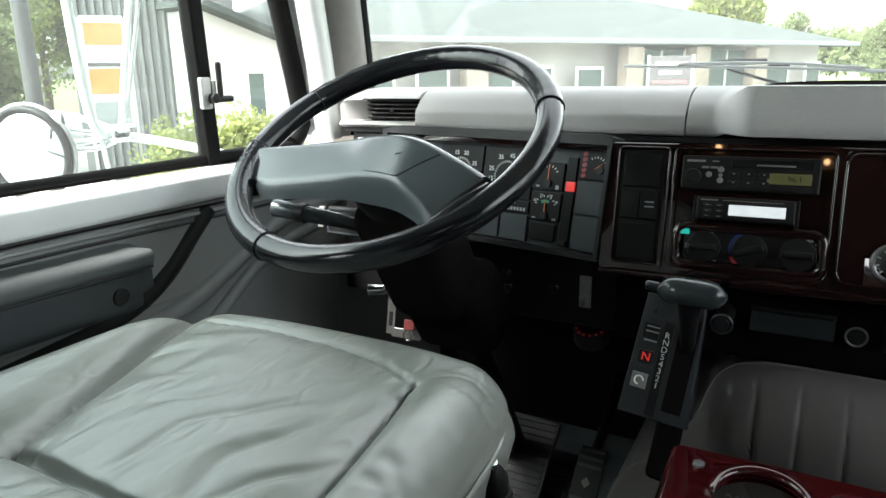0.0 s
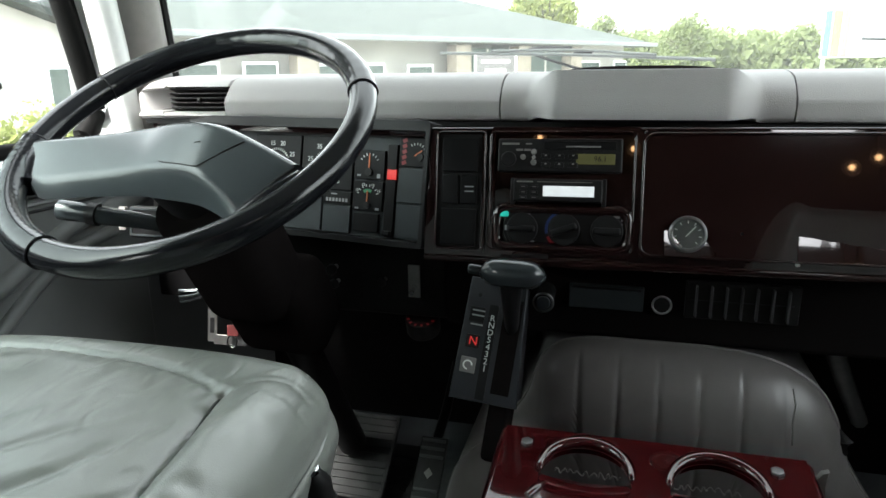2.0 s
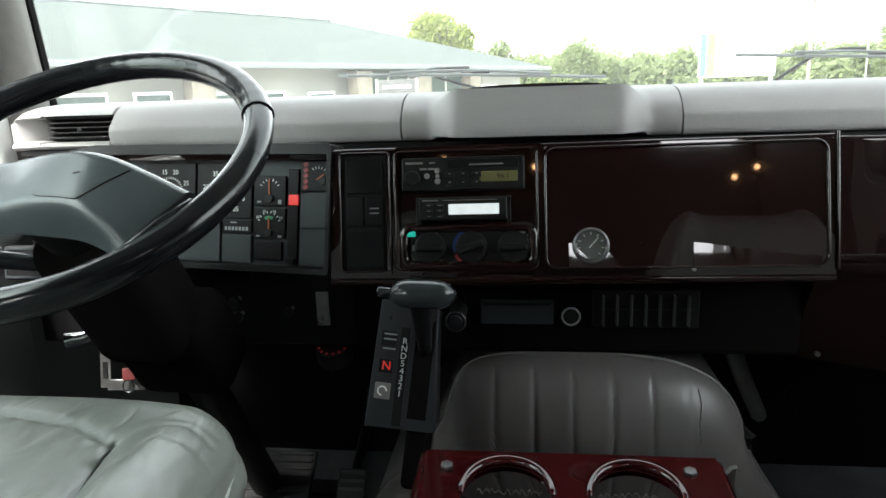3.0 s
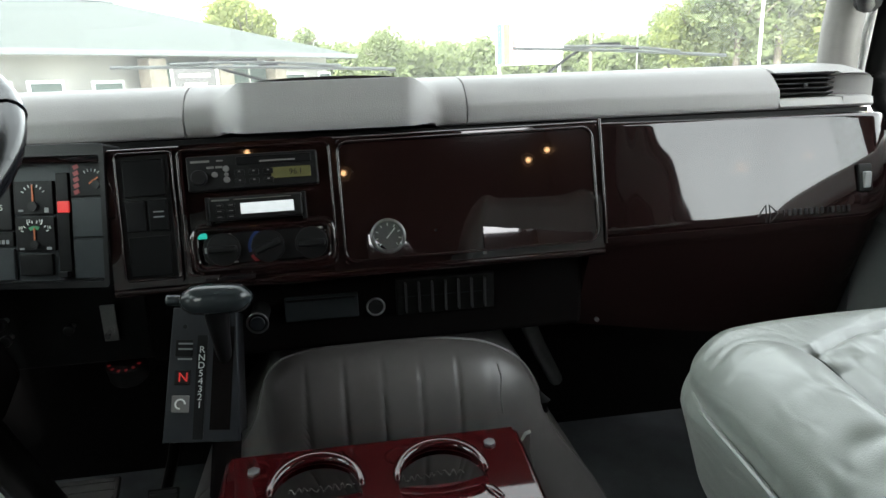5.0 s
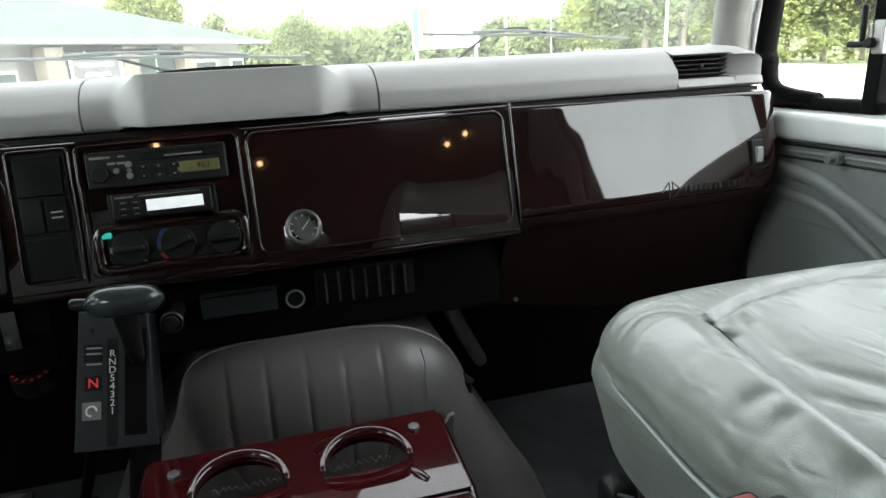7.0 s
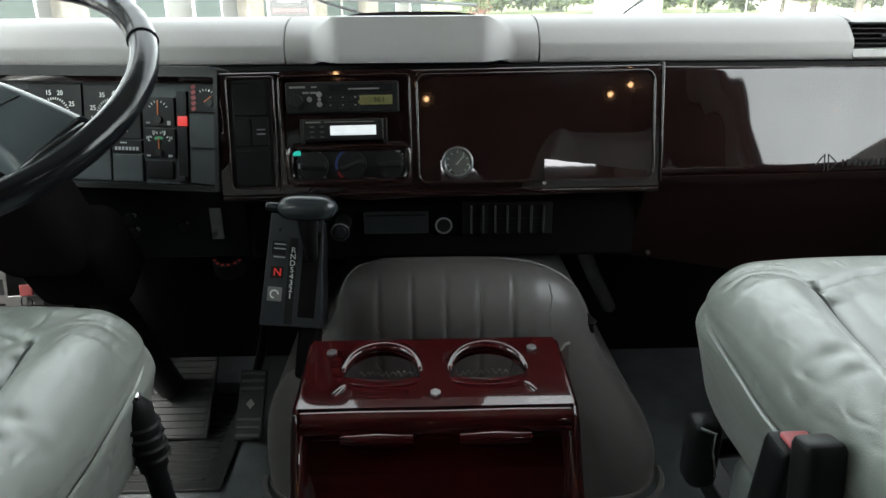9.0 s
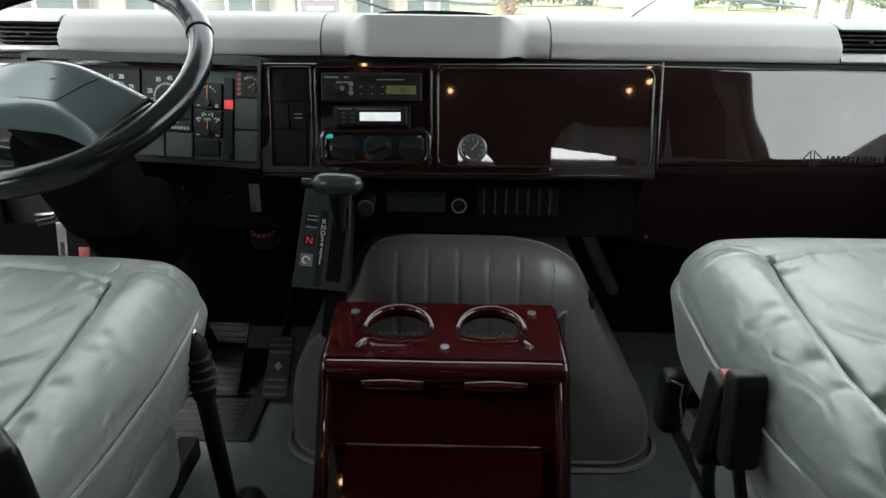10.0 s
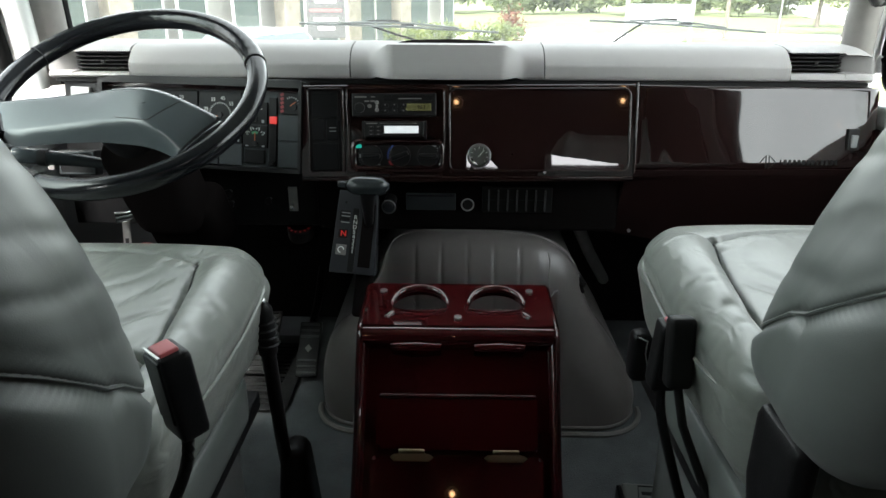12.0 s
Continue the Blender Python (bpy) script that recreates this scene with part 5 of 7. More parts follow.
bm = bmesh.new()
w = 0.176
prof = [(-0.225, 0.0), (-0.225, 0.492), (-0.358, 0.474), (-0.371, 0.458), (sloped(0.30), 0.30), (sloped(0.0), 0.0)]
vs = [[bm.verts.new((XC + sx * w, y, z)) for y, z in prof] for sx in (-1, 1)]
n = len(prof)
for i in range(n):
    if i > 1:
        bm.faces.new((vs[0][i], vs[0][(i + 1) % n], vs[1][(i + 1) % n], vs[1][i]))
bm.faces.new(vs[0])
bm.faces.new(vs[1][::-1])
part("body", bm, CONSOLE, con, smooth=False)
# top board with two holes, sloping a little towards the seats
TOPM = pose(XC, -0.290, 0.4880, 6.0, 0, 0)


def hole_edge(hx, hy, r, a):
    """The rim of a cup hole: round at the far side, squared at the near side where the board is scooped."""
    dx, dy = math.cos(a), math.sin(a)
    reach = r if dy > 0 else 1 / ((abs(dx) / r) ** 4 + (abs(dy) / 0.047) ** 4) ** 0.25
    return hx + reach * dx, hy + reach * dy


def holed_board(x0, y0, x1, y1, holes, z0, z1):
    """A board with round holes, filled strip by strip."""
    b = bmesh.new()
    edges = [x0, (holes[0][0] + holes[1][0]) / 2, x1]
    for (hx, hy, r), a, c2 in zip(holes, edges, edges[1:]):
        corners = [math.atan2(cy - hy, cx - hx) % (2 * math.pi) for cx in (a, c2) for cy in (y0, y1)]
        angles = sorted(corners + [2 * math.pi * (k + 0.5) / 40 for k in range(40)])
        n = len(angles)
        ring = []
        for q in angles:
            dx, dy = math.cos(q), math.sin(q)
            reach = min((c2 - hx if dx > 0 else hx - a) / max(1e-6, abs(dx)), (y1 - hy if dy > 0 else hy - y0) / max(1e-6, abs(dy)))
            ring.append((hole_edge(hx, hy, r, q), (hx + reach * dx, hy + reach * dy)))
        inner = [[b.verts.new((*p[0], z)) for p in ring] for z in (z0, z1)]
        outer = [[b.verts.new((*p[1], z)) for p in ring] for z in (z0, z1)]
        for k in range(n):
            m2 = (k + 1) % n
            b.faces.new((inner[1][k], outer[1][k], outer[1][m2], inner[1][m2]))
            b.faces.new((inner[0][m2], outer[0][m2], outer[0][k], inner[0][k]))
            b.faces.new((inner[0][k], inner[1][k], inner[1][m2], inner[0][m2]))
            if abs(outer[0][k].co.x - edges[1]) > 1e-4 or abs(outer[0][m2].co.x - edges[1]) > 1e-4:
                b.faces.new((outer[0][m2], outer[1][m2], outer[1][k], outer[0][k]))
    bmesh.ops.remove_doubles(b, verts=b.verts, dist=1e-4)
    return b


HOLES = ((-0.073, -0.006, 0.0525), (0.073, -0.006, 0.0525))
tb = part("top_board", holed_board(-0.176, -0.085, 0.176, 0.066, HOLES, -0.004, 0.010), CONSOLE, con, smooth=False)
tb.matrix_basis = TOPM
for hx, hy, r in HOLES:
    arch = [(hx + r * math.cos(radians(-6 + 192 * k / 36)), hy + r * math.sin(radians(-6 + 192 * k / 36)), 0.009 + 0.003 * max(0.0, math.sin(math.pi * k / 36)) ** 0.8) for k in range(37)]
    rim = part("cup_rim", tube(arch, 0.008, 14, radii=[0.003 + 0.0050 * math.sin(math.pi * k / 36) ** 0.5 for k in range(37)]), CONSOLE, con)
    rim.matrix_basis = TOPM
    collar = bmesh.new()
    inner_w = [[collar.verts.new((hx + (x - hx) * g, hy + (y - hy) * g, zz)) for x, y, zz in pts] for g, pts in ((0.985, arch), (0.985, [(x, y, -0.004) for x, y, _ in arch]), (1.10, [(x, y, 0.008) for x, y, _ in arch]), (1.04, [(x, y, 0.010 + 0.6 * (zz - 0.010)) for x, y, zz in arch]), (1.0, [(x, y, zz + 0.002) for x, y, zz in arch]))]
    for p, q in zip(inner_w, inner_w[1:] + inner_w[:1]):
        for k in range(36):
            collar.faces.new((p[k], p[k + 1], q[k + 1], q[k]))
    cw = part("cup_collar", collar, CONSOLE, con)
    cw.matrix_basis = TOPM
    scoop = bmesh.new()
    rows = []
    for k in range(25):
        a = radians(191 + 158 * k / 24)
        ex, ey = hole_edge(hx, hy, r, a)
        rows.append([scoop.verts.new((ex, ey + (hy - 0.0030 - ey) * g, 0.0102 - 0.014 * g ** 1.6 * max(0.0, math.sin(math.pi * k / 24)) ** 0.5)) for g in (0.0, 0.1, 0.25, 0.5, 0.75, 1.0)])
    for p, q in zip(rows, rows[1:]):
        for k in range(5):
            scoop.faces.new((p[k], q[k], q[k + 1], p[k + 1]))
    sp = part("cup_scoop", scoop, CONSOLE, con)
    sp.matrix_basis = TOPM
    sgn = 1 if hx > 0 else -1
    part("scoop_ridge", tube([(hx + sgn * 0.045, hy - 0.026, 0.0075), (hx + sgn * 0.052, hy - 0.040, 0.0095), (hx + sgn * 0.060, hy - 0.053, 0.0085)], 0.006, 12, radii=[0.004, 0.0065, 0.005]), CONSOLE, con).matrix_basis = TOPM
    pts = [(XC + hx - 0.042 + 0.084 * k / 90, -0.208 + 0.003 * noise.noise((k * 0.3, 2.0, hx)), 0.437 + 0.0075 * math.sin(k * 0.62 + 2.5 * noise.noise((k * 0.11, hx * 9, 0))) * (0.25 + 1.1 * abs(noise.noise((k * 0.09, hx * 5, 3.0)))) + 0.004 * noise.noise((k * 0.05, hx * 7, 8.0))) for k in range(91)]
    part("torn_edge", tube(pts, 0.0013, 5), FOAM, con, "ragged grey foam edge behind the cup hole")
part("front_edge", tube([(XC - 0.172, -0.3745, 0.4650), (XC - 0.1, -0.3745, 0.4657), (XC, -0.3745, 0.4650), (XC + 0.1, -0.3745, 0.4657), (XC + 0.172, -0.3745, 0.4650)], 0.0205, 20), CONSOLE, con)
for sgn in (-1, 1):
    part("side_rail", tube([(XC + sgn * 0.174, -0.23, 0.4945), (XC + sgn * 0.175, -0.366, 0.4785), (XC + sgn * 0.175, -0.386, 0.460), (XC + sgn * 0.172, sloped(0.30), 0.30), (XC + sgn * 0.172, sloped(0.02), 0.02)], 0.010, 10), CONSOLE, con)
SLM = Matrix.Translation((XC, sloped(0.475), 0.475)) @ Matrix.Rotation(-math.atan(0.76), 4, "X") @ pose(0, 0, 0, 90, 0, 0)
for name, y0, y1, half in (("drawer_panel", -0.212, -0.118, 0.140), ("lower_door", -0.56, -0.222, 0.148)):
    d = part(name, prism(rounded_rect(-half, y0 - y1, half, 0, 0.008), -0.002, 0.014, 0.007, 5), CONSOLE, con)
    d.matrix_basis = SLM @ pose(0, y1, 0, -3.0, 0, 0)
for yy in (-0.121, -0.209):
    edge = part("panel_edge", tube([(-0.137, yy, 0.012), (0.0, yy, 0.0125), (0.137, yy, 0.012)], 0.0045, 12), CONSOLE, con)
    edge.matrix_basis = SLM
for sgn in (-1, 1):
    lip = part("finger_lip", tube([(sgn * 0.030, -0.035, 0.014), (sgn * 0.076, -0.035, 0.016), (sgn * 0.120, -0.035, 0.014)], 0.010, 16, radii=[0.008, 0.0105, 0.008]), CONSOLE, con)
    lip.matrix_basis = SLM
for hx in (-0.078, 0.084):
    hg = part("hinge", prism([(-0.038, 0.002), (-0.031, 0.007), (-0.020, 0.008), (-0.018, 0.013), (0.018, 0.013), (0.020, 0.008), (0.031, 0.007), (0.038, 0.002), (0.030, -0.005), (-0.030, -0.005)], 0.0, 0.003, 0.001), BRASS, con, "antique brass hinge")
    hg.matrix_basis = SLM @ pose(hx, -0.226, 0.0135)
    part("hinge_pin", cyl((0, 0.012, 0.004), 0.0042, 0.045, "x", n=12, bevel=0.001), BRASS, hg)
    for sx in (-0.026, 0.026):
        part("screw", cyl((sx, 0.001, 0.0032), 0.003, 0.002, "z", n=10), BRASS, hg)
for bx, by in ((-0.146, -0.258), (0.140, -0.255), (0.0, -0.352)):
    b = part("bolt", cyl((0, 0, 0), 0.0080, 0.005, "z", n=6, bevel=0.0015), STEEL_DARK, con)
    b.location = (bx + XC, by, 0.4880 + 0.012 + (by + 0.29) * 0.105)
    b.rotation_euler = (radians(6.0), 0, 0)


# ---- seats ----
def nearest(q, line):
    best = 9.0
    p = Vector((q.x, q.y))
    for a, b in zip(line, line[1:]):
        a, b = Vector(a), Vector(b)
        t = max(0, min(1, (p - a).dot(b - a) / (b - a).length_squared))
        best = min(best, (p - a.lerp(b, t)).length)
    return best


def seat(name, x, z, inner, label, depth, back_y, back_half, fold_at, low):
    """A captain's seat. inner: +1 where its inner side is towards +x."""
    s = thing(name, pose(x, -0.60, z), label, "seat", group="front seats")
    yc = 0.265 - depth
    seam_i = [(inner * 0.162, 0.114), (inner * 0.180, 0.02), (inner * 0.192, -0.06), (inner * 0.204, -0.15), (inner * 0.206, -0.34)]
    seam_o = [(-inner * 0.215, 0.155), (-inner * 0.185, 0.07), (-inner * 0.150, -0.02), (-inner * 0.118, -0.11), (-inner * 0.104, -0.160), (-inner * 0.108, -0.34)]
    seam_f = [(-inner * 0.215, 0.155), (-inner * 0.10, 0.172), (inner * 0.03, 0.164), (inner * 0.10, 0.146), (inner * 0.162, 0.114)]
    seam_f2 = [(inner * 0.162, 0.114), (inner * 0.185, 0.138), (inner * 0.215, 0.150), (inner * 0.24, 0.14)]
    seam_f3 = [(-inner * 0.215, 0.155), (-inner * 0.245, 0.165)]
    seam_r = [(-inner * 0.104, -0.160), (0.0, -0.166), (inner * 0.205, -0.170)]

    def across(line, y):
        """Distance of a lengthwise seam from the middle line."""
        for (x0, y0), (x1, y1) in zip(line, line[1:]):
            if y >= y1:
                f = max(0.0, min(1.0, (y0 - y) / (y0 - y1)))
                return x0 + (x1 - x0) * f
        return line[-1][0]

    def lift(q, side, y0):
        """Height of the leather over the plain cushion at a point in plan."""
        di, do, df, d2, d3 = (nearest(q, l) for l in (seam_i, seam_o, seam_f, seam_f2, seam_f3))
        d = min(di, do, df)
        dr = nearest(q, seam_r)
        u = q.x * inner
        ui, uo = across(seam_i, q.y) * inner, across(seam_o, q.y) * inner
        front = max(0.0, min(1.0, (q.y - 0.02) / 0.14))
        yf = max([a[1] + (b[1] - a[1]) * (u - a[0] * inner) / ((b[0] - a[0]) * inner) for a, b in zip(seam_f, seam_f[1:]) if a[0] * inner <= u <= b[0] * inner] or [0.114 if u > 0 else 0.155])
        inside = uo < u < ui and q.y < yf
        dz = -0.014 * max(0, (y0 - 0.10) / 0.165) ** 2
        if u >= ui:
            # inner bolster: a plump roll
            f = min(1.0, (u - ui) / (0.255 - ui))
            dz += 0.016 * math.sin(math.pi * min(1.0, 0.80 * f)) * (1 - front * front)
        elif u <= uo:
            f = min(1.0, (uo - u) / (0.255 + uo))
            dz += 0.026 * math.sin(math.pi * min(1.0, 0.80 * f)) * (1 - front ** 3)
        elif inside:
            f = (u - uo) / max(0.02, ui - uo)
            dz += (0.006 * math.sin(math.pi * f) - 0.004 - 0.006 * math.exp(-di / 0.03)) * min(1.0, df / 0.03) ** 2
        # seams: a deep tuck beside the bolsters and at the rear, a shallow one along the front
        back_on = uo < u < ui and q.y < -0.12
        tuck = min(di, do, dr if back_on else 9.0)
        deep = 1 - 0.6 * max(0.0, min(1.0, (q.y - 0.0) / 0.09))
        dz -= deep * (0.009 * math.exp(-tuck / 0.012) + 0.012 * math.exp(-(tuck / 0.0045) ** 2))
        dz -= 0.003 * math.exp(-df / 0.012) + 0.005 * math.exp(-(df / 0.005) ** 2)
        dz -= 0.0016 * math.exp(-(d2 / 0.0045) ** 2) + 0.003 * math.exp(-d3 / 0.012)
        if uo < u < ui and q.y < -0.17:
            dz += 0.012 * math.sin(math.pi * min(1.0, (-0.17 - q.y) / 0.12))
        # a short pucker at the front inner corner of the middle panel
        v = Vector((q.x - inner * 0.162, q.y - 0.114))
        dz += 0.004 * math.exp(-((v - Vector((-inner * 0.006, 0.008))).length / 0.009) ** 2) - 0.003 * math.exp(-((v - Vector((-inner * 0.016, -0.004))).length / 0.010) ** 2)
        if inside:
            # slack folds running from the inner front to the outer rear
            k = 0.96 * u - 0.28 * q.y
            m2 = 0.28 * u + 0.96 * q.y
            bend = 0.05 * noise.noise((m2 * 5, k * 3, 2.0)) + 0.02 * noise.noise((m2 * 13, k * 6, 5.0))
            ease = min(1.0, tuck / 0.03, df / 0.02) * (0.35 + 0.9 * max(0.0, noise.noise((u * 5, q.y * 5, 9.0 + inner)) + 0.3))
            dz += 0.0085 * noise.noise(((k + bend) * 11, m2 * 3.8, 1.3 + inner)) * ease
            r = noise.noise(((k + bend) * 15, m2 * 5.0, 6.3 + inner))
            dz -= 0.0046 * max(0.0, 1 - 4.0 * abs(r)) ** 1.5 * ease
            dz += 0.0018 * math.sin(q.x * 260 + 5 * noise.noise((q.x * 20, 0, 1))) * math.exp(-df / 0.012) * min(1, df / 0.004) * min(1.0, di / 0.04)
            # gathers towards the rear seam
            dz += 0.0028 * noise.noise((u * 34 + q.y * 6, q.y * 7, 4.0)) * math.exp(-dr / 0.05)
        elif u > ui and q.y < 0.11:
            # creases across the bolster, gathered about its middle
            keep = math.exp(-((u - 0.250) / 0.034) ** 2)
            for k, (cy, w, amp) in enumerate(((0.050, 0.008, 0.0016), (-0.030, 0.008, 0.0040), (-0.056, 0.006, 0.0028), (-0.118, 0.009, 0.0044), (-0.165, 0.006, 0.0024))):
                c = cy - 0.40 * (0.24 - u) + 0.010 * noise.noise((side * 7, k * 3.1, inner))
                dz -= 0.6 * amp * (math.exp(-((q.y - c) / w) ** 2) - 0.7 * math.exp(-((q.y - c - 2.3 * w) / (1.8 * w)) ** 2)) * keep
            dz += 0.003 * noise.noise((u * 10, q.y * 12, 5.5 * inner)) * min(1.0, di / 0.02)
        elif u < uo:
            dz += 0.003 * noise.noise((u * 9, q.y * 9, 7.5 * inner)) * min(1.0, do / 0.02)
        return dz

    def plan(q):
        y0, side = q.y, abs(q.x) / 0.264
        q.x *= 1 - 0.03 * max(0, -y0 / 0.27) - 0.09 * max(0, (y0 - 0.12) / 0.145) ** 2
        q.y += -0.045 * side ** 3 * max(0, y0 / 0.26) ** 1.5
        return q

    def cushion(q):
        q.y += yc
        y0, side = q.y, abs(q.x) / 0.264
        top = max(0.0, min(1.0, (q.z + 0.0) / 0.09))
        low = max(0.0, 0.035 - q.z)
        q = plan(q)
        q.x *= 1 - 0.75 * low - 0.014 * math.exp(-((q.z - 0.035 - 0.030 * max(0, y0 / 0.26)) / 0.010) ** 2) * (1 if side > 0.8 else 0)
        if y0 > 0:
            q.y -= 0.25 * low * y0 / 0.26
        if top > 0:
            q.z += lift(q, side, y0) * top
        return q

    part("cushion", soft_box((0.264, depth, 0.105), 0.072, 140, cushion, (0, 0, -0.105)), LEATHER, s, angle=180)
    for line in (seam_i,):
        pts = []
        for p in smooth_line([(px, py, 0) for px, py in line], 8):
            if p.y > 0.265 - 2 * depth + 0.06:
                pts.append((p.x, p.y, lift(p, abs(p.x) / 0.264, p.y) + 0.0035))
        part("seam", tube(pts, 0.0015, 5), SEAM, s)

    def loop(zz, grow):
        pts = []
        for k in range(72):
            a = 2 * math.pi * k / 72
            cx, cy = math.cos(a), math.sin(a)
            r = (abs(cx) ** 5 + abs(cy) ** 5) ** -0.2
            q = plan(Vector((0.264 * cx * r, depth * cy * r + yc, 0)))
            pts.append((q.x * grow, q.y * grow, zz + 0.030 * max(0, q.y / 0.26) + 0.003 * math.sin(a * 5)))
        return pts

    part("cushion_piping", tube(loop(-0.072, 1.0), 0.0026, 6, True), LEATHER, s)
    part("seat_pan", soft_box((0.232, depth - 0.09, 0.05), 0.03, 8, None, (0, yc - 0.07, -0.235)), LEATHER_SHADED, s)
    base_h = z - 0.27
    part("pedestal", box((0, yc, -0.27 - base_h / 2), (0.36, 0.40, base_h), 0.02), DOOR_VINYL, s)
    part("slide_rail", box((inner * 0.20, yc, -0.30), (0.03, 0.44, 0.035), 0.004), BLACK, s)

    def width(zw):
        """Half width of the backrest at a height over the floor."""
        for (z0, h0), (z1, h1) in zip(back_half, back_half[1:]):
            if zw <= z1:
                f = max(0.0, (zw - z0) / (z1 - z0))
                return h0 + (h1 - h0) * f
        return back_half[-1][1]

    zc, half_z = (1.03 + low) / 2, (1.03 - low) / 2
    by = back_y + 0.60

    def back(q):
        x0, y0, z0 = q.x, q.y, q.z
        zw, yw = zc + z0 * 0.98 + y0 * 0.19, back_y + y0 * 0.98 - z0 * 0.19
        side = abs(x0) / 0.30
        fold = zw - (fold_at[1] + 0.8 * (fold_at[0] - yw))
        wide = sum(width(zw + d) for d in (-0.05, -0.03, -0.01, 0.01, 0.03, 0.05)) / 6
        q.x *= wide / 0.30
        if y0 > 0:
            q.y += 0.024 * math.exp(-((side - 0.82) / 0.18) ** 2) - 0.020 * (1 - side ** 2)
            q.y += 0.003 * noise.noise((x0 * 8, z0 * 8, 2.2))
        else:
            q.y -= 0.020 * (1 - side ** 2)
            # the pocket below the fold stands a little proud, with a doubled welt over it
            q.y -= 0.014 / (1 + math.exp(max(-40, min(40, fold / 0.006))))
            q.y += 0.009 * math.exp(-(fold / 0.006) ** 2) + 0.002 * math.exp(-((fold - 0.020) / 0.006) ** 2)
            r = noise.noise((x0 * 5 + z0 * 3, z0 * 7, 8.2 + inner))
            q.y += 0.0030 * r
            r = noise.noise((x0 * 3.4, z0 * 15, 3.2 + inner))
            q.y += 0.0014 * max(0, 1 - 4 * abs(r)) * min(1, max(0, fold / 0.1))
        if side > 0.7:
            q.x -= math.copysign(1.0, x0) * (0.007 * math.exp(-(fold / 0.006) ** 2) - 0.004 / (1 + math.exp(max(-40, min(40, fold / 0.006)))))
            q.x -= math.copysign(0.004, x0) * noise.noise((z0 * 9, y0 * 7, 3.3 + inner))
            r = noise.noise((z0 * 16 + y0 * 9, y0 * 5, 6.3 + inner))
            q.x -= math.copysign(0.002, x0) * max(0.0, 1 - 4 * abs(r)) * min(1.0, max(0.0, fold / 0.05))
        return q

    bk = part("backrest", soft_box((0.30, 0.080, half_z), 0.066, 104, back), LEATHER_SHADED, s, angle=180)
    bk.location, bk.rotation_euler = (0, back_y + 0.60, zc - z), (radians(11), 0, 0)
    for lift_up, r in ((0.004, 0.0022),):
        pts = []
        for k in range(25):
            a = radians(-78 + 156 * k / 24)
            x0, y0 = inner * (0.234 + 0.066 * math.cos(a)), 0.066 * math.sin(a) + 0.014 * max(-1, min(1, a / 0.4))
            z0 = 0.0
            for _ in range(12):
                yw = back_y + y0 * 0.98 - z0 * 0.19
                z0 = (fold_at[1] + lift_up + 0.8 * (fold_at[0] - yw) - zc - y0 * 0.19) / 0.98
            if abs(z0) < half_z - 0.05:
                pts.append(back(Vector((x0, y0, z0))) + Vector((inner * 0.0005 * math.cos(a), 0.0005 * math.sin(a), 0)))
        part("welt", tube(pts, r, 6), LEATHER_SHADED, bk)
    part("recliner_cover", soft_box((0.014, 0.042, 0.080), 0.012, 10, lambda q: Vector((q.x, q.y - 0.35 * max(0, -q.z), q.z)), (inner * 0.254, by + 0.015, -0.095)), BLACK, s, "black recliner hinge cover")
    return s


seat("driver_seat", -0.574, 0.655, 1, "grey-green leather driver seat with soft creased cushion", 0.300, -1.05, ((0.57, 0.25), (0.62, 0.275), (0.69, 0.308), (0.76, 0.316), (0.87, 0.302), (0.97, 0.250), (1.07, 0.200), (1.3, 0.16)), (-1.08, 0.800), 0.60)
seat("passenger_seat", 0.554, 0.700, -1, "grey-green leather passenger seat with creased bolster", 0.275, -0.96, ((0.56, 0.25), (0.64, 0.262), (0.70, 0.276), (0.75, 0.278), (0.85, 0.258), (0.94, 0.222), (1.05, 0.180), (1.3, 0.14)), (-0.93, 0.778), 0.660)
rv = thing("seat_lever", pose(0.304, -0.475, 0.490), "black seat height knob with worn chrome edge", "lever")
part("knob", soft_box((0.018, 0.020, 0.045), 0.014, 8), BLACK, rv)
part("edge", tube([(-0.012, -0.018, 0.042), (0.004, -0.021, 0.036), (0.002, -0.022, 0.015), (0.010, -0.022, -0.02)], 0.0022, 6), CHROME, rv)
part("arm", tube([(0.0, 0.0, 0.0), (0.05, 0.01, -0.005), (0.09, 0.01, -0.01)], 0.012, 8), BLACK, rv)


def buckle(name, m, label, stem, half):
    b = thing(name, m, label, "seat belt buckle", group="seat belt buckles")
    body = soft_box((half, 0.016, 0.050), 0.006, 10)
    part("housing", body, BLACK, b)
    part("release", box((0.0, -0.002, 0.0512), (half * 1.15, 0.020, 0.006), 0.002), RED_BUTTON, b, "red release button")
    part("slot_edge", box((0.0, -0.0145, 0.0512), (half * 1.5, 0.003, 0.004), 0.001), STEEL, b)
    part("side_plate", box((0.0, -0.016, 0.01), (half * 1.45, 0.004, 0.075), 0.002), BLACK, b)
    part("webbing", tube(smooth_line(stem, 6), 0.007, 8), BLACK, b, "black belt stalk")
    return b


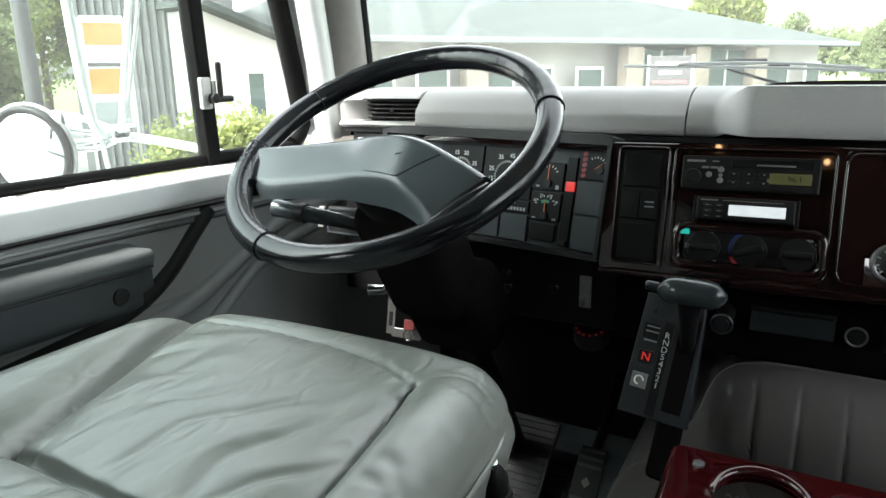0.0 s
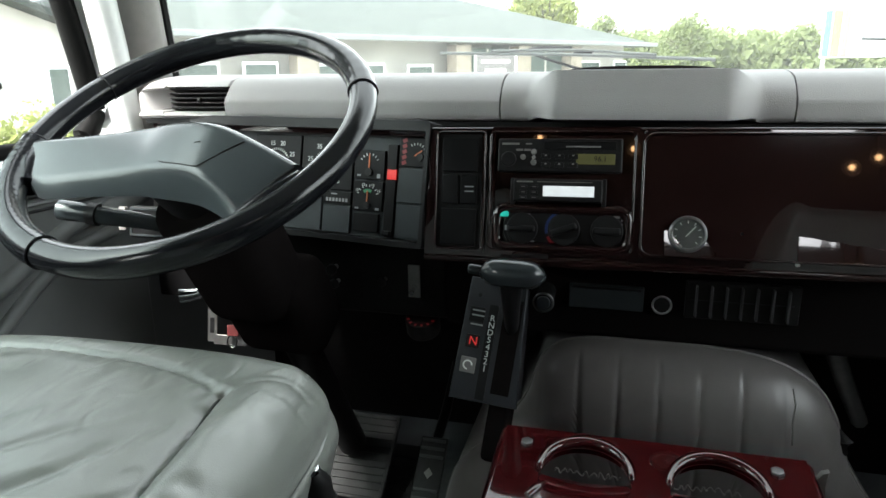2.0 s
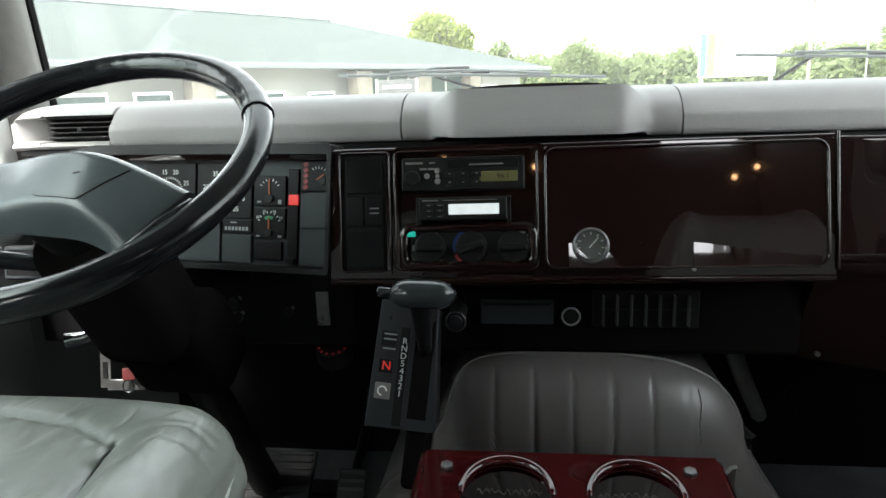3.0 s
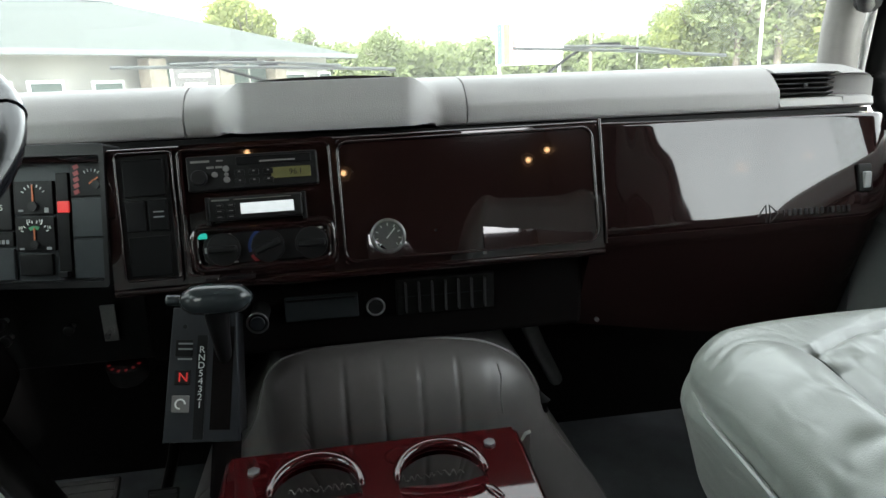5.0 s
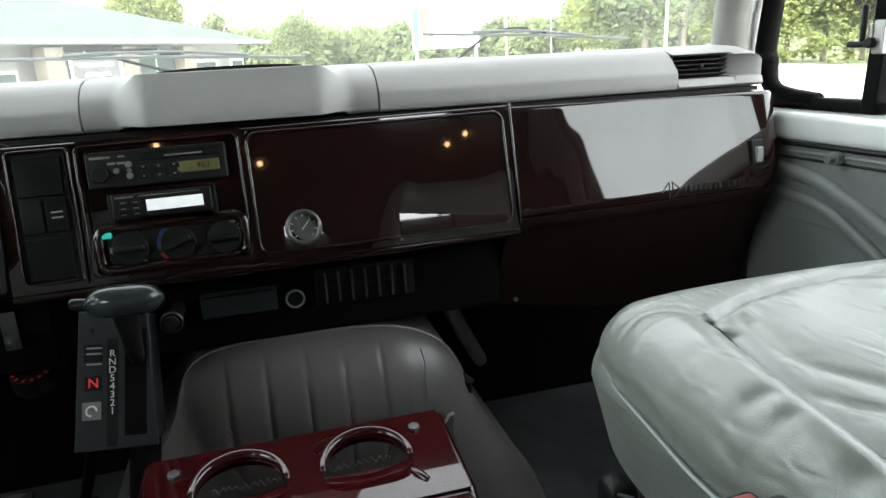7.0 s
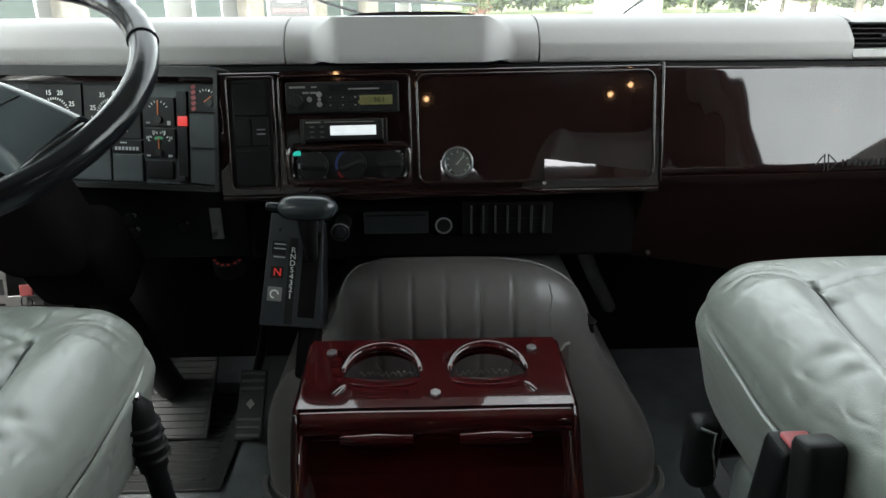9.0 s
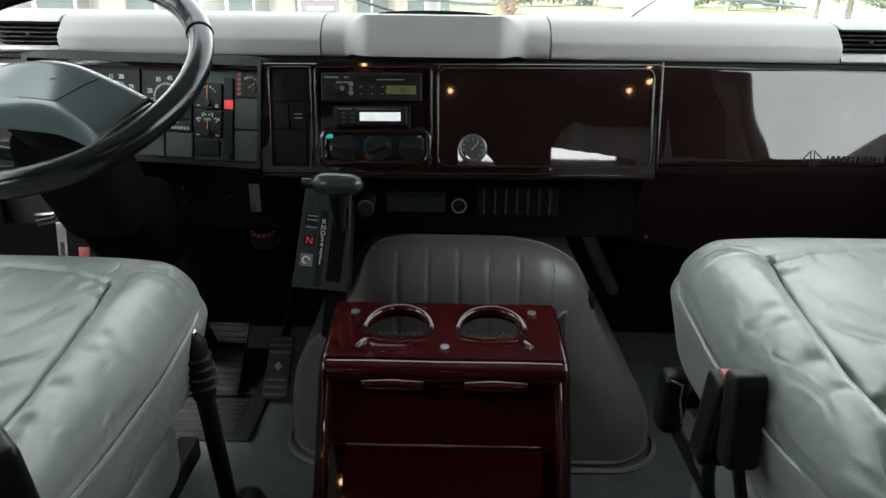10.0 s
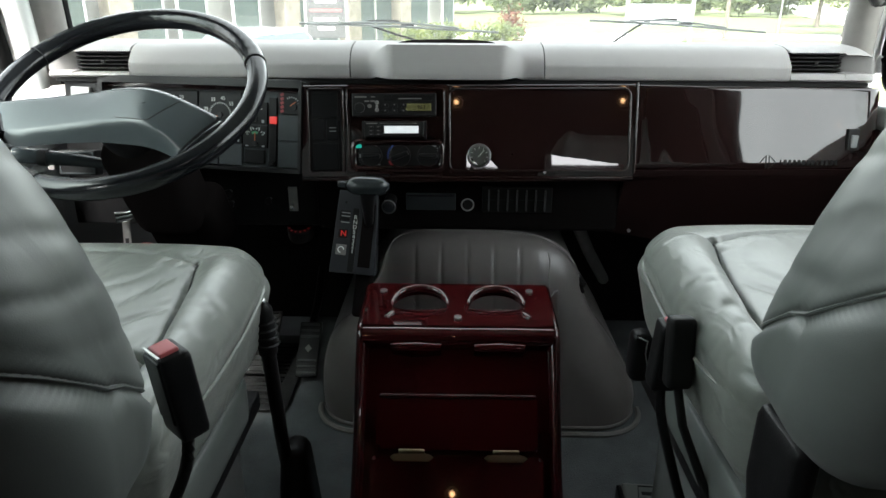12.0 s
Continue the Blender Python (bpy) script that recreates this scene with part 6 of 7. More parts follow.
buckle("belt_buckle", pose(-0.286, -0.885, 0.673, 6, 0, -42), "black belt buckle with red button beside the driver seat", [(0, 0, -0.04), (-0.01, -0.01, -0.10), (-0.05, -0.045, -0.2), (-0.09, -0.08, -0.32)], 0.022)
buckle("belt_buckle", pose(0.277, -0.676, 0.604, 4, 2, 4), "black belt buckle with red button beside the passenger seat", [(0, 0, -0.04), (0.010, 0.0, -0.10), (0.04, -0.03, -0.2), (0.09, -0.07, -0.34), (0.13, -0.1, -0.50)], 0.019)
bg = thing("belt_guard", pose(0.279, -0.712, 0.628, -10, 1, 4), "black leather belt cover beside the passenger seat", "belt cover")
part("cover", soft_box((0.0165, 0.013, 0.047), 0.007, 10), RUBBER, bg)
part("strap", tube([(0.0, 0.0, -0.04), (0.012, 0.0, -0.10), (0.04, -0.02, -0.18), (0.07, -0.05, -0.28)], 0.006, 8), RUBBER, bg)

# ---- parking brake lever ----
pb = thing("parking_brake", pose(-0.31, -0.40, 0.0), "long black parking brake lever with ribbed grip", "lever")
part("rod", tube(smooth_line([(0.004, 0.0, 0.10), (-0.010, -0.022, 0.22), (-0.008, -0.06, 0.40), (-0.004, -0.092, 0.54)], 6), 0.0125, 10), BLACK, pb)
gp = part("grip", tube([(-0.0055, -0.080, 0.49), (-0.004, -0.09, 0.53), (-0.004, -0.098, 0.575), (-0.004, -0.101, 0.59)], 0.016, 12, radii=[0.016, 0.017, 0.017, 0.008]), RUBBER, pb)
for k in range(4):
    part("grip_rib", tube([(-0.0045 + 0.0185 * math.cos(a * math.pi / 8), -0.084 - 0.004 * k + 0.0185 * math.sin(a * math.pi / 8), 0.508 + 0.016 * k) for a in range(16)], 0.003, 5, True), RUBBER, gp)
part("tip", cyl((-0.004, -0.1015, 0.592), 0.008, 0.008, "z", n=12, bevel=0.002), CHROME, gp)
part("boot", soft_box((0.035, 0.05, 0.13), 0.03, 10, lambda q: Vector((q.x * (1.0 - q.z * 2.2), q.y * (1.0 - q.z * 2.2), q.z)), (0.004, 0.0, 0.12)), BLACK, pb)

# ---- pedals, mat, bits on the floor ----
def pedal(name, m, w, h, label):
    p = thing(name, m, label, "pedal", group="pedals")
    part("plate", box((0, 0, 0), (w, h, 0.012), 0.003), MAT_RUBBER, p)
    for k in range(9):
        y = -h / 2 + h * (k + 0.5) / 9
        if abs(y) > 0.022:
            part("rib", box((0, y, 0.008), (w * 0.86, h / 26, 0.006), 0.001), PEDAL_RUBBER, p)
    part("emblem", prism([(-0.010, 0.0), (0.0, 0.012), (0.010, 0.0), (0.0, -0.012)], 0.006, 0.009), VINYL_LIP, p)
    part("arm", tube([(0, 0.06, -0.005), (0, 0.16, -0.05), (0.0, 0.30, -0.07)], 0.012, 8), BLACK, p)
    return p


pedal("brake_pedal", pose(-0.424, 0.250, 0.085, 42, 0, 0), 0.062, 0.165, "ribbed black rubber brake pedal")
mt = thing("floor_mat", pose(-0.62, 0.18, 0.004), "ribbed dark rubber mat under the pedals", "mat")
part("sheet", box((0, 0.08, 0.004), (0.34, 0.42, 0.008), 0.002), MAT_RUBBER, mt)
for k in range(16):
    part("rib", box((-0.01, -0.10 + 0.022 * k, 0.010), (0.28, 0.008, 0.005), 0.001), MAT_RUBBER, mt)
fr2 = thing("footrest", pose(-0.60, 0.28, 0.09, 38, 0, 0), "ribbed dark rubber toe board", "footrest")
part("board", box((0, 0, 0), (0.16, 0.20, 0.012), 0.003), MAT_RUBBER, fr2)
for k in range(12):
    part("rib", box((0, -0.09 + 0.0165 * k, 0.008), (0.145, 0.006, 0.004)), MAT_RUBBER, fr2)
bar = thing("dash_brace", Matrix(), "grey steel brace under the dashboard", "bracket")
part("strut", tube([(0.30, 0.17, 0.52), (0.36, 0.25, 0.40), (0.44, 0.38, 0.26)], 0.016, 8), STEEL, bar)
part("bracket", box((0.30, 0.165, 0.535), (0.05, 0.03, 0.04), 0.004), BLACK, bar)
fb = thing("floor_box", pose(0.400, -0.325, 0.027, 0, 0, -4), "small pale metal box with dark ends lying on the carpet", "box")
part("case", box((0, 0, 0.0), (0.078, 0.13, 0.046), 0.008, None, 3), FACE_GREY, fb)
part("slot", box((0.018, 0.030, 0.0232), (0.036, 0.010, 0.003), 0.001), BLACK, fb)
part("cord", tube([(-0.022, -0.03, 0.024), (-0.008, 0.02, 0.024), (-0.004, 0.052, 0.024), (0.034, 0.052, 0.024)], 0.0014, 6), BLACK, fb)
for sx in (-0.043, 0.043):
    part("end_cap", box((sx, 0, 0.0), (0.012, 0.12, 0.040), 0.004), BLACK, fb)

# ---- small lamps behind the seats ----
for x, y, z in ((0.0, -2.03, 1.475), (0.87, -2.03, 1.49), (0.97, -2.03, 1.535), (-0.42, -2.03, 1.52)):
    lamp = thing("wall_lamp", pose(x, y, z, -90, 0, 0), "small round warm lamp on the rear wall", "lamp", group="rear lamps")
    part("rim", tube([(0.034 * math.cos(a * math.pi / 10), 0.034 * math.sin(a * math.pi / 10), 0.02) for a in range(20)], 0.006, 6, True), BLACK, lamp)
    part("bulb", cyl((0, 0, 0.018), 0.011, 0.018, "z", n=16, bevel=0.004), BULB, lamp)

# ---- outside ----
GZ = -1.10
GRASS = mat("grass", (0.075, 0.092, 0.030), 0.9, vary=0.35, scale=0.6, second=200, bump=0.8, bump_scale=40)
CONCRETE = mat("pale_concrete", (0.27, 0.265, 0.25), 0.85, vary=0.12, scale=0.5, second=200, bump=0.3, bump_scale=60)
ASPHALT = mat("grey_road", (0.26, 0.26, 0.255), 0.85, vary=0.12, scale=0.4, second=300)
SIDING = mat("cream_siding", (0.34, 0.335, 0.31), 0.7, vary=0.05, scale=1.0)
ROOF = mat("pale_metal_roof", (0.038, 0.045, 0.043), 0.7, vary=0.06, scale=0.6, spec=0.1)
FASCIA_OUT = mat("grey_eave", (0.13, 0.145, 0.145), 0.6)
CORRUGATED = mat("grey_corrugated", (0.055, 0.06, 0.06), 0.5, vary=0.1, scale=1.0)
STONE = mat("tan_stone", (0.17, 0.15, 0.12), 0.85, vary=0.35, scale=3.0)
DARK_GLASS = mat("dark_window_glass", (0.06, 0.08, 0.075), 0.08, vary=0.1)
LEAF = mat("green_leaves", (0.17, 0.205, 0.095), 0.7, vary=0.12, scale=0.8, island=0.08)
LEAF_LIGHT = mat("light_green_leaves", (0.20, 0.23, 0.075), 0.7, vary=0.12, scale=0.8, island=0.08)
LEAF_RED = mat("russet_leaves", (0.16, 0.07, 0.045), 0.7, vary=0.3, scale=0.8, island=0.4)
BARK = mat("bark", (0.12, 0.10, 0.08), 0.9, vary=0.3, scale=6)
SIGN_WHITE = mat("white_sign_face", (0.50, 0.51, 0.53), 0.5, vary=0.03)
SIGN_BLUE = mat("blue_sign_band", (0.02, 0.06, 0.16), 0.5)
SIGN_ORANGE = mat("orange_sign_band", (0.26, 0.13, 0.03), 0.5)
SIGN_RED = mat("red_sign_band", (0.20, 0.05, 0.05), 0.5)
SIGN_DARK = mat("black_sign", (0.03, 0.03, 0.03), 0.5)
YELLOW = mat("yellow_banner", (0.22, 0.12, 0.02), 0.6)
CAR_WHITE = mat("white_car_paint", (0.75, 0.76, 0.77), 0.2, vary=0.03, coat=1.0)
CAR_GLASS = mat("car_glass", (0.05, 0.07, 0.08), 0.05)
ROCK = mat("grey_rock", (0.26, 0.25, 0.23), 0.9, vary=0.3, scale=3)



def see_through_leaves(m, amount):
    """Lets light through the leaves as well as off them."""
    nt = m.node_tree
    b = nt.nodes["Principled BSDF"]
    out = nt.nodes["Material Output"]
    tl = nt.nodes.new("ShaderNodeBsdfTranslucent")
    mix = nt.nodes.new("ShaderNodeMixShader")
    mix.inputs[0].default_value = amount
    nt.links.new(b.inputs["Base Color"].links[0].from_socket, tl.inputs["Color"])
    nt.links.new(b.outputs[0], mix.inputs[1])
    nt.links.new(tl.outputs[0], mix.inputs[2])
    nt.links.new(mix.outputs[0], out.inputs["Surface"])


for m in (LEAF, LEAF_LIGHT, LEAF_RED):
    see_through_leaves(m, 0.75)

bm = bmesh.new()
bmesh.ops.create_grid(bm, x_segments=40, y_segments=40, size=1500, matrix=Matrix.Translation((0, 0, GZ - 0.02)))
tagged(part("ground", bm, GRASS), "green grass", "ground", kind="structure")
tagged(part("pavement", box((-8, 4, GZ), (52, 60, 0.03)), CONCRETE), "pale concrete lot", "pavement", kind="structure")
tagged(part("pavement_drive", add_box(bmesh.new(), (16, 38, GZ + 0.004), (42, 7, 0.03), 0, Matrix.Rotation(radians(4), 4, "Z")), CONCRETE), "pale concrete drive", "pavement", kind="structure")
ROADM = Matrix.Translation((27, 26, GZ + 0.01)) @ Matrix.Rotation(-math.atan2(0.34, 0.94), 4, "Z")
rd = tagged(part("road", box((0, 60, 0.0), (12.5, 520, 0.04)), ASPHALT), "pale worn two-lane road", "road", kind="structure")
rd.matrix_world = ROADM
for k in range(40):
    ln = part("lane_mark", box((0, -140 + 10 * k, 0.022), (0.14, 3.0, 0.006)), YELLOW, rd)
lawn = part("lawn", box((0, 0, 0), (9.0, 26, 0.06)), GRASS)
lawn.matrix_world = Matrix.Translation((12.5, 24.0, GZ + 0.03)) @ Matrix.Rotation(radians(-20), 4, "Z")
tagged(lawn, "mown lawn along the road", "lawn", kind="structure")
lawn = part("lawn", box((0, 0, 0), (7.5, 4.5, 0.06)), GRASS)
lawn.matrix_world = Matrix.Translation((-1.0, 23.0, GZ + 0.03)) @ Matrix.Rotation(radians(-10), 4, "Z")
tagged(lawn, "small planted lawn", "lawn", kind="structure")


def leaf_cloud(bm, c, radius, count, size, rng, squash=0.8):
    """Small leaf tufts scattered through an uneven crown."""
    lobes = [(Vector((rng.uniform(-0.55, 0.55), rng.uniform(-0.55, 0.55), rng.uniform(-0.45, 0.55))) * radius, radius * rng.uniform(0.35, 0.62)) for _ in range(9)]
    for k in range(count):
        lc, lr = rng.choice(lobes)
        d = Vector((rng.gauss(0, 1), rng.gauss(0, 1), rng.gauss(0, 1))).normalized() * lr * rng.uniform(0.55, 1.0) ** 0.5
        p = Vector(c) + lc + Vector((d.x, d.y, d.z * squash))
        a = Vector((rng.gauss(0, 1), rng.gauss(0, 1), rng.gauss(0, 1))).normalized()
        b = a.orthogonal().normalized()
        s = size * rng.uniform(0.6, 1.3)
        if k % 4 == 0:
            p, s = Vector(c) + lc + Vector((d.x, d.y, d.z * squash)) * rng.uniform(0.2, 0.7), s * 2.2
        vs = [bm.verts.new(p + a * s), bm.verts.new(p + b * s * 0.6), bm.verts.new(p - a * s), bm.verts.new(p - b * s * 0.6)]
        bm.faces.new(vs)


def tree(x, y, height, spread, material, seed, label="leafy green tree beyond the lot", count=3000, leaf=0.24):
    rng = random.Random(seed)
    t = thing("tree", pose(x, y, GZ), label, "tree", group="trees")
    h = height
    bm = tube([(0, 0, 0), (0.08, 0.05, h * 0.3), (0.0, 0.1, h * 0.55), (0.05, 0.0, h * 0.85)], 0.2, 8, radii=[0.045 * h * 0.6, 0.035 * h * 0.6, 0.02 * h * 0.6, 0.006 * h])
    for k in range(5):
        a = rng.uniform(0, 6.28)
        z = h * rng.uniform(0.35, 0.6)
        add_tube(bm, [(0.04, 0.05, z), (spread * 0.4 * math.cos(a), spread * 0.4 * math.sin(a), z + h * 0.15), (spread * 0.75 * math.cos(a), spread * 0.75 * math.sin(a), z + h * 0.25)], 0.05, 6, radii=[0.012 * h, 0.007 * h, 0.003 * h])
    part("trunk", bm, BARK, t)
    bm = bmesh.new()
    leaf_cloud(bm, (0, 0, h * 0.58), spread, count, leaf, rng, min(1.3, h * 0.5 / spread))
    part("crown", bm, material, t, smooth=False)
    return t


def at(az, dist):
    return (dist * math.sin(radians(az)), -1.05 + dist * math.cos(radians(az)))


# main building: hip roof, eave wall running away to the right
U, V = Vector((0.54, 0.842, 0)), Vector((-0.842, 0.54, 0))
P0 = Vector((-12.4, 10.6, GZ))
BM = Matrix((U, V, Vector((0, 0, 1)))).transposed().to_4x4()
BM.translation = P0
bld = thing("office_building", BM, "long cream office building with pale hipped metal roof", "building")
LEN, DEP, EAVE = 25.0, 14.0, 3.0
bm = bmesh.new()
add_box(bm, (LEN / 2, DEP / 2 + 0.6, EAVE / 2), (LEN - 1.2, DEP - 1.2, EAVE))
part("wall", bm, SIDING, bld, smooth=False)
bm = bmesh.new()
o = 0.0
base = [bm.verts.new(p) for p in ((-0.4, 0.0, EAVE), (LEN, 0.0, EAVE), (LEN, DEP + 0.4, EAVE), (-0.4, DEP + 0.4, EAVE))]
ridge = [bm.verts.new(p) for p in ((5.0, DEP / 2, EAVE + 2.25), (LEN - 7.0, DEP / 2, EAVE + 2.25))]
for q in ((base[0], base[1], ridge[1], ridge[0]), (base[1], base[2], ridge[1]), (base[2], base[3], ridge[0], ridge[1]), (base[3], base[0], ridge[0]), tuple(base[::-1])):
    bm.faces.new(q)
rf = part("roof", bm, ROOF, bld, smooth=False)
part("ridge_cap", tube([(5.0, DEP / 2, EAVE + 2.26), (LEN - 7.0, DEP / 2, EAVE + 2.26)], 0.10, 6), FASCIA_OUT, rf)
part("gutter", box((LEN / 2, -0.04, EAVE - 0.06), (LEN + 0.2, 0.12, 0.16), 0.02), FASCIA_OUT, rf)
part("gutter", box((LEN + 0.04, DEP / 2, EAVE - 0.06), (0.12, DEP, 0.16), 0.02), FASCIA_OUT, rf)
part("downpipe", box((0.9, 0.5, EAVE / 2), (0.08, 0.08, EAVE)), SIDING, bld)
for x, w, z0, z1, kind in ((1.6, 1.0, 1.0, 2.2, "window"), (4.2, 1.1, 0.1, 2.2, "door"), (6.0, 0.9, 1.0, 2.2, "window"), (8.2, 1.0, 0.1, 2.15, "door"), (9.7, 0.9, 0.9, 2.15, "window"), (11.7, 0.95, 0.9, 2.1, "window"), (21.0, 1.2, 1.0, 2.2, "window"), (23.2, 0.8, 0.9, 2.2, "window")):
    wn = part(kind, box((x, 0.575, (z0 + z1) / 2), (w + 0.16, 0.06, z1 - z0 + 0.16), 0.01), WHITE_PAINT, bld)
    part("pane", box((x, 0.54, (z0 + z1) / 2), (w, 0.03, z1 - z0)), DARK_GLASS, wn)
# recessed entrance with dark glazing and stone piers
part("entrance_glass", box((16.4, 0.56, 1.4), (5.6, 0.06, 2.6)), DARK_GLASS, bld)
for k in range(6):
    part("mullion", box((13.7 + 1.08 * k, 0.52, 1.4), (0.08, 0.06, 2.6)), SIDING, bld)
for x in (2.9, 7.2, 13.2, 16.3, 19.4):
    part("stone_pier", box((x, 0.30, 1.4), (0.7, 0.5, 2.8), 0.03), STONE, bld)
part("stone_base", box((6.2, 0.50, 0.35), (11.0, 0.12, 0.7), 0.02), STONE, bld)

# white wing with a falling roofline, and a grey corrugated shed beside it
wx0, wy0 = at(-47.6, 14.2)
wx1, wy1 = at(-38.0, 16.4)
wing = thing("white_wing", Matrix.Translation((wx0, wy0, GZ)) @ Matrix.Rotation(math.atan2(wy1 - wy0, wx1 - wx0), 4, "Z"), "white building wing with sloping roof and narrow window", "building")
wl = math.hypot(wx1 - wx0, wy1 - wy0)
bm = bmesh.new()
pr2 = [(0, 0), (wl, 0), (wl, 2.35), (0, 3.30)]
fa = [bm.verts.new((x, 0, z)) for x, z in pr2]
fb = [bm.verts.new((x, 2.4, z)) for x, z in pr2]
bm.faces.new(fa)
bm.faces.new(fb[::-1])
for i in range(4):
    bm.faces.new((fa[i], fa[(i + 1) % 4], fb[(i + 1) % 4], fb[i]))
part("wall", bm, SIDING, wing, smooth=False)
part("roof", add_box(bmesh.new(), (wl / 2, 1.1, 2.90), (math.hypot(wl, 0.95) + 0.3, 2.9, 0.12), 0, Matrix.Rotation(math.atan2(0.95, wl), 4, "Y")), ROOF, wing)
wn = part("window", box((1.18, -0.03, 1.45), (0.52, 0.06, 1.5), 0.01), WHITE_PAINT, wing)
part("pane", box((1.18, -0.07, 1.45), (0.38, 0.03, 1.34)), DARK_GLASS, wn)
sx, sy = at(-47.4, 14.9)
ex, ey = at(-56.6, 15.6)
shed = thing("corrugated_shed", Matrix.Translation((sx, sy, GZ)) @ Matrix.Rotation(math.atan2(ey - sy, ex - sx), 4, "Z"), "tall grey corrugated metal shed", "building")
sl = math.hypot(ex - sx, ey - sy)
part("wall", box((sl / 2, -2.0, 2.6), (sl, 4.0, 5.2)), CORRUGATED, shed)
for k in range(int(sl / 0.16)):
    part("wall_rib", box((0.08 + 0.16 * k, 0.03, 2.6), (0.06, 0.06, 5.2), 0.01), CORRUGATED, shed)
wn = part("window", box((0.42, 0.05, 1.55), (0.36, 0.08, 1.0), 0.01), WHITE_PAINT, shed)
part("pane", box((0.42, 0.10, 1.55), (0.24, 0.03, 0.86)), DARK_GLASS, wn)
bx, by = at(-54.4, 12.5)
bn = thing("banner_sign", Matrix.Translation((bx, by, GZ)) @ Matrix.Rotation(radians(54.4), 4, "Z"), "upright banner with orange, yellow and white bands", "sign")
part("board", box((0, 0, 2.15), (0.62, 0.05, 1.75), 0.01), SIGN_WHITE, bn)
part("band", box((0, -0.03, 2.75), (0.56, 0.012, 0.34)), YELLOW, bn)
part("band", box((0, -0.03, 2.02), (0.56, 0.012, 0.40)), YELLOW, bn)
part("band", box((0, -0.03, 2.28), (0.56, 0.012, 0.06)), SIGN_DARK, bn)
part("picture_block", box((0, -0.03, 1.52), (0.52, 0.012, 0.36)), FASCIA_OUT, bn)
for s2 in (-1, 1):
    part("post", box((s2 * 0.34, 0, 1.5), (0.05, 0.05, 3.0)), STEEL, bn)

# roadside sign
sx, sy = at(16.1, 34.0)
sg = thing("roadside_sign", Matrix.Translation((sx, sy, GZ)) @ Matrix.Rotation(radians(-10), 4, "Z"), "white roadside sign with coloured bands and a notice board below", "sign")
part("upper_panel", box((0, 0, 3.25), (3.2, 0.3, 1.95), 0.03), SIGN_WHITE, sg)
for k, (m, w) in enumerate(((SIGN_BLUE, 0.26), (SIGN_ORANGE, 0.34), (SIGN_RED, 0.24))):
    part("band", box((-1.42 + 0.34 * k, -0.16, 3.25), (w, 0.02, 1.85)), m, sg)
for r in range(3):
    part("text_bar", box((0.6, -0.16, 3.75 - 0.5 * r), (1.6, 0.02, 0.18)), GREY_MARK, sg)
part("notice_board", box((0, 0, 1.35), (2.6, 0.2, 0.85), 0.02), SIGN_WHITE, sg)
part("board_frame", ring_slab(rounded_rect(-1.35, -0.47, 1.35, 0.47, 0.02), rounded_rect(-1.22, -0.36, 1.22, 0.36, 0.02), -0.13, -0.09), FASCIA_OUT, sg).matrix_basis = pose(0, -0.22, 1.35, 90, 0, 0)
for s2 in (-1, 1):
    part("post", box((s2 * 1.45, 0, 1.6), (0.16, 0.16, 3.2)), FASCIA_OUT, sg)
dx, dy = at(-10.6, 17.5)
ds = thing("directory_sign", Matrix.Translation((dx, dy, GZ)) @ Matrix.Rotation(radians(10), 4, "Z"), "black directory sign with white and red lines", "sign")
part("board", box((0, 0, 1.75), (0.95, 0.08, 1.25), 0.01), SIGN_DARK, ds)
for k, (m, w) in enumerate(((WHITE_MARK, 0.7), (WHITE_MARK, 0.5), (SIGN_RED, 0.78), (WHITE_MARK, 0.6), (WHITE_MARK, 0.4))):
    part("text_bar", box((0, -0.045, 2.2 - 0.21 * k), (w, 0.01, 0.07)), m, ds)
for s2 in (-1, 1):
    part("post", box((s2 * 0.5, 0, 1.2), (0.07, 0.07, 2.4)), STEEL, ds)

for az, d, r, h, lb, m in ((21.0, 40, 0.10, 9, "thin wooden utility pole", BARK), (33.4, 38, 0.07, 9, "thin white painted roadside pole", WHITE_PAINT), (24.6, 48, 0.06, 7, "thin grey metal roadside pole", STEEL)):
    x, y = at(az, d)
    p = thing("utility_pole", pose(x, y, GZ), lb, "pole", group="poles")
    part("shaft", cyl((0, 0, h / 2), r, h, "z", n=10), m, p)
    part("cap", cyl((0, 0, h + 0.03), r * 1.1, 0.06, "z", n=10), m, p)

x, y = at(-59.4, 9.5)
p = thing("lamp_post", pose(x, y, GZ), "dark green painted lamp post beside the shed", "lamp post")
part("shaft", cyl((0, 0, 3.2), 0.10, 6.4, "z", n=14, r2=0.075), SIGN_DARK, p)
part("foot", cyl((0, 0, 0.12), 0.17, 0.24, "z", n=14, bevel=0.03), CONCRETE, p)
# parked white car
cx, cy = at(-15.8, 15.0)
car = thing("parked_car", Matrix.Translation((cx, cy, GZ)) @ Matrix.Rotation(radians(70), 4, "Z"), "white sedan parked before the building", "car")


def car_shape(q):
    if q.z > 0.0:
        q.x *= 1 - 0.05 * q.z
    return q


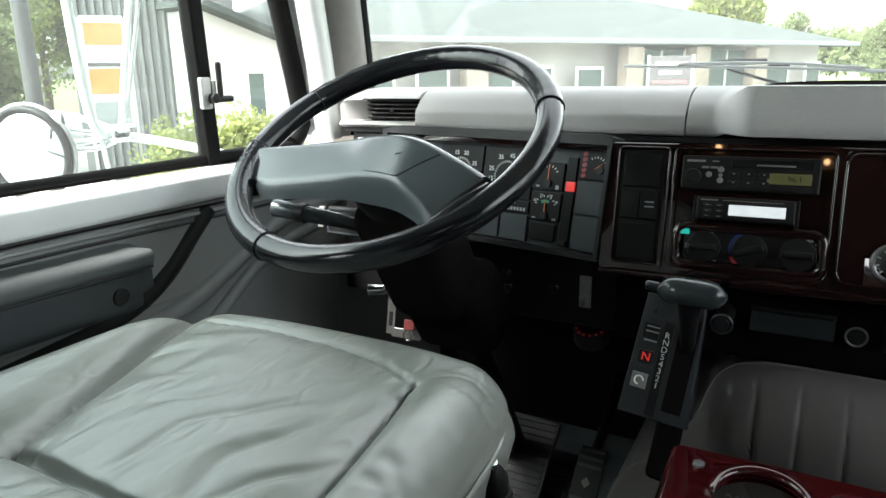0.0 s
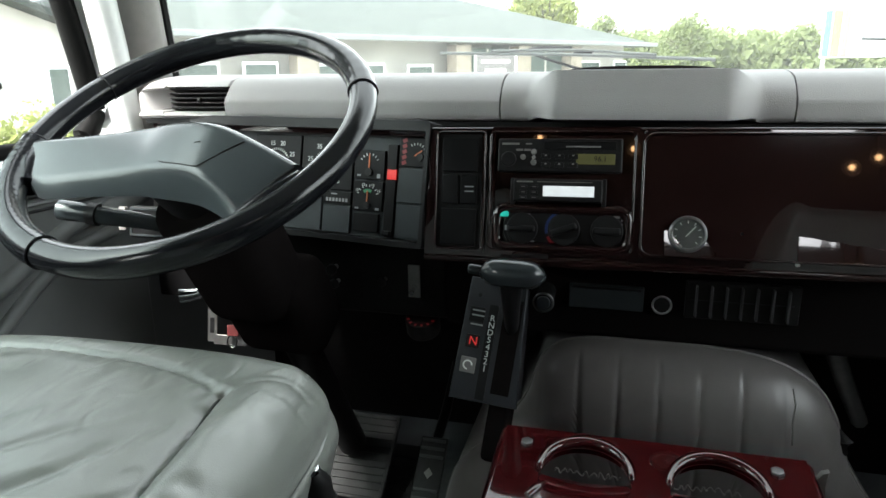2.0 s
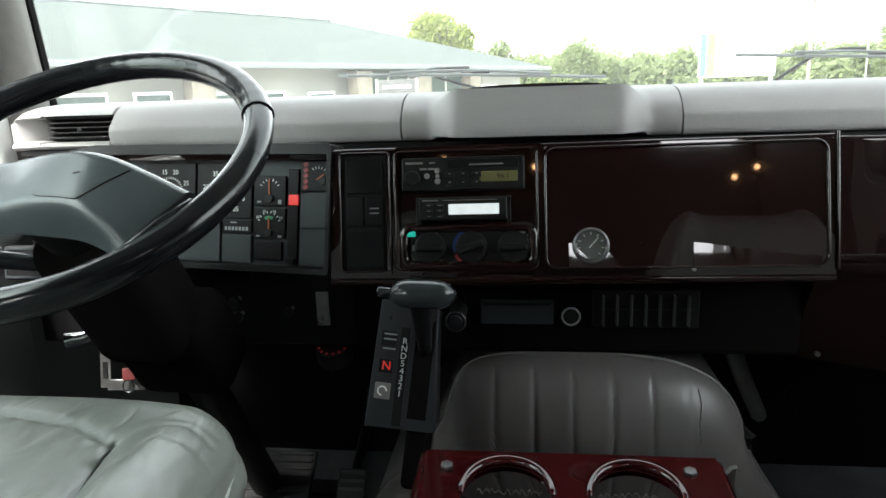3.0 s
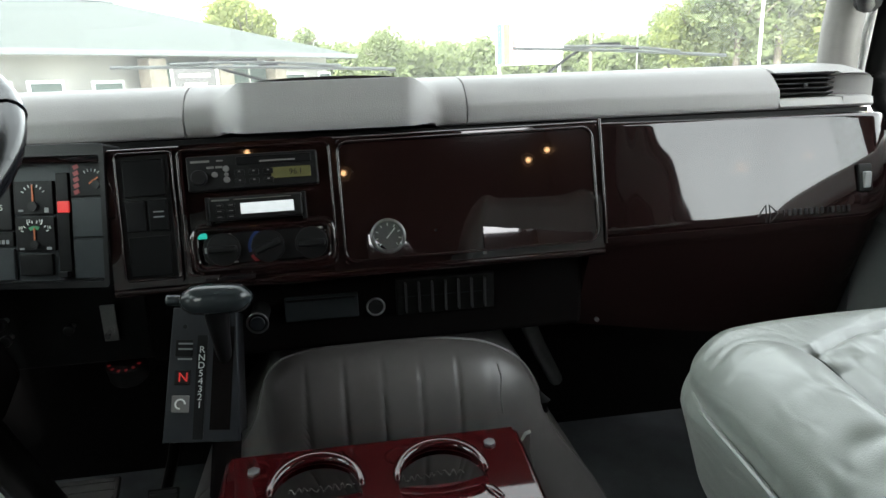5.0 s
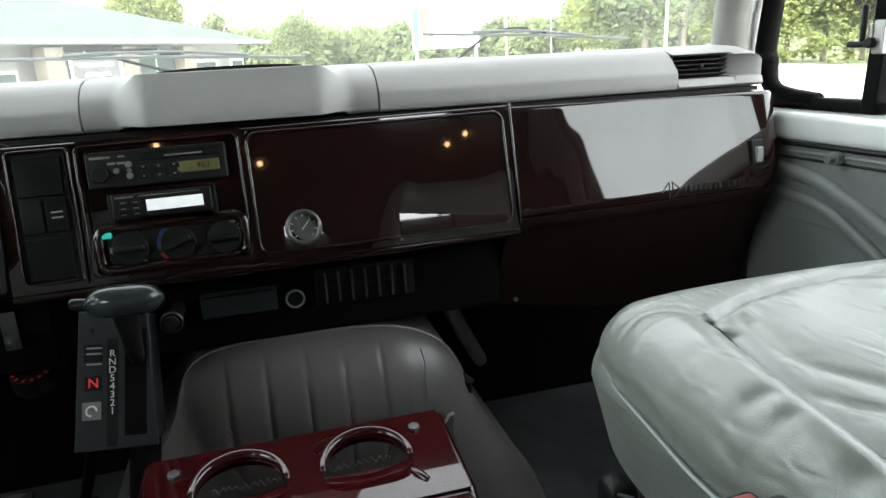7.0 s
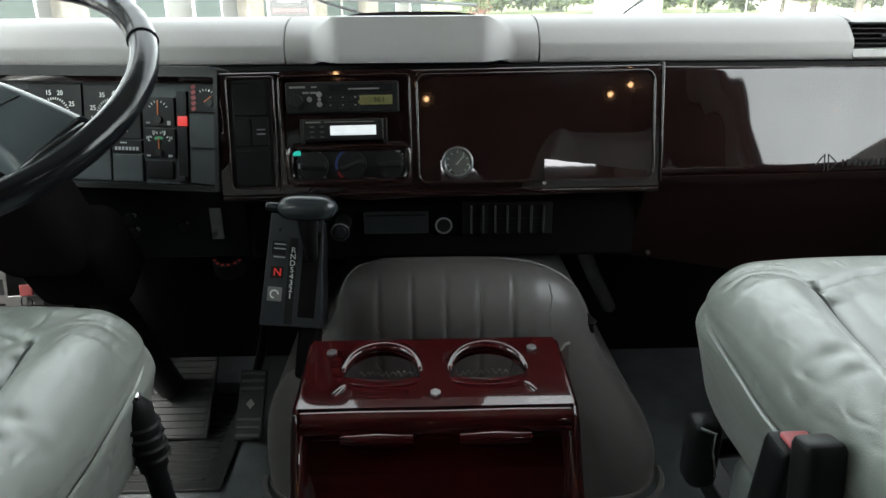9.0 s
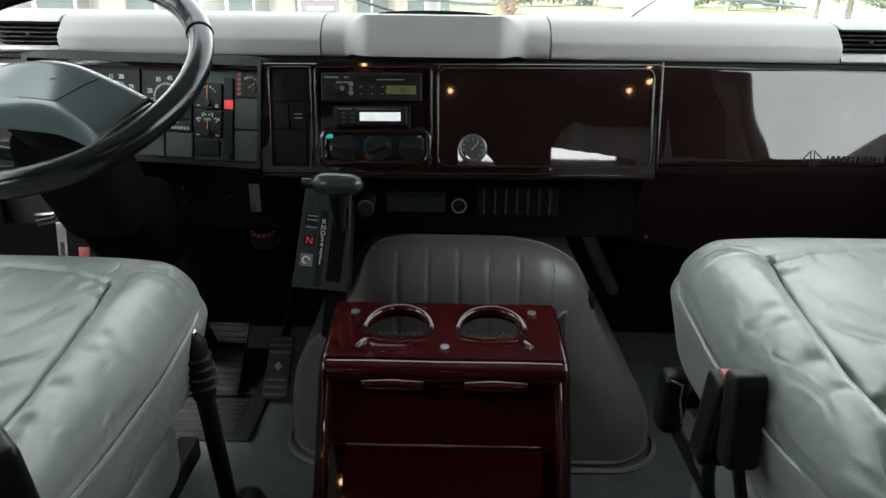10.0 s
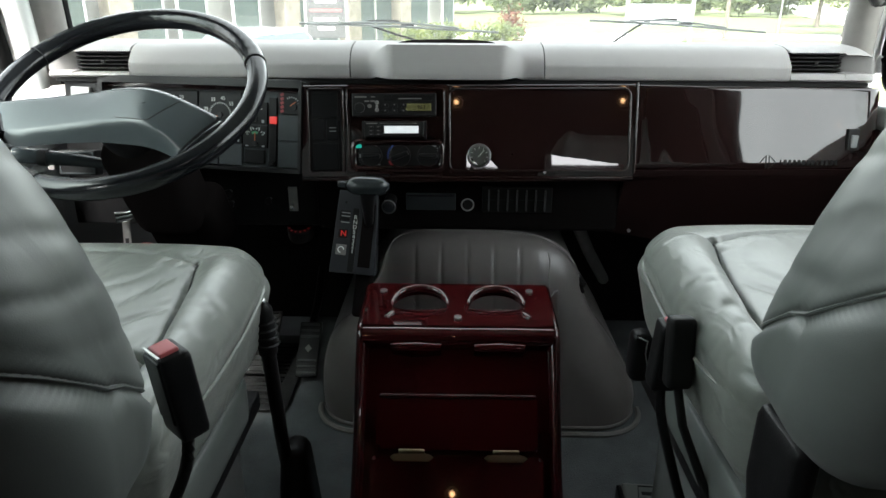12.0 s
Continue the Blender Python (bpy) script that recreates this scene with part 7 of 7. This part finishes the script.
part("body", soft_box((2.2, 0.88, 0.36), 0.22, 12, car_shape, (0, 0, 0.62)), CAR_WHITE, car)
part("cabin", soft_box((1.15, 0.76, 0.32), 0.24, 12, lambda q: Vector((q.x * (1 - 0.45 * max(0, q.z)), q.y * (1 - 0.2 * max(0, q.z)), q.z)), (-0.15, 0, 1.13)), CAR_GLASS, car)
part("roof", soft_box((0.85, 0.66, 0.06), 0.05, 8, None, (-0.15, 0, 1.43)), CAR_WHITE, car)
for wx in (-1.35, 1.35):
    for wy in (-0.82, 0.82):
        wh2 = part("wheel", cyl((wx, wy, 0.32), 0.32, 0.2, "y", n=20, bevel=0.03), RUBBER, car)
        part("rim", cyl((wx, wy + math.copysign(0.1, wy), 0.32), 0.19, 0.02, "y", n=16), STEEL, wh2)

# hedge, shrubs, rocks
def shrub(x, y, r, h, material, seed, label, count=500, leaf=0.05):
    rng = random.Random(seed)
    t = thing("shrub", pose(x, y, GZ), label, "shrub", group="shrubs")
    part("stem", tube([(0, 0, 0), (0.02, 0, h * 0.5)], 0.03, 6), BARK, t)
    bm = bmesh.new()
    leaf_cloud(bm, (0, 0, h * 0.52), r, count, leaf, rng, h * 0.6 / r)
    part("foliage", bm, material, t, smooth=False)


for k in range(9):
    x, y = at(-4.6 + 1.15 * k, 24.5 + 0.25 * k)
    shrub(x, y, 0.75, 1.25, LEAF_LIGHT if k % 2 else LEAF, 40 + k, "clipped green shrub before the building")
x, y = at(4.9, 27)
shrub(x, y, 0.75, 1.9, LEAF_RED, 60, "russet shrub beside the drive", 700)
for k in range(7):
    x, y = at(-51.0 + 1.5 * k, 11.5 + 0.15 * k)
    shrub(x, y, 0.62, 1.45 + 0.12 * (k % 3), LEAF_LIGHT, 70 + k, "bright green shrub along the white wing", 700, 0.045)
rng = random.Random(5)
for k in range(6):
    x, y = at(5.6 + 0.75 * k, 33 + k * 0.4)
    rk = part("boulder", soft_box((0.55, 0.42, 0.36), 0.25, 6, lambda q: q * (1 + 0.35 * noise.noise(q * 2.2 + Vector((k * 3.1, 0, 0))))), ROCK)
    rk.location = (x, y, GZ + 0.28)
    tagged(rk, "rough grey boulder beside the drive", "rock", group="boulders")

# trees: near ones one by one, the far belt as a mass
spec = ((-6.3, 44, 7.6, 2.6), (-2.4, 50, 6.0, 2.0), (4.3, 58, 5.6, 2.8), (29.0, 46, 7.8, 3.4), (31.8, 44, 8.8, 3.6), (34.6, 45, 9.6, 3.8), (37.5, 47, 9.0, 3.8), (27.0, 60, 6.6, 3.0), (-58.5, 30, 6.5, 3.2), (-62.5, 27, 6.2, 3.4), (-66.0, 24, 5.6, 3.0), (-63.5, 17, 3.4, 1.8))
for k, (az, d, h, s3) in enumerate(spec):
    x, y = at(az, d)
    tree(x, y, h, s3, LEAF if k % 3 else LEAF_LIGHT, 100 + k, count=8000 if d < 32 else 5000, leaf=0.09 if d < 32 else 0.15)
for k in range(12):
    x, y = at(39.5 + 2.4 * k, 62 - 0.5 * k)
    tree(x, y, 7.5 + 2.0 * ((k * 37) % 5) / 5, 3.6, LEAF_LIGHT if k % 2 else LEAF, 130 + k, count=5000, leaf=0.17)
for k in range(14):
    x, y = at(39.0 + 2.0 * k, 57 - 0.3 * k)
    shrub(x, y, 1.7, 2.2, LEAF_LIGHT, 160 + k, "roadside brush across the road", 500, 0.13)
bm = bmesh.new()
rng = random.Random(9)
for k in range(64):
    az = -12 + 1.0 * k + rng.uniform(-0.4, 0.4)
    d = 92 + rng.uniform(-8, 14)
    x, y = at(az, d)
    h = rng.uniform(4.6, 6.6) * (1.0 if az < 26 else 1.25)
    leaf_cloud(bm, (x, y, GZ + h * 0.55), 3.4, 800, 0.40, rng, h * 0.55 / 3.4)
tagged(part("far_woods", bm, LEAF, smooth=False), "belt of green woods in the distance", "woods", kind="stuff")

# wipers outside the glass
def wiper(x0, x1, z0, z1, arm_x, label):
    w = thing("wiper", Matrix(), label, "wiper", group="wipers")
    y = 0.305
    part("blade", tube([(x0, y, z0), ((x0 + x1) / 2, y + 0.006, (z0 + z1) / 2 + 0.003), (x1, y, z1)], 0.0032, 6), GREY_MARK, w)
    part("bridge", tube(smooth_line([(x0 + 0.10, y, z0 + 0.006 + (z1 - z0) * 0.2), ((x0 + x1) / 2, y + 0.01, (z0 + z1) / 2 + 0.011), (x1 - 0.10, y, z1 + 0.006 - (z1 - z0) * 0.2)], 5), 0.0028, 6), GREY_MARK, w)
    part("arm", tube(smooth_line([((x0 + x1) / 2, y + 0.012, (z0 + z1) / 2 + 0.016), ((x0 + x1) / 2 - 0.08, y + 0.012, (z0 + z1) / 2 + 0.008), (arm_x, y + 0.015, 0.915)], 5), 0.003, 6), BLACK, w)
    part("arm_head", box(((x0 + x1) / 2 + 0.02, y + 0.008, (z0 + z1) / 2 + 0.004), (0.035, 0.008, 0.008), 0.002), BLACK, w)


wiper(-0.40, 0.10, 0.981, 0.962, -0.02, "black windshield wiper before the driver")
wiper(0.325, 0.765, 0.992, 0.966, 0.36, "black windshield wiper before the passenger")

# round mirror on white arms beside the driver door
mr = thing("door_mirror", pose(-1.345, -0.315, 0.838, 90, 0, 22), "round convex door mirror on white tube arms", "mirror")
part("rim", tube([(0.080 * math.cos(a * math.pi / 18), 0.082 * math.sin(a * math.pi / 18), 0.0) for a in range(36)], 0.0075, 8, True), RUBBER, mr)
part("outer_ring", tube([(0.089 * math.cos(a * math.pi / 18), 0.091 * math.sin(a * math.pi / 18), -0.008) for a in range(36)], 0.005, 8, True), STEEL, mr)
bm = bmesh.new()
rings = []
for j in range(9):
    r = j / 8
    rings.append([bm.verts.new((0.079 * r * math.cos(a * math.pi / 18), 0.081 * r * math.sin(a * math.pi / 18), 0.012 * (1 - r * r))) for a in range(36)] if j else [bm.verts.new((0, 0, 0.012))])
for k in range(36):
    bm.faces.new((rings[0][0], rings[1][k], rings[1][(k + 1) % 36]))
for j in range(1, 8):
    for k in range(36):
        bm.faces.new((rings[j][k], rings[j + 1][k], rings[j + 1][(k + 1) % 36], rings[j][(k + 1) % 36]))
part("glass", bm, MIRROR, mr)
part("shell", soft_box((0.078, 0.08, 0.012), 0.011, 8, None, (0, 0, -0.014)), CHROME, mr)
ma = thing("mirror_arm", Matrix(), "white painted tubular mirror bracket", "bracket")
for r, pts in ((0.009, [(-1.25, -0.265, 1.55), (-1.25, -0.258, 1.10), (-1.25, -0.245, 0.91), (-1.25, -0.225, 0.87)]), (0.007, [(-1.25, -0.03, 1.55), (-1.25, -0.13, 1.118), (-1.25, -0.182, 0.88)]), (0.004, [(-1.25, -0.005, 1.55), (-1.25, -0.108, 1.12), (-1.25, -0.168, 0.896)]), (0.009, [(-1.26, -0.235, 0.870), (-1.25, -0.184, 0.864), (-1.20, -0.10, 0.842), (-1.10, 0.01, 0.80)]), (0.006, [(-1.34, -0.30, 0.90), (-1.30, -0.25, 0.905), (-1.26, -0.20, 0.88)]), (0.006, [(-1.34, -0.29, 0.86), (-1.30, -0.24, 0.855), (-1.25, -0.19, 0.868)]), (0.005, [(-1.26, -0.22, 0.86), (-1.26, -0.215, 0.80), (-1.24, -0.21, 0.74)])):
    part("tube", tube(smooth_line(pts, 5), r, 8), WHITE_PAINT, ma)
for pts in ([(-1.33, -0.27, 0.885), (-1.30, -0.22, 0.872), (-1.26, -0.18, 0.872)], [(-1.32, -0.28, 0.845), (-1.28, -0.23, 0.842), (-1.25, -0.20, 0.855)]):
    part("rod", tube(smooth_line(pts, 5), 0.005, 8), CHROME, ma)
part("clamp", soft_box((0.03, 0.02, 0.014), 0.008, 6, None, (-1.26, -0.195, 0.867)), CHROME, ma)

# white hood in front of the windshield, below the line of sight
tagged(part("hood", soft_box((0.82, 0.62, 0.22), 0.16, 16, lambda q: Vector((q.x * (1 - 0.10 * max(0, q.y)), q.y, q.z - 0.16 * max(0, q.y + 0.3))), (0.0, 0.98, 0.64)), WHITE_PAINT), "white painted truck hood ahead of the windshield", "hood")
